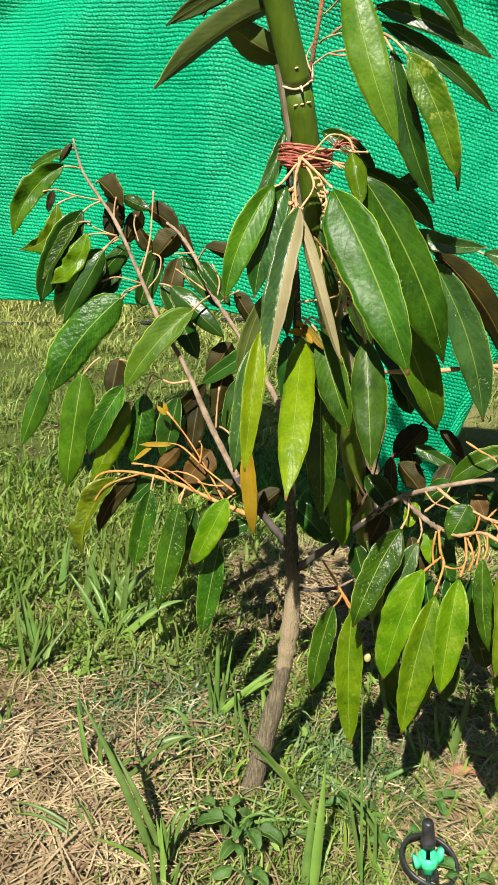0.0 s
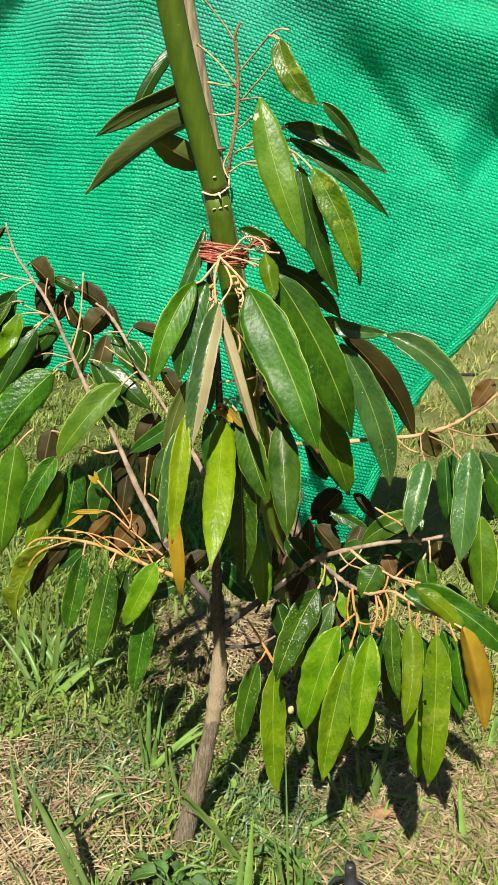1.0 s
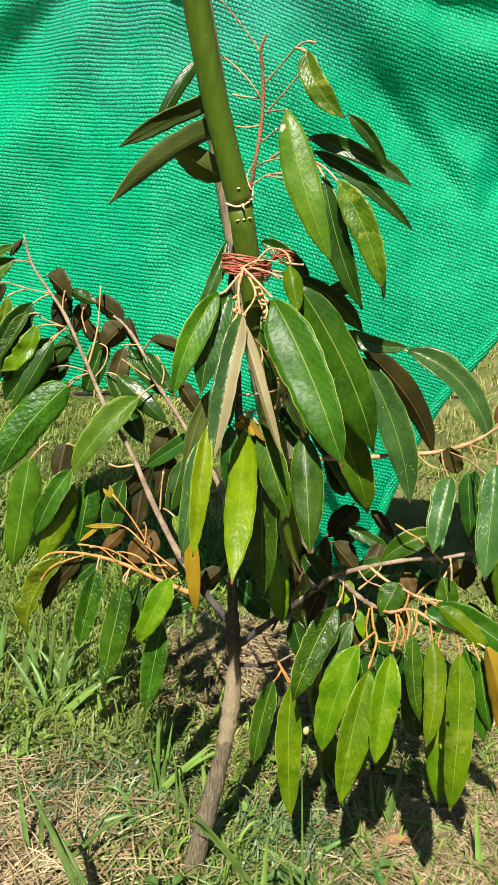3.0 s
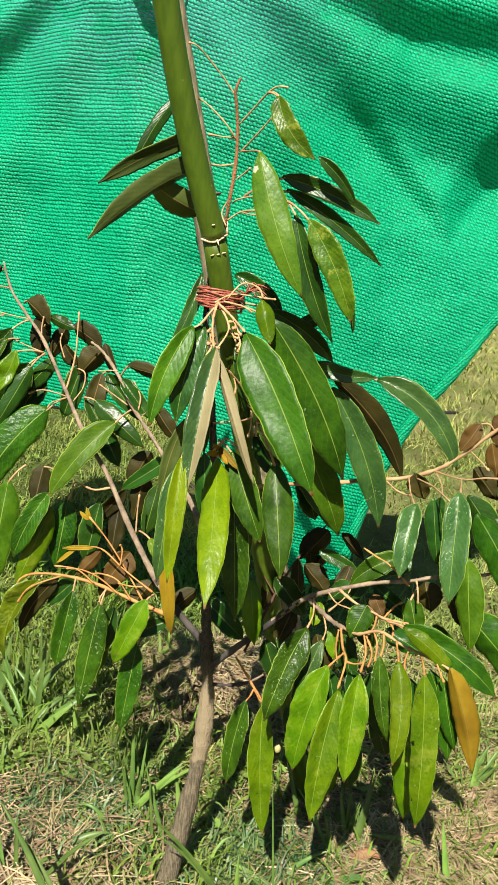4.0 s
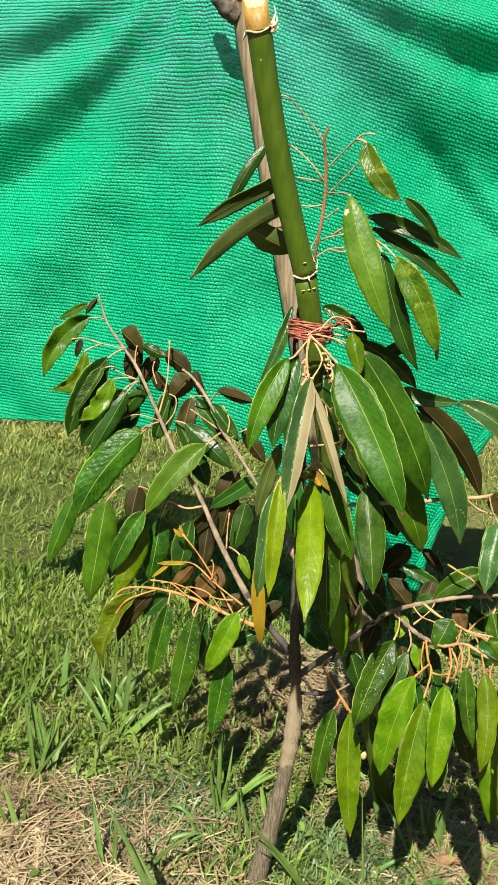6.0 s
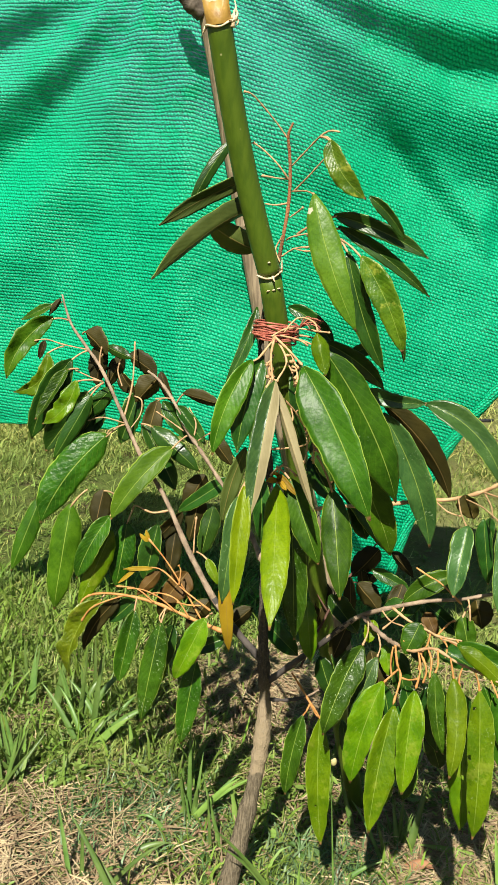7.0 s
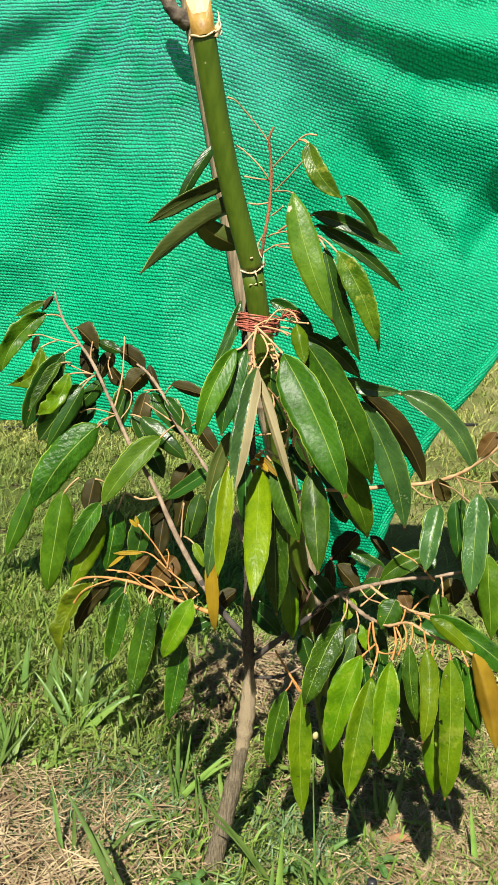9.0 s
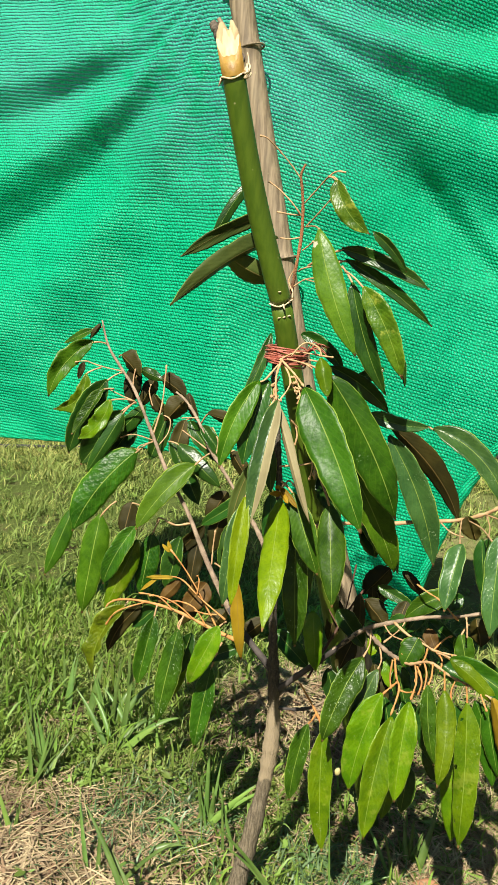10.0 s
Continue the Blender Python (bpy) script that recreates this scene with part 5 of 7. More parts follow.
leaf(branch_a, "b", (-0.046, 0.863, 0.496), (-0.07, 0.863, 0.453), 0.034, (-0.28, 0.95, 0.16), (0, -0.002, 0), None, 0.25, 0.50)
leaf(branch_a, "b", (-0.051, 0.863, 0.47), (-0.062, 0.863, 0.411), 0.029, (0.01, 1, 0), (0, -0.003, 0), None, 0.25, 0.50)
leaf(branch_a, "d", (-0.015, 0.855, 0.496), (-0.078, 0.863, 0.448), 0.023, (-0.27, -0.94, 0.19), (-0.001, -0.004, 0), None, 0.25, 0.50)
leaf(branch_a, "b", (-0.07, 0.847, 0.453), (-0.105, 0.847, 0.411), 0.025, (-0.37, 0.88, 0.31), (0, -0.003, 0), None, 0.25, 0.50)
leaf(branch_a, "b", (-0.075, 0.855, 0.368), (-0.093, 0.847, 0.317), 0.034, (-0.42, 0.91, 0), (0, -0.003, 0), None, 0.25, 0.50)
leaf(branch_c, "s", (-0.113, 0.781, 0.352), (-0.128, 0.772, 0.266), 0.028, (0.22, -0.97, 0.06), (0, -0.004, 0), (-0.112, 0.79, 0.364), 0.25, 0.50)
leaf(branch_c, "s", (-0.081, 0.772, 0.343), (-0.099, 0.756, 0.227), 0.034, (-0.11, -0.98, 0.16), (0, -0.006, 0.001), (-0.077, 0.782, 0.357), 0.25, 0.50)
leaf(branch_c, "y", (-0.03, 0.76, 0.358), (-0.062, 0.752, 0.284), 0.031, (-0.02, -0.99, 0.12), (0, -0.004, 0.001), (-0.023, 0.77, 0.36), 0.25, 0.50)
leaf(branch_c, "s", (-0.04, 0.785, 0.294), (-0.054, 0.772, 0.192), 0.031, (-0.02, -0.99, 0.12), (0, -0.005, 0.001), (-0.03, 0.795, 0.323), 0.25, 0.50)
leaf(branch_c, "d", (-0.072, 0.814, 0.322), (-0.086, 0.805, 0.268), 0.028, (0.12, -0.99, 0.12), (0, -0.003, 0), None, 0.25, 0.50)
leaf(branch_c, "y", (-0.081, 0.83, 0.299), (-0.091, 0.822, 0.232), 0.020, (0.07, -0.99, 0.11), (0, -0.003, 0), None, 0.25, 0.50)
leaf(branch_c, "k", (-0.157, 0.805, 0.352), (-0.193, 0.797, 0.256), 0.032, (-0.45, -0.88, 0.10), (-0.010, -0.005, 0.006), (-0.155, 0.815, 0.354), 0.45, 2.60)
leaf(branch_c, "b", (-0.136, 0.809, 0.355), (-0.177, 0.805, 0.289), 0.024, (-0.35, 0.92, 0.16), (-0.005, -0.003, 0.003), None, 0.25, 0.90)
leaf(branch_c, "r", (-0.089, 0.809, 0.391), (-0.115, 0.805, 0.36), 0.018, (0.06, 0.98, -0.18), (0, -0.002, 0), None, 0.25, 0.80)
leaf(branch_c, "r", (-0.059, 0.83, 0.384), (-0.085, 0.822, 0.347), 0.037, (0.03, 0.97, -0.24), (0, -0.002, 0.001), None, 0.25, 0.50)
leaf(branch_c, "d", (-0.116, 0.814, 0.353), (-0.148, 0.814, 0.321), 0.024, (-0.24, -0.94, 0.24), (0, -0.002, 0), None, 0.25, 0.50)
leaf(branch_c, "d", (-0.01, 0.797, 0.318), (-0.05, 0.789, 0.301), 0.020, (-0.01, -0.89, 0.46), (0, -0.002, 0.001), None, 0.25, 0.50)
leaf(branch_c, "b", (-0.03, 0.814, 0.358), (-0.056, 0.805, 0.322), 0.026, (-0.2, 0.98, -0.07), (0, -0.002, 0.001), None, 0.25, 0.50)
leaf(branch_c, "y", (-0.034, 0.797, 0.414), (-0.02, 0.789, 0.387), 0.013, (-0.06, -0.96, 0.27), (0, -0.001, 0.001), (-0.047, 0.807, 0.418), 0.25, 0.50)
leaf(branch_c, "o", (-0.104, 0.809, 0.426), (-0.114, 0.809, 0.435), 0.005, (-0.34, 0.86, -0.39), (0, -0.001, 0), None, 0.25, 0.50)
leaf(branch_c, "o", (-0.103, 0.809, 0.426), (-0.107, 0.809, 0.44), 0.005, (-0.29, 0.95, -0.08), (0, -0.001, 0), None, 0.25, 0.50)
leaf(branch_c, "o", (-0.097, 0.805, 0.395), (-0.131, 0.805, 0.392), 0.006, (0.02, 0.98, -0.2), (0, -0.002, 0.001), None, 0.25, 0.50)
leaf(branch_c, "o", (-0.116, 0.805, 0.393), (-0.137, 0.805, 0.374), 0.005, (0.21, 0.95, -0.23), (0, -0.001, 0), None, 0.25, 0.50)
leaf(branch_a, "d", (-0.097, 0.838, 0.438), (-0.11, 0.83, 0.367), 0.031, (-0.1, -0.99, 0.13), (0, -0.004, 0), None, 0.25, 0.50)
leaf(branch_a, "b", (-0.077, 0.847, 0.429), (-0.082, 0.838, 0.374), 0.025, (0.01, 0.99, -0.15), (0, -0.003, 0), None, 0.25, 0.50)
leaf(branch_a, "d", (-0.033, 0.847, 0.462), (-0.045, 0.838, 0.402), 0.028, (0.01, -0.99, 0.14), (0, -0.003, 0), None, 0.25, 0.50)
leaf(branch_a, "d", (-0.136, 0.905, 0.586), (-0.156, 0.896, 0.52), 0.032, (0.06, -0.99, 0.11), (0, -0.003, 0), None, 0.25, 0.50)
leaf(branch_a, "d", (-0.181, 0.905, 0.568), (-0.217, 0.896, 0.508), 0.033, (0.24, -0.97, -0.01), (0, -0.003, 0), None, 0.25, 0.50)
leaf(branch_a, "b", (-0.041, 0.838, 0.554), (-0.012, 0.838, 0.515), 0.025, (0.3, 0.93, 0.23), (0, -0.002, 0), None, 0.25, 0.50)
leaf(branch_a, "d", (-0.104, 0.863, 0.523), (-0.08, 0.855, 0.477), 0.028, (0.1, -0.97, 0.22), (0, -0.003, 0.001), None, 0.25, 0.50)

# leaves round the tie
leaf(trunk, "f", (0.011, 0.64, 0.661), (-0.019, 0.615, 0.577), 0.026, (0.17, -0.96, 0.22), (-0.005, -0.004, 0.003), None, 0.20, 0.50)
leaf(trunk, "d", (0.02, 0.648, 0.661), (0.002, 0.627, 0.578), 0.031, (0.23, -0.96, 0.19), (-0.003, -0.004, 0.002), None, 0.25, 0.50)
leaf(trunk, "h", (0.033, 0.617, 0.646), (0.019, 0.574, 0.533), 0.025, (-0.11, -0.92, 0.37), (-0.001, -0.006, 0.002), None, 0.55, 0.50)
leaf(trunk, "t", (0.031, 0.617, 0.645), (0.072, 0.582, 0.54), 0.012, (0.4, 0.9, -0.15), (0, -0.006, 0.002), None, 0.50, 0.50)
leaf(trunk, "v", (0.009, 0.652, 0.578), (-0.009, 0.644, 0.506), 0.019, (-0.36, 0.93, -0.02), (-0.003, -0.004, 0.001), None, 0.25, 0.50)
leaf(trunk, "g", (0.057, 0.617, 0.66), (0.119, 0.566, 0.54), 0.046, (-0.25, -0.93, 0.27), (0.003, -0.006, 0.004), None, 0.12, 0.50)
leaf(trunk, "g", (0.077, 0.656, 0.671), (0.156, 0.666, 0.528), 0.047, (0.06, -1, -0.04), (0.007, -0.007, 0.003), (0.052, 0.666, 0.679), 0.15, 0.50)
leaf(trunk, "f", (0.103, 0.698, 0.579), (0.164, 0.718, 0.457), 0.039, (0.21, -0.98, -0.06), (0.004, -0.006, 0.001), None, 0.25, 0.50)
leaf(trunk, "y", (0.068, 0.652, 0.687), (0.078, 0.644, 0.65), 0.019, (0.01, -0.98, 0.22), (0, -0.002, 0), None, 0.40, 0.50)
leaf(trunk, "d", (0.076, 0.698, 0.676), (0.141, 0.723, 0.63), 0.022, (0.2, -0.95, -0.23), (0.004, -0.003, 0.004), (0.052, 0.708, 0.68), 0.25, 0.50)
leaf(trunk, "p", (0.121, 0.731, 0.627), (0.185, 0.723, 0.619), 0.019, (-0.13, -0.99, -0.02), (-0.001, -0.004, -0.004), (0.089, 0.741, 0.63), 0.30, 0.50)
leaf(trunk, "b", (0.146, 0.764, 0.611), (0.237, 0.817, 0.499), 0.031, (-0.03, 0.91, 0.41), (0.01, -0.006, 0.004), (0.125, 0.774, 0.618), 0.25, 0.50)
leaf(trunk, "p", (0.144, 0.739, 0.604), (0.206, 0.747, 0.462), 0.037, (-0.07, -0.99, -0.09), (0.008, -0.007, 0.003), None, 0.25, 0.50)
leaf(trunk, "p", (0.194, 0.781, 0.61), (0.283, 0.764, 0.524), 0.033, (0.10, -0.90, 0.42), (0.010, -0.005, 0.014), (0.168, 0.79, 0.613), 0.25, 0.50)
leaf(trunk, "Y", (0.04, 0.64, 0.547), (0.041, 0.534, 0.451), 0.031, (-0.1, -0.67, 0.74), (0.001, -0.005, 0.005), None, 0.25, 0.50)
leaf(trunk, "Y", (0.012, 0.582, 0.559), (0.009, 0.553, 0.463), 0.018, (0.11, -0.95, 0.29), (0, -0.005, 0.001), (0.019, 0.648, 0.566), 0.25, 0.50)
leaf(trunk, "p", (0.007, 0.594, 0.546), (-0.002, 0.574, 0.454), 0.020, (-0.12, -0.97, 0.23), (0, -0.005, 0.001), (0.017, 0.648, 0.555), 0.25, 0.50)
leaf(trunk, "o", (-0.010, 0.731, 0.430), (-0.002, 0.761, 0.318), 0.018, (0.09, 0.95, 0.29), (0.001, -0.005, -0.001), None, 0.25, 0.50)
leaf(trunk, "g", (0.052, 0.644, 0.553), (0.083, 0.623, 0.478), 0.031, (-0.03, -0.97, 0.25), (0, -0.004, 0.001), (0.039, 0.654, 0.561), 0.25, 0.50)
leaf(trunk, "s", (0.056, 0.661, 0.521), (0.066, 0.64, 0.395), 0.033, (-0.22, -0.96, 0.14), (0, -0.006, 0.001), (0.039, 0.67, 0.545), 0.25, 0.50)
leaf(trunk, "g", (0.089, 0.607, 0.555), (0.1, 0.569, 0.467), 0.031, (-0.01, -0.92, 0.39), (0, -0.004, 0.002), (0.074, 0.617, 0.582), 0.20, 0.50)
leaf(trunk, "d", (0.1, 0.781, 0.531), (0.174, 0.797, 0.432), 0.034, (0.28, -0.96, 0.05), (0.005, -0.005, 0.003), None, 0.25, 0.50)
leaf(trunk, "d", (0.128, 0.797, 0.501), (0.145, 0.797, 0.449), 0.032, (-0.05, -1, -0.02), (0, -0.003, 0), None, 0.25, 0.50)
leaf(trunk, "d", (0.073, 0.747, 0.551), (0.1, 0.739, 0.508), 0.031, (0.15, -0.95, 0.28), (0, -0.003, 0), None, 0.25, 0.50)
leaf(trunk, "y", (0.079, 0.723, 0.404), (0.088, 0.714, 0.337), 0.026, (0.11, -0.98, 0.14), (0, -0.003, 0), None, 0.25, 0.50)
leaf(trunk, "d", (0.033, 0.805, 0.342), (0.078, 0.797, 0.302), 0.030, (0.12, -0.93, 0.34), (0, -0.003, 0.001), None, 0.25, 0.50)
leaf(trunk, "b", (0.021, 0.805, 0.355), (-0.015, 0.797, 0.323), 0.028, (-0.3, 0.95, 0.09), (0, -0.002, 0.001), None, 0.25, 0.50)
leaf(trunk, "d", (0.054, 0.723, 0.653), (0.07, 0.714, 0.564), 0.029, (0.12, -0.99, 0.11), (0, -0.005, 0), None, 0.25, 0.50)
leaf(trunk, "d", (0.07, 0.739, 0.598), (0.097, 0.731, 0.529), 0.033, (0.16, -0.97, 0.18), (0, -0.004, 0), None, 0.25, 0.50)
leaf(trunk, "d", (0.013, 0.723, 0.621), (0.024, 0.714, 0.534), 0.024, (-0.12, -0.99, 0.08), (0, -0.004, 0), None, 0.25, 0.50)
leaf(trunk, "d", (0.025, 0.706, 0.536), (0.028, 0.698, 0.471), 0.021, (0.1, -0.99, 0.13), (0, -0.003, 0), None, 0.25, 0.50)
leaf(trunk, "d", (0.065, 0.698, 0.511), (0.069, 0.698, 0.413), 0.027, (-0.21, -0.98, -0.01), (0, -0.005, 0), None, 0.25, 0.50)
leaf(trunk, "b", (0.106, 0.822, 0.384), (0.098, 0.822, 0.329), 0.024, (0.18, 0.98, -0.03), (0, -0.003, 0), None, 0.25, 0.50)
leaf(trunk, "b", (0.145, 0.822, 0.405), (0.152, 0.822, 0.363), 0.016, (0.12, 0.99, 0.02), (0, -0.002, 0), None, 0.25, 0.50)

# leaves of the top shoot
leaf(trunk, "S", (0.069, 0.673, 0.856), (0.104, 0.669, 0.807), 0.023, (-0.12, -0.99, 0), (-0.006, -0.004, -0.003), (0.06, 0.683, 0.86), 0.25, 0.80)
leaf(trunk, "d", (0.107, 0.673, 0.81), (0.143, 0.681, 0.774), 0.012, (0.02, -0.98, -0.21), (0.002, -0.002, 0.002), None, 0.25, 0.50)
leaf(trunk, "F", (0.057, 0.648, 0.807), (0.101, 0.632, 0.692), 0.032, (-0.15, -0.98, 0.08), (-0.004, -0.007, -0.001), None, 0.20, 0.50)
leaf(trunk, "d", (0.078, 0.698, 0.794), (0.167, 0.689, 0.759), 0.019, (-0.12, -0.99, -0.08), (0.001, -0.004, 0.004), (0.045, 0.708, 0.775), 0.25, 0.50)
leaf(trunk, "d", (0.083, 0.706, 0.784), (0.174, 0.702, 0.723), 0.016, (-0.09, -0.99, -0.06), (0.002, -0.005, 0.003), (0.054, 0.716, 0.775), 0.25, 0.50)
leaf(trunk, "S", (0.103, 0.661, 0.757), (0.147, 0.656, 0.672), 0.028, (-0.14, -0.99, -0.02), (0.004, -0.004, 0.002), (0.084, 0.67, 0.771), 0.25, 0.70)
leaf(trunk, "d", (0.092, 0.677, 0.761), (0.134, 0.677, 0.653), 0.026, (-0.24, -0.97, -0.09), (-0.004, -0.006, -0.002), (0.08, 0.687, 0.776), 0.25, 0.50)
leaf(trunk, "d", (0.148, 0.681, 0.691), (0.152, 0.681, 0.663), 0.005, (-0.13, -0.99, -0.02), (0, -0.001, 0), None, 0.25, 0.50)
leaf(trunk, "d", (-0.026, 0.756, 0.863), (-0.064, 0.747, 0.792), 0.015, (0.19, -0.98, 0.01), (-0.002, -0.004, 0.002), None, 0.25, 0.50)
leaf(trunk, "v", (-0.002, 0.739, 0.829), (-0.085, 0.698, 0.776), 0.021, (-0.59, 0.73, 0.35), (0, -0.004, 0.003), None, 0.25, 0.50)
leaf(trunk, "v", (0.01, 0.731, 0.803), (-0.083, 0.656, 0.726), 0.028, (-0.74, 0.58, 0.33), (-0.001, -0.005, 0.008), None, 0.25, 0.50)
leaf(trunk, "v", (0.008, 0.731, 0.759), (-0.043, 0.705, 0.785), 0.032, (0.10, 0.95, 0.28), (-0.001, -0.003, -0.003), None, 0.25, 0.50)
leaf(trunk, "d", (0.01, 0.731, 0.704), (-0.018, 0.714, 0.625), 0.015, (-0.11, -0.96, 0.24), (0.004, -0.004, 0), None, 0.25, 0.50)
leaf(trunk, "d", (0.041, 0.747, 0.705), (0.09, 0.739, 0.668), 0.019, (-0.09, -0.99, 0.1), (0.003, -0.002, 0.005), None, 0.25, 0.50)
leaf(trunk, "d", (0.132, 0.731, 0.676), (0.09, 0.731, 0.654), 0.016, (-0.06, -0.99, 0.12), (0, -0.002, 0), None, 0.25, 0.50)

# leaves on the side of the sprinkler
leaf(branch_e, "s", (0.137, 0.685, 0.373), (0.102, 0.656, 0.286), 0.035, (0.09, -0.95, 0.28), (-0.004, -0.004, 0.003), None, 0.25, 0.80)
leaf(branch_e, "p", (0.154, 0.694, 0.357), (0.131, 0.681, 0.279), 0.022, (-0.14, -0.97, 0.2), (-0.003, -0.004, 0.002), None, 0.25, 0.80)
leaf(branch_e, "y", (0.16, 0.677, 0.339), (0.134, 0.665, 0.23), 0.036, (-0.22, -0.96, 0.16), (-0.005, -0.005, 0.002), None, 0.25, 0.80)
leaf(branch_e, "y", (0.171, 0.665, 0.32), (0.152, 0.632, 0.198), 0.035, (0.04, -0.97, 0.25), (-0.004, -0.006, 0.002), None, 0.25, 0.80)
leaf(branch_e, "d", (0.186, 0.698, 0.304), (0.18, 0.689, 0.254), 0.027, (-0.23, -0.96, 0.19), (0, -0.002, 0), None, 0.25, 0.80)
leaf(branch_e, "d", (0.165, 0.706, 0.321), (0.181, 0.698, 0.256), 0.025, (-0.09, -0.99, 0.11), (0, -0.003, 0), None, 0.25, 0.80)
leaf(branch_g, "y", (0.185, 0.64, 0.351), (0.178, 0.615, 0.254), 0.030, (0.02, -0.97, 0.25), (-0.002, -0.005, 0.001), None, 0.25, 0.80)
leaf(branch_g, "s", (0.2, 0.627, 0.377), (0.213, 0.615, 0.299), 0.019, (-0.18, -0.98, 0.13), (-0.003, -0.004, 0), None, 0.25, 0.80)
leaf(branch_g, "y", (0.214, 0.611, 0.381), (0.212, 0.579, 0.297), 0.023, (-0.18, -0.92, 0.36), (0.004, -0.004, 0.002), None, 0.35, 0.80)
leaf(branch_g, "y", (0.232, 0.586, 0.383), (0.235, 0.565, 0.246), 0.029, (-0.29, -0.95, 0.14), (0.001, -0.007, 0.001), None, 0.25, 0.80, rows=90, cols=24, holes=((0.80, 0.11, 0.075), (0.90, 0.43, 0.085), (0.88, 0.80, 0.055)))
leaf(branch_g, "y", (0.235, 0.632, 0.311), (0.237, 0.615, 0.219), 0.031, (-0.14, -0.97, 0.17), (-0.001, -0.005, 0.001), None, 0.25, 0.80)
leaf(branch_g, "g", (0.246, 0.623, 0.369), (0.27, 0.615, 0.285), 0.026, (-0.21, -0.98, 0.04), (0.004, -0.004, 0.001), None, 0.25, 0.80)
leaf(branch_g, "o", (0.256, 0.596, 0.386), (0.285, 0.588, 0.292), 0.026, (0.23, 0.97, 0.01), (0.003, -0.003, 0.001), None, 0.40, 0.80)
leaf(branch_g, "g", (0.256, 0.615, 0.368), (0.273, 0.607, 0.3), 0.020, (-0.04, -0.99, 0.13), (-0.001, -0.003, 0), None, 0.25, 0.80)
leaf(branch_g, "g", (0.219, 0.632, 0.406), (0.305, 0.607, 0.355), 0.031, (0.02, -0.88, 0.47), (0.003, -0.004, 0.007), (0.207, 0.641, 0.405), 0.25, 0.80)
leaf(branch_g, "y", (0.217, 0.615, 0.411), (0.264, 0.607, 0.373), 0.018, (-0.03, -0.98, 0.18), (0.002, -0.003, 0.003), None, 0.25, 0.80)
leaf(branch_g, "g", (0.276, 0.64, 0.419), (0.342, 0.632, 0.339), 0.042, (-0.17, -0.98, -0.04), (0.004, -0.005, 0.004), None, 0.25, 0.80)
leaf(branch_g, "d", (0.206, 0.681, 0.336), (0.221, 0.673, 0.267), 0.033, (0.01, -0.99, 0.12), (0, -0.004, 0), None, 0.25, 0.80)
leaf(branch_g, "d", (0.232, 0.665, 0.341), (0.244, 0.665, 0.28), 0.029, (-0.09, -1, -0.02), (0, -0.003, 0), None, 0.25, 0.80)
leaf(branch_g, "d", (0.213, 0.689, 0.282), (0.229, 0.689, 0.239), 0.027, (-0.02, -1, -0.01), (0, -0.002, 0), None, 0.25, 0.80)
leaf(branch_g, "d", (0.197, 0.698, 0.25), (0.193, 0.689, 0.198), 0.024, (-0.1, -0.98, 0.16), (0, -0.003, 0), None, 0.25, 0.80)
leaf(branch_g, "y", (0.18, 0.706, 0.224), (0.174, 0.698, 0.181), 0.020, (-0.12, -0.97, 0.2), (0, -0.002, 0), None, 0.25, 0.80)
leaf(branch_g, "g", (0.286, 0.632, 0.339), (0.297, 0.632, 0.286), 0.019, (-0.11, -0.99, -0.02), (0, -0.003, 0), None, 0.25, 0.80)
leaf(branch_i, "y", (0.102, 0.718, 0.269), (0.112, 0.698, 0.131), 0.031, (0.04, -0.99, 0.15), (-0.003, -0.007, 0.001), None, 0.25, 0.80, rows=90, cols=24, holes=((0.62, 0.66, 0.045),))
leaf(branch_i, "s", (0.084, 0.723, 0.269), (0.07, 0.714, 0.178), 0.026, (-0.13, -0.99, 0.11), (-0.003, -0.004, 0.001), None, 0.25, 0.80)
leaf(branch_i, "p", (0.128, 0.735, 0.26), (0.138, 0.731, 0.215), 0.016, (0.1, -0.99, 0.11), (0, -0.002, 0), None, 0.25, 0.80)
leaf(branch_d, "g", (0.191, 0.677, 0.405), (0.177, 0.669, 0.374), 0.029, (-0.12, -0.94, 0.31), (0, -0.002, 0.001), (0.201, 0.687, 0.393), 0.15, 0.80)
leaf(branch_d, "g", (0.228, 0.714, 0.443), (0.178, 0.714, 0.41), 0.026, (-0.26, -0.88, 0.39), (-0.003, -0.002, 0.005), None, 0.25, 0.80)
leaf(branch_d, "d", (0.239, 0.723, 0.438), (0.211, 0.723, 0.423), 0.021, (-0.08, -0.98, 0.16), (0, -0.001, 0.001), None, 0.25, 0.80)
leaf(branch_d, "d", (0.149, 0.756, 0.429), (0.191, 0.747, 0.411), 0.016, (-0.07, -0.96, 0.28), (0, -0.002, 0.001), None, 0.25, 0.80)
leaf(branch_d, "d", (0.182, 0.731, 0.406), (0.16, 0.731, 0.384), 0.024, (-0.31, -0.9, 0.31), (0, -0.001, 0), None, 0.25, 0.80)
leaf(branch_d, "d", (0.207, 0.739, 0.401), (0.247, 0.731, 0.37), 0.022, (0.04, -0.95, 0.3), (0, -0.002, 0.001), None, 0.25, 0.80)
leaf(branch_d, "r", (0.205, 0.723, 0.398), (0.216, 0.714, 0.375), 0.019, (0.02, 0.94, -0.33), (0, -0.001, 0), None, 0.25, 0.80)
leaf(branch_d, "b", (0.253, 0.714, 0.419), (0.261, 0.706, 0.391), 0.032, (0.54, 0.84, -0.1), (0, -0.001, 0), None, 0.25, 0.80)
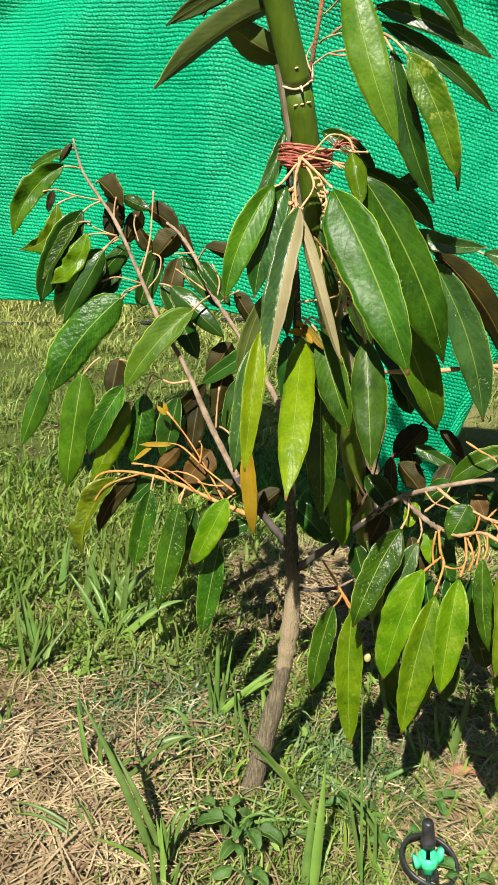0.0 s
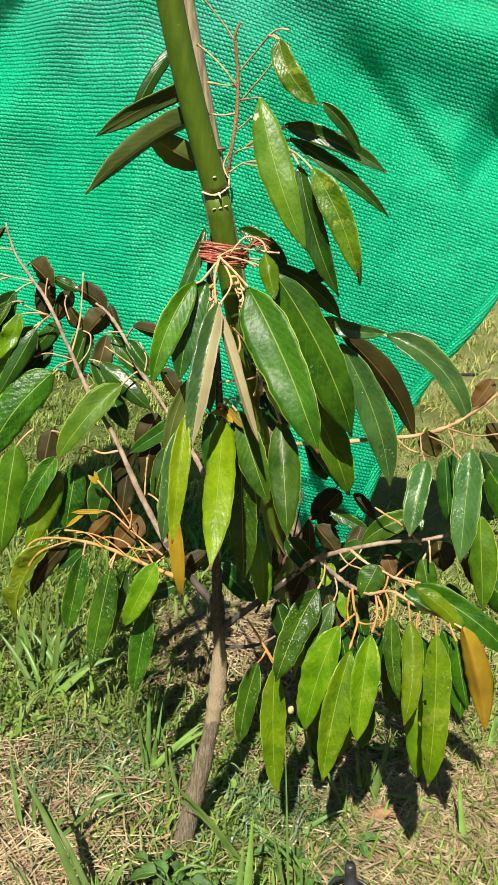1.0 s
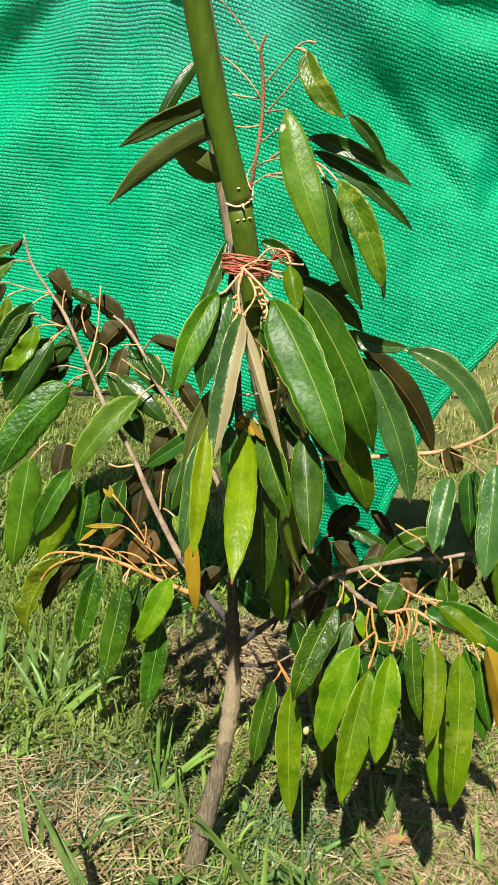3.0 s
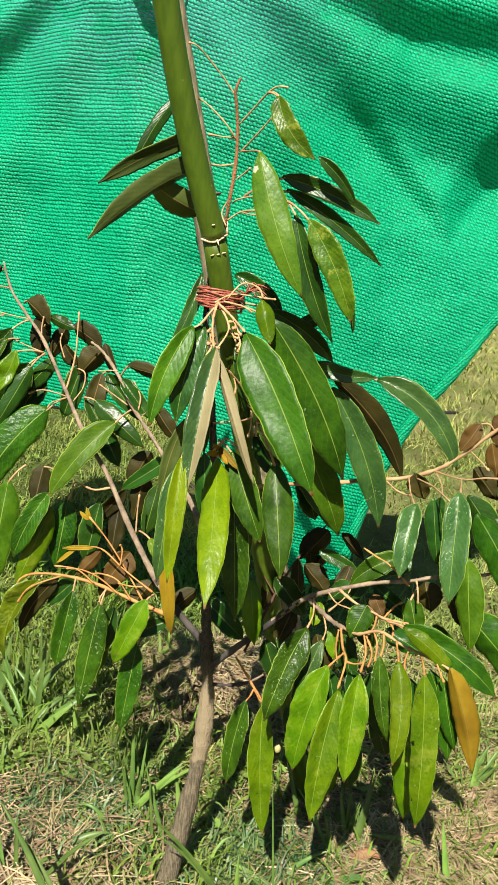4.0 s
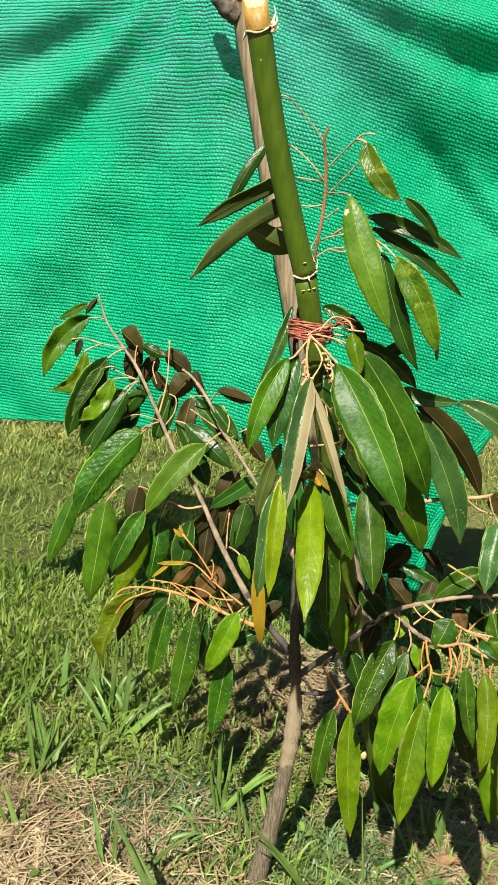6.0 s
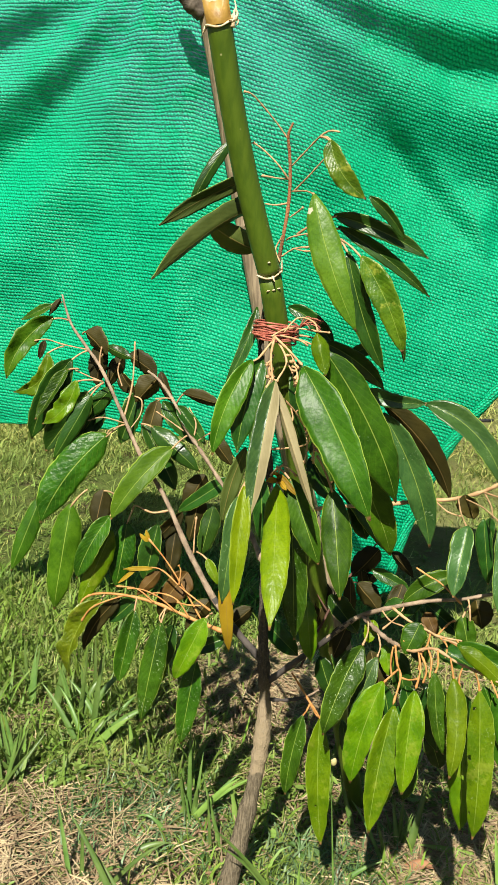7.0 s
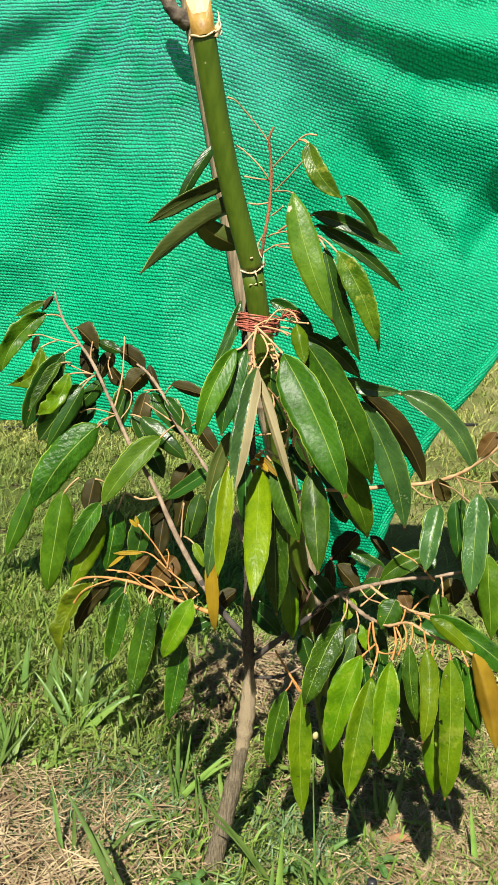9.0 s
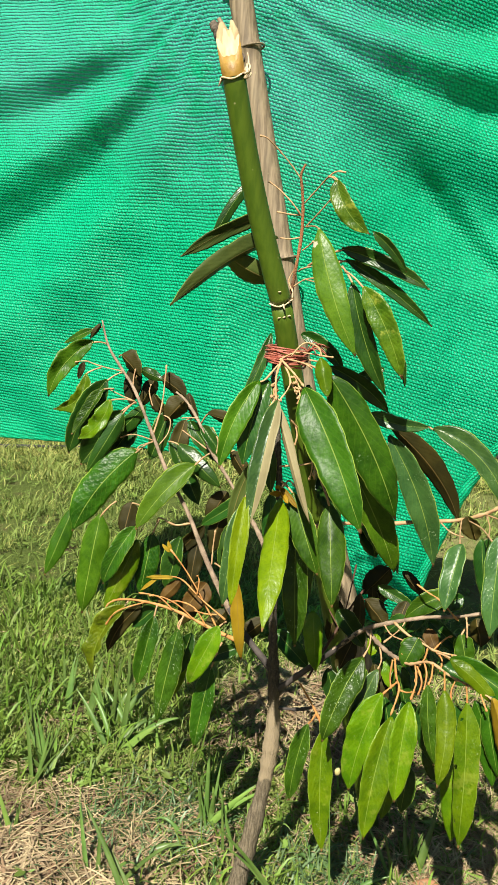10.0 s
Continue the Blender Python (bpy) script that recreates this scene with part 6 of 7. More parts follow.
leaf(branch_d, "g", (0.237, 0.698, 0.406), (0.245, 0.689, 0.373), 0.027, (-0.06, -0.97, 0.23), (0, -0.002, 0), (0.245, 0.708, 0.413), 0.25, 0.80)
leaf(branch_d, "Y", (0.151, 0.723, 0.385), (0.146, 0.714, 0.363), 0.017, (0.03, -0.93, 0.36), (0, -0.001, 0), None, 0.25, 0.80)
leaf(branch_d, "y", (0.164, 0.714, 0.362), (0.171, 0.706, 0.331), 0.017, (-0.05, -0.97, 0.25), (0, -0.002, 0), None, 0.25, 0.80)
leaf(branch_d, "d", (0.189, 0.714, 0.375), (0.208, 0.706, 0.349), 0.024, (-0.12, -0.97, 0.22), (0, -0.002, 0), None, 0.25, 0.80)
leaf(branch_d, "d", (0.216, 0.698, 0.372), (0.252, 0.689, 0.354), 0.027, (0.03, -0.88, 0.47), (0, -0.002, 0.001), None, 0.25, 0.80)
leaf(branch_d, "d", (0.117, 0.756, 0.339), (0.132, 0.747, 0.304), 0.025, (0.09, -0.96, 0.27), (0, -0.002, 0), None, 0.25, 0.80)
leaf(branch_d, "d", (0.106, 0.764, 0.393), (0.14, 0.756, 0.354), 0.028, (0.1, -0.95, 0.29), (0, -0.003, 0.001), None, 0.25, 0.80)
leaf(branch_d, "b", (0.127, 0.756, 0.362), (0.112, 0.747, 0.325), 0.026, (-0.01, 0.98, -0.21), (0, -0.002, 0.001), None, 0.25, 0.80)
leaf(branch_d, "b", (0.137, 0.781, 0.403), (0.164, 0.772, 0.375), 0.030, (0.38, 0.92, 0.1), (0, -0.002, 0.001), None, 0.25, 0.80)
leaf(branch_d, "b", (0.182, 0.747, 0.418), (0.17, 0.739, 0.382), 0.024, (0.09, 0.96, -0.25), (0, -0.002, 0.001), None, 0.25, 0.80)
leaf(branch_d, "d", (0.176, 0.714, 0.356), (0.189, 0.706, 0.31), 0.027, (0.07, -0.98, 0.2), (0, -0.002, 0), None, 0.25, 0.80)
leaf(branch_d, "b", (0.151, 0.723, 0.35), (0.166, 0.714, 0.304), 0.025, (0.19, 0.98, -0.11), (0, -0.002, 0), None, 0.25, 0.80)
leaf(branch_d, "d", (0.186, 0.698, 0.326), (0.199, 0.689, 0.281), 0.026, (-0.12, -0.98, 0.15), (0, -0.002, 0), None, 0.25, 0.80)
leaf(branch_d, "d", (0.218, 0.681, 0.337), (0.229, 0.673, 0.287), 0.026, (-0.27, -0.96, 0.1), (0, -0.003, 0), None, 0.25, 0.80)
leaf(branch_d, "d", (0.26, 0.681, 0.389), (0.278, 0.673, 0.346), 0.026, (-0.11, -0.98, 0.14), (0, -0.002, 0), None, 0.25, 0.80)
leaf(branch_d, "b", (0.275, 0.698, 0.414), (0.294, 0.689, 0.382), 0.026, (0.39, 0.92, 0), (0, -0.002, 0), None, 0.25, 0.80)
leaf(branch_d, "d", (0.131, 0.739, 0.341), (0.145, 0.731, 0.3), 0.025, (0.15, -0.96, 0.24), (0, -0.002, 0), None, 0.25, 0.80)
leaf(branch_d, "d", (0.2, 0.739, 0.416), (0.184, 0.731, 0.387), 0.022, (-0.16, -0.93, 0.34), (0, -0.002, 0.001), None, 0.25, 0.80)
leaf(branch_d, "d", (0.1, 0.764, 0.32), (0.116, 0.756, 0.278), 0.026, (0.17, -0.95, 0.25), (0, -0.002, 0), None, 0.25, 0.80)
leaf(branch_h, "p", (0.219, 0.64, 0.519), (0.205, 0.61, 0.46), 0.025, (-0.28, -0.83, 0.48), (-0.001, -0.003, 0.002), None, 0.30, 0.80)
leaf(branch_h, "p", (0.251, 0.623, 0.537), (0.246, 0.594, 0.445), 0.030, (-0.38, -0.88, 0.3), (-0.001, -0.004, 0.001), None, 0.25, 0.80)
leaf(branch_h, "g", (0.278, 0.656, 0.51), (0.325, 0.648, 0.427), 0.033, (-0.02, -1, 0.09), (0.003, -0.004, 0.002), None, 0.25, 0.80)
leaf(branch_h, "d", (0.245, 0.689, 0.513), (0.255, 0.681, 0.448), 0.019, (-0.11, -0.99, 0.11), (-0.001, -0.003, 0), None, 0.25, 0.80)
leaf(branch_h, "f", (0.272, 0.644, 0.471), (0.282, 0.632, 0.386), 0.030, (-0.36, -0.93, 0.09), (-0.001, -0.004, 0), None, 0.25, 0.80)
leaf(branch_h, "d", (0.277, 0.689, 0.518), (0.32, 0.681, 0.45), 0.029, (-0.18, -0.98, 0.01), (0.002, -0.004, 0.002), None, 0.25, 0.80)
leaf(branch_h, "Y", (0.303, 0.673, 0.579), (0.316, 0.665, 0.518), 0.019, (-0.39, -0.92, 0.04), (-0.001, -0.003, 0), None, 0.25, 0.80)
leaf(branch_h, "r", (0.289, 0.723, 0.581), (0.273, 0.723, 0.553), 0.020, (0.21, 0.97, -0.12), (0, -0.002, 0), None, 0.25, 0.80)
leaf(branch_h, "r", (0.31, 0.714, 0.596), (0.305, 0.714, 0.563), 0.023, (0.15, 0.99, -0.02), (-0.001, -0.002, 0), None, 0.25, 0.80)
leaf(branch_h, "r", (0.3, 0.714, 0.565), (0.311, 0.714, 0.526), 0.021, (0.13, 0.99, 0.04), (0, -0.002, 0), None, 0.25, 0.80)
leaf(branch_h, "b", (0.236, 0.739, 0.524), (0.248, 0.739, 0.498), 0.027, (0.43, 0.88, 0.19), (0, -0.001, 0), None, 0.25, 0.80)
leaf(branch_h, "b", (0.284, 0.706, 0.541), (0.308, 0.698, 0.513), 0.026, (0.48, 0.87, 0.15), (0, -0.002, 0), None, 0.25, 0.80)
leaf(branch_h, "p", (0.298, 0.665, 0.504), (0.325, 0.656, 0.477), 0.024, (-0.12, -0.98, 0.18), (0, -0.002, 0), None, 0.25, 0.80)
leaf(branch_h, "d", (0.305, 0.681, 0.538), (0.322, 0.681, 0.494), 0.022, (-0.16, -0.99, -0.06), (0, -0.002, 0), None, 0.25, 0.80)
leaf(branch_h, "d", (0.254, 0.698, 0.512), (0.252, 0.698, 0.483), 0.015, (-0.22, -0.98, 0.02), (0, -0.001, 0), None, 0.25, 0.80)
leaf(branch_j, "b", (0.18, 0.83, 0.426), (0.208, 0.83, 0.396), 0.017, (0.25, 0.94, 0.22), (0, -0.002, 0), None, 0.25, 0.80)
leaf(branch_j, "b", (0.165, 0.83, 0.428), (0.135, 0.83, 0.391), 0.035, (-0.03, 1, 0.03), (0, -0.002, 0), None, 0.25, 0.80)
leaf(branch_j, "b", (0.159, 0.83, 0.397), (0.152, 0.83, 0.379), 0.024, (-0.18, 0.98, 0.07), (0, -0.001, 0), None, 0.25, 0.80)
leaf(branch_j, "b", (0.131, 0.805, 0.401), (0.135, 0.797, 0.353), 0.017, (-0.11, 0.98, -0.18), (0, -0.002, 0), None, 0.25, 0.80)
leaf(branch_j, "b", (0.094, 0.822, 0.384), (0.1, 0.822, 0.343), 0.023, (0.26, 0.96, 0.04), (0, -0.002, 0), None, 0.25, 0.80)


# ---- small things by the sapling ----
def build_tie():
    mat = plain("red_plastic_string", (0.20, 0.032, 0.020), (0.44, 0.15, 0.10), 260.0, 0.5, 0.4, 0.5, 0.001)
    tie = thing("tie_string", (0.02, 0.66, 0.682), "faded red plastic string wound round stake and stem", "string")
    c0 = np.array((0.030, 0.705, 0.684))
    rng = np.random.default_rng(9)
    inv = Matrix.Translation(-Vector(tie.location))
    for k in range(18):
        g = np.linspace(0, 2 * math.pi, 33)
        wob = rng.uniform(-0.002, 0.002, 3)
        ring = [c0 + np.array((0.0205 * math.cos(q), 0.027 * math.sin(q), (0.002 + 0.0012 * (k % 4)) * math.sin(q + k * 1.7))) + np.array((wob[0], wob[1], (k - 10) * 0.00065 + wob[2])) for q in g]
        v, f = tube(ring, np.full(33, 0.0010), 6)
        mesh_object("loop", v, f, [mat], tie).matrix_parent_inverse = inv
    for k in range(14):
        p = c0 + np.array((0.022, -0.018, 0.004))
        q = p + np.array((rng.uniform(0.010, 0.024), rng.uniform(-0.012, 0.004), rng.uniform(-0.004, 0.012)))
        v, f = tube(np.linspace(p, q, 6) + np.outer(np.sin(np.linspace(0, 3.1, 6)), (0, 0, 0.006)), np.linspace(0.0008, 0.0004, 6), 5)
        mesh_object("loose_end", v, f, [mat], tie, "frayed pinkish string end").matrix_parent_inverse = inv


build_tie()


def build_sprinkler():
    black = plain("black_plastic", (0.010, 0.010, 0.011), (0.030, 0.030, 0.032), 90.0, 0.38, 0.5, 0.2, 0.0005)
    green = plain("green_plastic", (0.03, 0.52, 0.22), (0.08, 0.66, 0.32), 90.0, 0.35, 0.5, 0.15, 0.0005)
    sp = thing("micro_sprinkler", (0.201, 0.660, -0.010), "small black plastic ring sprinkler with a green nozzle", "sprinkler")
    sp.rotation_euler = (radians(-6), radians(-4), radians(24))

    def lathe(profile, sides=20):
        verts, faces = [], []
        for r, z in profile:
            for k in range(sides):
                g = 2 * math.pi * k / sides
                verts.append((r * math.cos(g), r * math.sin(g), z))
        for i in range(len(profile) - 1):
            for k in range(sides):
                faces.append((i * sides + k, i * sides + (k + 1) % sides, (i + 1) * sides + (k + 1) % sides, (i + 1) * sides + k))
        faces.append(tuple(range(sides))[::-1])
        faces.append(tuple((len(profile) - 1) * sides + k for k in range(sides)))
        return verts, faces

    v, f = lathe(((0.0045, -0.03), (0.005, 0.0), (0.0075, 0.001), (0.0085, 0.018), (0.0105, 0.020), (0.0105, 0.030), (0.0095, 0.031), (0.0085, 0.031)))
    mesh_object("riser", v, f, [black], sp, "black riser tube with a collar")
    v, f = lathe(((0.0065, 0.030), (0.0068, 0.038), (0.0095, 0.040), (0.0100, 0.050), (0.0088, 0.0505), (0.0070, 0.0505), (0.0060, 0.044)))
    o = len(v)
    for sx in (-1, 1):
        for x, z, t in ((0.009, 0.040, 0.004), (0.0155, 0.041, 0.0035), (0.0160, 0.054, 0.003), (0.0130, 0.053, 0.0035), (0.0095, 0.048, 0.004)):
            v += [(sx * x, -t, z), (sx * x, t, z)]
        b = o + (0 if sx < 0 else 10)
        f += [tuple(b + i for i in (0, 2, 4, 6, 8)), tuple(b + i for i in (9, 7, 5, 3, 1))]
        f += [(b + i, b + i + 1, b + (i + 3) % 10, b + (i + 2) % 10) for i in (0, 2, 4, 6, 8)]
    mesh_object("nozzle", v, f, [green], sp, "bright green nozzle with two lugs")
    v, f = lathe(((0.0022, 0.044), (0.0022, 0.060), (0.0062, 0.060), (0.0075, 0.064), (0.0075, 0.068), (0.0066, 0.069), (0.0062, 0.078), (0.0058, 0.086), (0.0050, 0.0885)), 12)
    mesh_object("cap", v, f, [black], sp, "black ribbed cap")
    # the ring stands tilted round the nozzle, its back raised to the foot of the cap
    turn = radians(-24)
    spin = np.array(((math.cos(turn), -math.sin(turn), 0), (math.sin(turn), math.cos(turn), 0), (0, 0, 1)))
    a, b = spin @ np.array((0.955, 0.0, -0.30)), spin @ np.array((0.07, 0.955, 0.30))
    up = np.cross(a, b)
    verts, faces, k = [], [], 56
    for i in range(k):
        q = 2 * math.pi * i / k
        out = a * math.cos(q) + b * math.sin(q)
        for r, h in ((0.0300, -0.0026), (0.0318, -0.0033), (0.0338, -0.0026), (0.0338, 0.0026), (0.0318, 0.0033), (0.0300, 0.0026)):
            verts.append(np.array((0.001, 0, 0.043)) + out * r * (0.84 + 0.04 * math.cos(2 * q)) + up * h * 1.25)
    for i in range(k):
        for m in range(6):
            faces.append((6 * i + m, 6 * i + (m + 1) % 6, 6 * ((i + 1) % k) + (m + 1) % 6, 6 * ((i + 1) % k) + m))
    mesh_object("ring", verts, faces, [black], sp, "black plastic ring tilted round the nozzle")
    for end, r in ((b * 0.0252 + np.array((0, 0, 0.043)), 0.0028), (-b * 0.0252 + np.array((0, 0, 0.043)), 0.0028)):
        foot = np.array((0, 0, 0.064 if end[2] > 0.043 else 0.026))
        v, f = tube(spline([foot, foot * 0.4 + end * 0.6 + (0, 0, 0.003), end], 5), np.full(len(spline([foot, foot, end], 5)), r), 8)
        mesh_object("bridge_arm", v, f, [black], sp, "short black arm joining ring and cap")


build_sprinkler()


# ---- weeds and litter ----
blade_mat = plain("broad_blade_green", (0.062, 0.130, 0.022), (0.130, 0.215, 0.046), 40.0, 0.42, 0.5, 0.3, 0.001, (1, 1, 1), random_value=0.22, thin=0.2)
pale_blade_mat = plain("pale_blade_green", (0.136, 0.248, 0.04), (0.208, 0.32, 0.064), 40.0, 0.5, 0.4, 0.3, 0.001, (1, 1, 1), random_value=0.15, thin=0.25)
weed_mat = leaf_material("weed_leaf_green", (0.030, 0.085, 0.016), (0.078, 0.165, 0.040), 0.50, through_amount=0.22, vein=1.2, relief=1.6, spec=0.22)
weed_under = plain("weed_underside_green", (0.060, 0.130, 0.036), (0.110, 0.190, 0.060), 60.0, 0.7, 0.2, 0.4, 0.001, random_value=0.2, thin=0.2)


def grass_blade(parent, root, tip, width, arch, material):
    """One broad blade, keeled along its middle."""
    root, tip = np.array(root), np.array(tip)
    s = np.linspace(0, 1, 11)
    line = root + np.outer(s, tip - root) + np.outer(4 * s * (1 - s), (0, 0, arch))
    tang = np.gradient(line, axis=0)
    tang /= np.linalg.norm(tang, axis=1)[:, None]
    verts, faces = [], []
    w = 0.34 * width * np.minimum(1, 0.6 + 1.6 * s) * (1 - s ** 2.4) + 0.0002
    rng = np.random.default_rng(int(abs(tip[0] * 7919 + tip[1] * 104729) * 100) % 99991)
    lean = rng.uniform(-0.8, 0.8)
    for i in range(11):
        side = np.cross(tang[i], (math.sin(lean) * 0.4, -0.75, 0.6))
        side /= np.linalg.norm(side)
        n = np.cross(side, tang[i])
        for u, h in ((-1, 0.28), (0, -0.1), (1, 0.28)):
            verts.append(line[i] + side * u * w[i] + n * h * w[i])
        for u, h in ((1, 0.28), (0, -0.1), (-1, 0.28)):
            verts.append(line[i] + side * u * w[i] + n * (h * w[i] - 0.0004))
    for i in range(10):
        for k in range(6):
            a, b = i * 6 + k, i * 6 + (k + 1) % 6
            faces.append((a, b, b + 6, a + 6))
    return mesh_object("blade", verts, faces, [material], parent)


def tuft(root, blades, label="tuft of broad green grass blades rooted in dry clippings"):
    x, y = root
    z = ground_height(x, y)
    ob = thing("grass_tuft", (x, y, z), label, "grass", "grass tufts round the sapling")
    for dx, dy, dz, width, arch, pale in blades:
        grass_blade(ob, (random.uniform(-0.004, 0.004), random.uniform(-0.004, 0.004), -0.008), (dx, dy, dz), width * 0.85, arch, pale_blade_mat if pale else blade_mat)
        k = random.uniform(0.45, 0.85)
        grass_blade(ob, (random.uniform(-0.012, 0.012), random.uniform(-0.012, 0.012), -0.008), (dx * k + random.uniform(-0.03, 0.03), dy * k + random.uniform(-0.02, 0.03), abs(dz) * k + 0.01), width * 0.7, arch + 0.004, blade_mat)
    return ob


tuft((0.083, 0.632), [(0.005, 0.020, 0.138, 0.0182, 0.0, 1)])
tuft((-0.066, 0.639), [(-0.098, 0.050, 0.154, 0.0137, 0.015, 0), (-0.063, -0.030, 0.057, 0.0075, 0.01, 1), (0.038, 0.020, 0.061, 0.0090, 0.03, 0)])
tuft((-0.053, 0.884), [(-0.002, 0.030, 0.137, 0.0114, 0.0, 0), (0.071, 0.000, 0.082, 0.0154, 0.008, 1), (-0.013, 0.010, 0.075, 0.0071, 0.0, 0)])
tuft((-0.228, 1.041), [(0.099, 0.050, 0.057, 0.0204, 0.02, 0), (-0.080, 0.040, 0.092, 0.0152, 0.01, 0), (0.037, 0.020, 0.068, 0.0100, 0.0, 0)])
tuft((-0.145, 0.659), [(-0.093, 0.000, -0.019, 0.0107, 0.01, 0), (-0.024, 0.020, 0.036, 0.0059, 0.0, 0)])
tuft((-0.077, 0.847), [(-0.060, -0.010, -0.016, 0.0112, 0.014, 0), (0.046, 0.000, -0.004, 0.0070, 0.01, 0)])
tuft((-0.311, 0.965), [(-0.050, 0.030, 0.137, 0.0141, 0.0, 0), (0.009, 0.000, 0.086, 0.0108, 0.0, 0), (-0.030, 0.020, 0.092, 0.0126, 0.0, 0), (0.025, 0.000, 0.074, 0.0093, 0.0, 1), (-0.033, -0.020, 0.035, 0.0124, 0.015, 0)])
tuft((0.183, 0.738), [(-0.074, 0.000, 0.011, 0.0135, 0.008, 1)])
tuft((0.229, 0.873), [(0.004, 0.010, 0.071, 0.0124, 0.0, 0), (-0.017, 0.020, 0.045, 0.0098, 0.0, 0), (0.017, -0.000, 0.055, 0.0082, 0.005, 0), (-0.006, 0.020, 0.067, 0.0083, 0.0, 0)])
tuft((-0.055, 0.609), [(-0.008, 0.010, 0.080, 0.0107, 0.0, 1), (0.015, 0.000, 0.050, 0.0064, 0.0, 0)])
tuft((-0.010, 0.707), [(0.126, -0.010, 0.013, 0.0071, 0.02, 0)])
tuft((0.022, 0.874), [(0.091, -0.050, -0.064, 0.0082, 0.02, 0)])
tuft((-0.306, 0.826), [(-0.024, 0.000, 0.070, 0.0124, 0.0, 1), (0.011, 0.000, 0.050, 0.0097, 0.0, 0)])
tuft((0.414, 0.991), [(0.034, 0.020, 0.068, 0.0149, 0.01, 0), (0.050, 0.000, 0.059, 0.0114, 0.0, 0), (-0.014, 0.000, 0.045, 0.0082, 0.0, 0)])
tuft((-0.053, 0.908), [(-0.004, 0.020, 0.109, 0.0095, 0.0, 1), (0.087, 0.000, 0.068, 0.0140, 0.004, 1), (0.076, 0.000, -0.010, 0.0079, 0.01, 1), (-0.011, 0.000, 0.060, 0.0063, 0.0, 0)])
tuft((-0.253, 1.117), [(0.065, 0.040, 0.077, 0.0190, 0.02, 0), (0.006, 0.020, 0.132, 0.0130, 0.0, 0), (-0.045, 0.020, 0.097, 0.0112, 0.0, 0)])
tuft((-0.243, 1.175), [(-0.005, 0.020, 0.126, 0.0116, 0.0, 0), (0.013, 0.020, 0.096, 0.0097, 0.0, 0)])
tuft((-0.362, 1.195), [(-0.015, 0.020, 0.096, 0.0119, 0.0, 0), (0.010, 0.030, 0.083, 0.0120, 0.0, 0)])
tuft((-0.213, 1.106), [(0.047, 0.040, 0.044, 0.0133, 0.01, 0), (-0.068, 0.040, 0.064, 0.0152, 0.01, 0)])
tuft((-0.321, 0.940), [(-0.028, 0.030, 0.118, 0.0120, 0.0, 0), (0.024, 0.000, 0.095, 0.0100, 0.0, 0), (0.034, 0.020, 0.095, 0.0136, 0.0, 0)])
tuft((-0.173, 0.759), [(-0.028, 0.030, 0.087, 0.0116, 0.0, 0)])
tuft((0.095, 0.723), [(-0.106, -0.030, 0.144, 0.0100, 0.012, 0)])
tuft((0.079, 0.716), [(-0.091, 0.000, 0.004, 0.0085, 0.01, 1)])
tuft((-0.144, 0.655), [(-0.089, -0.010, -0.001, 0.0085, 0.016, 0)])
tuft((-0.139, 0.748), [(0.080, 0.010, 0.072, 0.0095, 0.012, 0)])
tuft((-0.053, 0.626), [(-0.018, 0.010, 0.066, 0.0110, 0.0, 1)])
tuft((0.134, 0.655), [(-0.024, 0.020, 0.098, 0.0080, 0.004, 0)])
tuft((0.168, 0.677), [(-0.078, 0.020, 0.080, 0.0070, 0.02, 0)])
tuft((-0.002, 0.837), [(-0.031, 0.020, 0.102, 0.0080, 0.0, 0)])
tuft((0.214, 0.825), [(-0.053, 0.030, 0.081, 0.0080, 0.01, 0)])
tuft((0.247, 0.882), [(0.018, 0.030, 0.080, 0.0090, 0.01, 0)])


def lone_blade(x, y, reach, width, arch, pale):
    """A single blade that stands by itself in the litter."""
    ob = thing("grass_shoot", (x, y, ground_height(x, y)), "single pale green grass blade standing in dry clippings" if pale else "single dark green grass blade standing in dry clippings", "grass", "single grass blades")
    grass_blade(ob, (0, 0, -0.008), reach, width, arch, pale_blade_mat if pale else blade_mat)


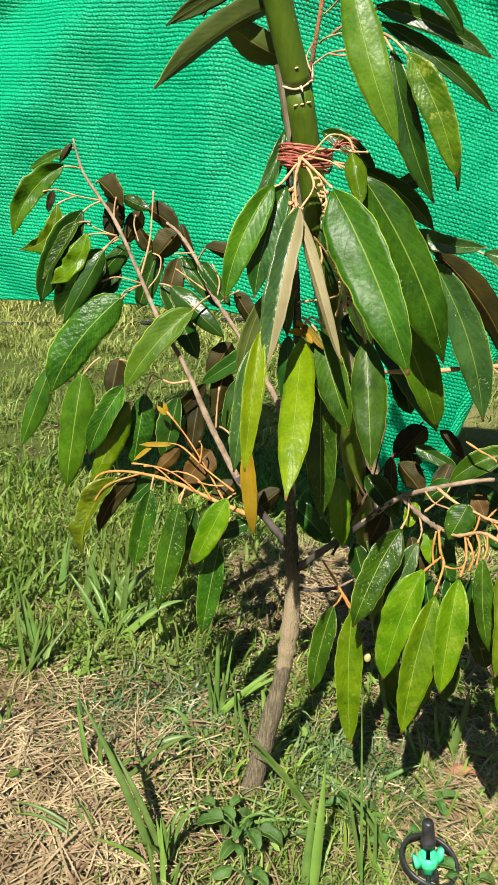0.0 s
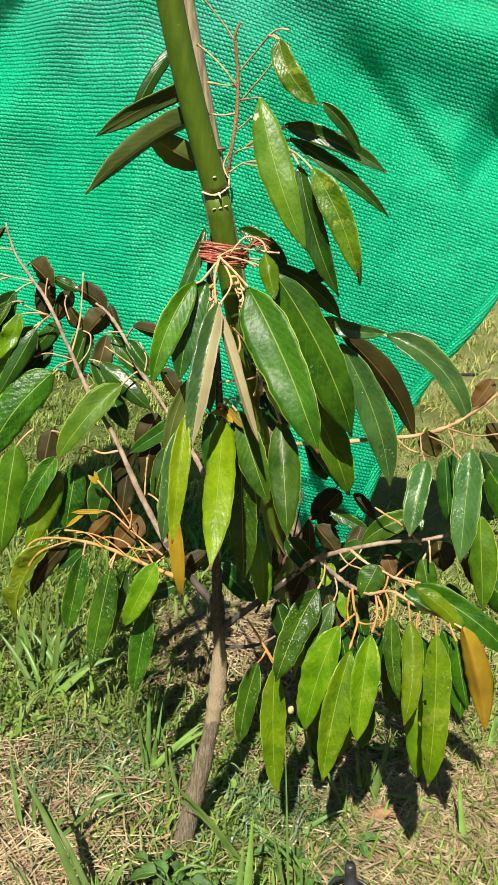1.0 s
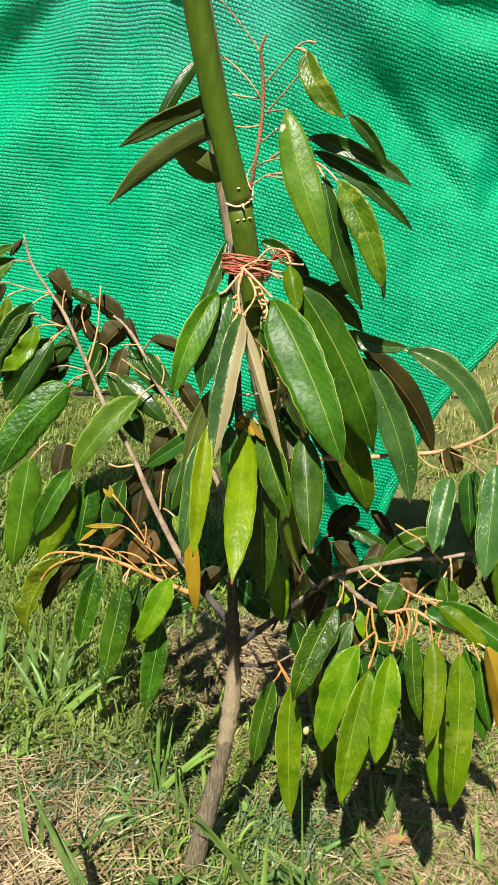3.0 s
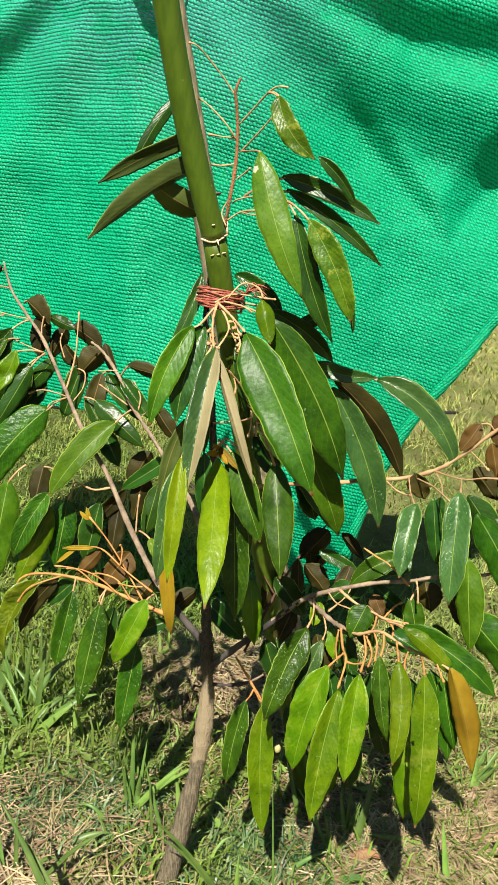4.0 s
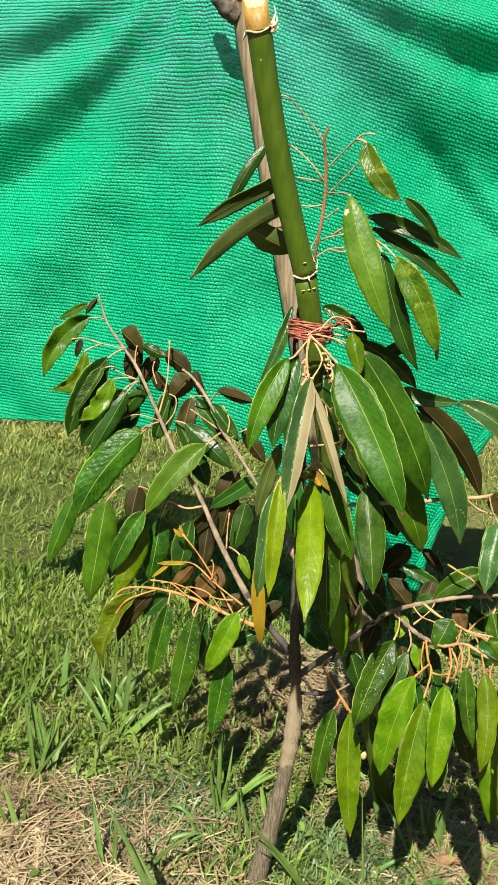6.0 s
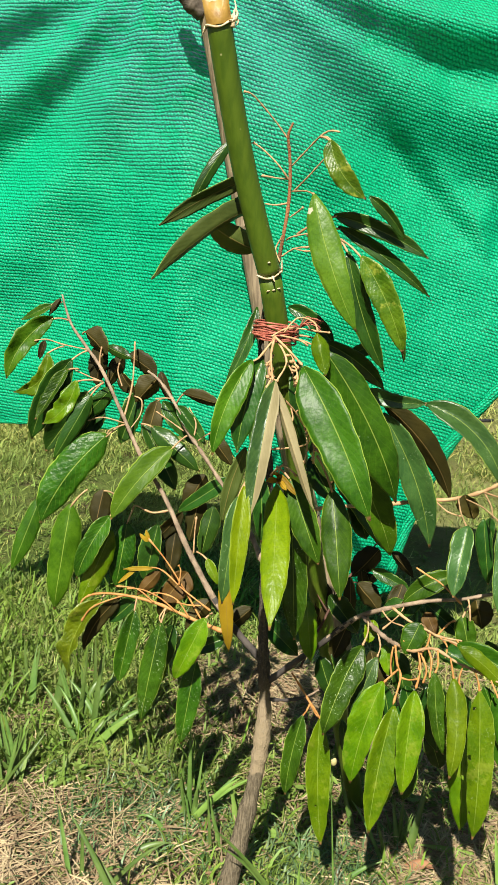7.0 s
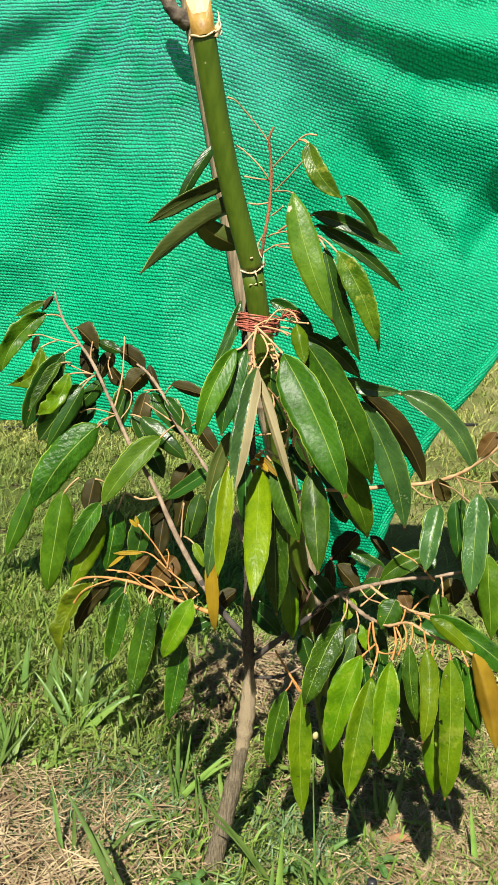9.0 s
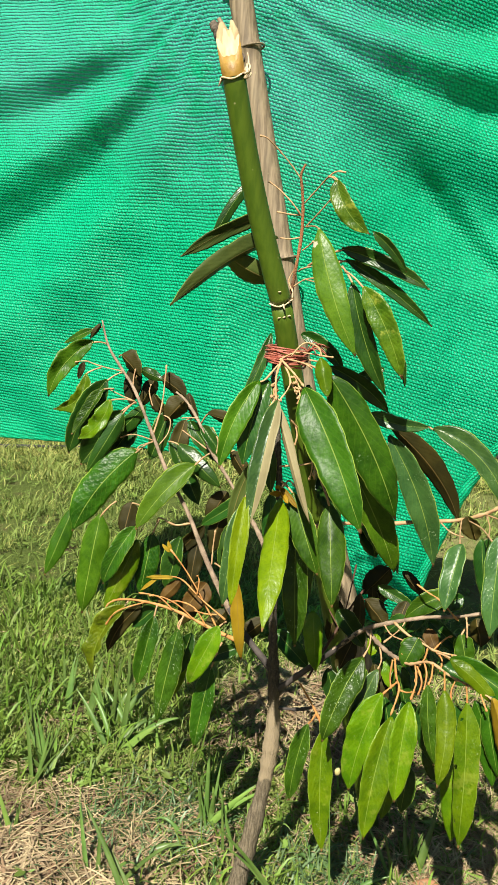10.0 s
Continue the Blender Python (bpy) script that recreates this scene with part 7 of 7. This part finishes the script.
for shoot in (
    (0.134, 0.633, (-0.019, 0.020, 0.220), 0.0036, 0, 0),
    (0.347, 0.798, (-0.011, 0.020, 0.081), 0.0121, 0, 1),
    (0.362, 0.862, (-0.109, 0.000, 0.020), 0.0177, 0.006, 1),
    (0.230, 0.860, (-0.011, 0.020, 0.065), 0.0112, 0, 0),
    (0.238, 0.858, (0.025, 0.030, 0.084), 0.0161, 0.004, 0),
    (0.177, 0.890, (-0.027, 0.020, 0.080), 0.0113, 0, 0),
    (-0.230, 1.033, (0.071, 0.010, 0.065), 0.0209, 0.006, 1),
    (-0.225, 1.070, (0.009, 0.030, 0.145), 0.0157, 0, 0),
    (-0.308, 0.989, (-0.001, 0.010, 0.065), 0.0151, 0, 1),
    (-0.153, 1.045, (-0.011, 0.010, 0.054), 0.0111, 0, 1),
    (-0.304, 1.136, (0.016, 0.030, 0.110), 0.0210, 0, 0),
    (-0.346, 1.153, (-0.001, 0.030, 0.088), 0.0198, 0, 0),
    (-0.014, 0.768, (0.059, 0.030, 0.052), 0.0104, 0.01, 0),
    (0.017, 0.889, (-0.013, 0.020, 0.051), 0.0125, 0, 1),
    (0.136, 0.790, (0.065, 0.010, 0.037), 0.0094, 0.008, 0),
    (0.125, 0.779, (-0.043, 0.010, 0.017), 0.0105, 0.008, 1),
    (0.140, 0.877, (-0.020, 0.010, 0.026), 0.0112, 0, 0),
    (0.419, 0.978, (0.008, 0.020, 0.052), 0.0165, 0, 1),
    (-0.136, 0.803, (0.071, 0.020, 0.020), 0.0131, 0.012, 0),
    (-0.293, 0.961, (0.050, 0.000, 0.021), 0.0108, 0.003, 0),
):
    lone_blade(*shoot)



def weed(x, y, size, count, seed):
    rng = random.Random(seed)
    ob = thing("weed", (x, y, ground_height(x, y)), "low broad-leaved weed with soft green leaves", "weed", "broad-leaved weeds")
    for k in range(count):
        g = k * 2.4 + rng.uniform(-0.4, 0.4)
        reach = size * rng.uniform(0.35, 0.9)
        h = size * rng.uniform(0.25, 0.75)
        b = Vector((math.cos(g) * reach * 0.4, math.sin(g) * reach * 0.4, h))
        t = Vector((math.cos(g) * reach, math.sin(g) * reach, h * rng.uniform(0.7, 1.05)))
        leaf(ob, "w", b, t, (t - b).length * 0.72, (0.1 + 0.3 * math.cos(g), -0.25 + 0.3 * math.sin(g), 1), (0, 0, size * 0.06), (0, 0, h * 0.5), 0.34, 0.6, "weed_leaf", [weed_mat, weed_under, weed_under], 14, 8)


for row in ((0.010, 0.672, 0.055, 8, 1), (-0.012, 0.700, 0.042, 6, 2), (0.055, 0.690, 0.040, 5, 3), (0.020, 0.628, 0.045, 6, 4), (0.212, 0.768, 0.035, 5, 5),
            (0.120, 0.730, 0.040, 5, 6), (0.175, 0.700, 0.045, 6, 7), (0.100, 0.840, 0.035, 5, 8), (-0.020, 0.790, 0.030, 4, 9), (0.235, 0.655, 0.045, 5, 10)):
    weed(*row)


def scatter(name, label, category, count, spots, size, width, flat, material, seed, segs=3):
    """Many thin blades or straws as one mesh. spots(rng) gives x, y or None."""
    rng = random.Random(seed)
    verts, faces = [], []
    made = 0
    while made < count:
        p = spots(rng)
        if p is None:
            continue
        made += 1
        x, y = p
        z = ground_height(x, y)
        g = rng.uniform(0, 2 * math.pi)
        far = max(1.0, y / 2.4)
        length, w = size * rng.uniform(0.45, 1.25) * min(far, 1.6), width * rng.uniform(0.6, 1.2) * far
        up = rng.uniform(*flat)
        dx, dy = math.cos(g), math.sin(g)
        a = rng.uniform(-0.9, 0.9)
        o = len(verts)
        z0 = z + (rng.uniform(0.0, 0.014) if flat[1] < 0.3 else -0.003)
        for i in range(segs + 1):
            s = i / segs
            r, h = length * s * math.cos(up), length * s * math.sin(up) * (1 - 0.35 * s * s)
            curl = a * s * s * 0.35 * length
            px, py, pz = x + dx * r - dy * curl, y + dy * r + dx * curl, z0 + h
            ww = 0.5 * w * (1 - 0.75 * s * s if flat[1] >= 0.3 else 1 - 0.3 * s)
            verts.append((px - dy * ww, py + dx * ww, pz + 0.2 * ww)), verts.append((px + dy * ww, py - dx * ww, pz - 0.2 * ww))
        for i in range(segs):
            q = o + 2 * i
            faces.append((q, q + 1, q + 3, q + 2))
    ob = mesh_object(name, verts, faces, [material])
    tagged(ob, label, category, kind="stuff")


straw_mat = plain("dry_clippings", (0.185, 0.130, 0.068), (0.420, 0.325, 0.195), 30.0, 0.8, 0.25, 0.3, 0.001, island=0.32)
old_straw_mat = plain("old_clippings", (0.1445, 0.085, 0.04675), (0.289, 0.187, 0.1105), 30.0, 0.85, 0.2, 0.3, 0.001, island=0.3)
turf_mat = plain("turf_green", (0.090, 0.145, 0.024), (0.230, 0.290, 0.070), 8.0, 0.6, 0.3, 0.2, 0.001, island=0.35, thin=0.25)
dry_turf_mat = plain("turf_yellow", (0.210, 0.240, 0.050), (0.410, 0.410, 0.130), 6.0, 0.65, 0.3, 0.2, 0.001, island=0.3, thin=0.2)


def patch(x, y, k=3.0, z=0.0):
    return 0.5 + 0.5 * noise.noise((x * k, y * k, z))


def heap(x, y):
    return math.exp(-(((x - 0.03) / 0.15) ** 2 + ((y - 1.22) / 0.13) ** 2))


def near_straw(r):
    x, y = r.uniform(-0.75, 0.8), r.uniform(0.42, 1.45)
    left = max(0.0, min(1.0, (-0.05 - x) / 0.15)) * max(0.0, min(1.0, (1.0 - y) / 0.2))
    right = max(0.0, min(1.0, (x - 0.12) / 0.1)) * max(0.0, min(1.0, (1.2 - y) / 0.2))
    keep = 0.16 - 0.10 * max(0.0, min(1.0, x / 0.08)) * max(0.0, min(1.0, (0.92 - y) / 0.1)) + 0.80 * left + 1.5 * heap(x, y) + 0.85 * right * max(0.0, min(1.0, (y - 0.62) / 0.15))
    keep *= 0.25 + 1.1 * patch(x, y, 6.0, 2.0)
    keep *= 1.0 if y < 1.02 or heap(x, y) > 0.3 or x > 0.02 else 0.3
    return (x, y) if r.random() < keep else None


def near_grass(r):
    x, y = r.uniform(-0.8, 0.85), r.uniform(0.42, 1.3)
    left = max(0.0, min(1.0, (-0.12 - x) / 0.12)) * max(0.0, min(1.0, (0.96 - y) / 0.15))
    lush = max(0.0, min(1.0, (x + 0.02) / 0.1)) * max(0.0, min(1.0, (0.98 - y) / 0.12))
    keep = (0.10 + 1.3 * patch(x, y, 7.0, 9.0) ** 1.8 + 0.6 * lush) * (1 - 0.72 * left) * (1 - 0.9 * heap(x, y))
    return (x, y) if r.random() < keep else None


def wedge(y0, y1, half):
    def pick(r):
        y = y0 + (y1 - y0) * r.random() ** 1.4
        x = r.uniform(-1, 1) * (0.35 + half * y)
        bare = max(0.0, min(1.0, (x - 0.20) / 0.3)) * 0.55 + 0.9 * heap(x, y)
        return (x, y) if r.random() < (0.04 + 1.7 * patch(x, y, 5.0, 4.0) ** 2 * (0.4 + 1.2 * patch(x, y, 14.0, 1.0))) * (1 - bare) * max(0.15, min(1.0, 4.0 * patch(x, y, 3.4, 11.0) - 1.35)) else None
    return pick


def wedge_dry(y0, y1, half):
    pick = wedge(y0, y1, half)

    def chosen(r):
        p = pick(r)
        return p if p and r.random() < 0.3 + 0.7 * min(1.0, max(0.0, p[0] * 0.6 + 0.3)) + 0.4 * patch(p[0], p[1], 1.2, 8.0) else None
    return chosen


scatter("old_clippings", "brown rotted grass clippings lying under the sapling", "clippings", 5000, near_straw, 0.045, 0.0028, (0.0, 0.18), old_straw_mat, 11)
scatter("dry_clippings", "pale dry grass clippings scattered on the soil", "clippings", 21000, near_straw, 0.066, 0.0020, (0.0, 0.22), straw_mat, 12)
scatter("short_grass", "short green grass growing through the clippings", "grass", 30000, near_grass, 0.040, 0.0022, (0.35, 1.35), turf_mat, 13)
scatter("meadow_grass", "mown green grass behind the sapling", "grass", 34000, wedge(0.98, 3.2, 0.42), 0.060, 0.0034, (0.25, 1.4), turf_mat, 14)
scatter("dry_meadow_grass", "sun-bleached yellowish grass behind the sapling", "grass", 17000, wedge_dry(1.0, 3.6, 0.42), 0.046, 0.0028, (0.1, 1.2), dry_turf_mat, 15)
scatter("far_grass", "yellow-green grass further off", "grass", 24000, wedge(3.0, 13.0, 0.42), 0.060, 0.0034, (0.3, 1.3), dry_turf_mat, 16, 2)
scatter("far_green_grass", "green grass further off", "grass", 16000, wedge(3.0, 13.0, 0.42), 0.060, 0.0034, (0.4, 1.4), turf_mat, 17, 2)


def ground_cover(name, label, count, spots, size, material, seed):
    """Low rosettes of small rounded leaves, many plants in one mesh."""
    rng = random.Random(seed)
    verts, faces = [], []
    made = 0
    while made < count:
        p = spots(rng)
        if p is None:
            continue
        made += 1
        x, y = p
        z = ground_height(x, y)
        grown = size * rng.uniform(0.5, 1.3)
        turn = rng.uniform(0, 6.28)
        for k in range(rng.randint(4, 8)):
            g = turn + k * 2.4 + rng.uniform(-0.4, 0.4)
            out, up = grown * rng.uniform(0.15, 0.9), grown * rng.uniform(0.15, 1.1)
            d = Vector((math.cos(g), math.sin(g), rng.uniform(-0.35, 0.75))).normalized()
            side = d.cross(Vector((rng.uniform(-0.5, 0.5), rng.uniform(-0.5, 0.5), 1))).normalized()
            lift = side.cross(d)
            long = grown * rng.uniform(0.5, 1.0)
            wide = long * rng.uniform(0.14, 0.30)
            base = Vector((x + math.cos(g) * out * 0.5, y + math.sin(g) * out * 0.5, z + up))
            o = len(verts)
            for s, w in ((0.0, 0.15), (0.35, 0.95), (0.7, 0.85), (1.0, 0.08)):
                m = base + d * long * s - lift * long * 0.25 * s * s
                verts.extend((m - side * wide * w + lift * wide * 0.25, m, m + side * wide * w + lift * wide * 0.25))
            for i in range(3):
                q = o + 3 * i
                faces.append((q, q + 1, q + 4, q + 3)), faces.append((q + 1, q + 2, q + 5, q + 4))
    tagged(mesh_object(name, verts, faces, [material]), label, "weeds", kind="stuff")


def near_cover(r):
    x, y = r.uniform(-0.5, 0.6), r.uniform(0.55, 1.0)
    lush = max(0.0, min(1.0, (x - 0.0) / 0.12))
    keep = (0.05 + 0.75 * lush) * patch(x, y, 9.0, 5.0) ** 1.5
    return (x, y) if r.random() < keep else None


def back_cover(r):
    y = 0.95 + 2.6 * r.random() ** 1.7
    x = r.uniform(-1, 1) * (0.35 + 0.42 * y)
    keep = (1.0 if x < 0.1 else 0.45) * (1 - heap(x, y)) * patch(x, y, 6.0, 3.0) ** 1.4
    return (x, y) if r.random() < keep else None


def tall_spots(r):
    x, y = r.uniform(-0.75, 0.16), r.uniform(0.93, 1.75)
    keep = patch(x, y, 8.0, 6.0) ** 2.0 * (1 - heap(x, y)) * (1.0 if x < -0.02 else 0.4)
    return (x, y) if r.random() < keep else None


def near_tall(r):
    x, y = r.uniform(-0.12, 0.42), r.uniform(0.58, 0.98)
    return (x, y) if r.random() < patch(x, y, 11.0, 7.0) ** 2.2 * (1.0 if x > 0.03 else 0.35) else None


def fine_spots(r):
    if r.random() < 0.55:
        x, y = r.gauss(-0.13, 0.06), r.gauss(0.88, 0.07)
    else:
        x, y = r.gauss(0.14, 0.07), r.gauss(0.80, 0.05)
    return (x, y) if r.random() < 0.15 + patch(x, y, 16.0, 3.0) ** 2 * 1.6 else None


# bluish base colour holds the sky's reflection on the blades
fine_mat = plain("sky_sheen_grass", (0.050, 0.105, 0.034), (0.130, 0.205, 0.082), 8.0, 0.45, 0.5, 0.2, 0.001, island=0.35, thin=0.2)
scatter("fine_grass", "fine grass clumps in the clippings, blue sky sheen in the colour", "grass", 2600, fine_spots, 0.046, 0.0030, (0.15, 1.2), fine_mat, 20, 4)
tall_mat = plain("tall_grass_green", (0.085, 0.165, 0.018), (0.185, 0.275, 0.040), 8.0, 0.5, 0.35, 0.2, 0.001, island=0.3, thin=0.3)
scatter("tall_grass", "upright bright green grass blades behind the sapling", "grass", 2700, tall_spots, 0.092, 0.0048, (0.75, 1.5), tall_mat, 18, 4)
scatter("grass_shoots", "green grass shoots round the foot of the sapling", "grass", 650, near_tall, 0.060, 0.0036, (0.5, 1.45), tall_mat, 19, 4)
cover_mat = plain("ground_weed_green", (0.085, 0.155, 0.022), (0.200, 0.285, 0.060), 12.0, 0.5, 0.35, 0.2, 0.001, island=0.3, thin=0.25)
ground_cover("ground_weeds", "small rounded green weeds growing low among the clippings", 260, near_cover, 0.013, cover_mat, 21)
ground_cover("meadow_weeds", "low leafy green weeds in the grass behind the sapling", 2600, back_cover, 0.017, cover_mat, 22)


def build_pipe():
    black = bpy.data.materials["black_plastic"]
    run = spline([(-2.2, 3.1, 0.008), (-0.91, 3.61, 0.010), (-0.49, 3.85, 0.016), (0.2, 4.05, 0.014), (1.2, 4.4, 0.006)], 12)
    v, f = tube(run[:, :3], np.full(len(run), 0.009), 8)
    tagged(mesh_object("irrigation_pipe", v, f, [black]), "thin black irrigation pipe lying in the grass", "pipe")


build_pipe()


def build_litter():
    clay = plain("brown_dead_leaf", (0.22, 0.10, 0.05), (0.36, 0.19, 0.10), 60.0, 0.75, 0.3, 0.5, 0.002)
    for k, (x, y, g, size) in enumerate(((0.252, 0.825, 0.1, 0.045),)):
        ob = thing("dead_leaf", (x, y, ground_height(x, y) + 0.008), "curled brown dead leaf on the ground", "dead leaf", "dead leaves")
        d = Vector((math.cos(g), math.sin(g), 0)) * size
        leaf(ob, "w", -d * 0.5, d * 0.5 + Vector((0, 0, 0.006)), size * 0.36, (0, -0.2, 1), (0, 0, 0.006), None, -0.5, 0.8, "blade", [clay, clay, clay], 8, 4)
    bud_mat = plain("pale_bud", (0.30, 0.27, 0.10), (0.46, 0.40, 0.18), 60.0, 0.6, 0.3, 0.3)
    bm = bmesh.new()
    bmesh.ops.create_uvsphere(bm, u_segments=12, v_segments=8, radius=0.0038, matrix=Matrix.Translation((0.122, 0.730, 0.212)) @ Matrix.Diagonal((1, 1, 1.35, 1)))
    part("bud", bm, bud_mat, branch_i, "small pale round bud")


build_litter()
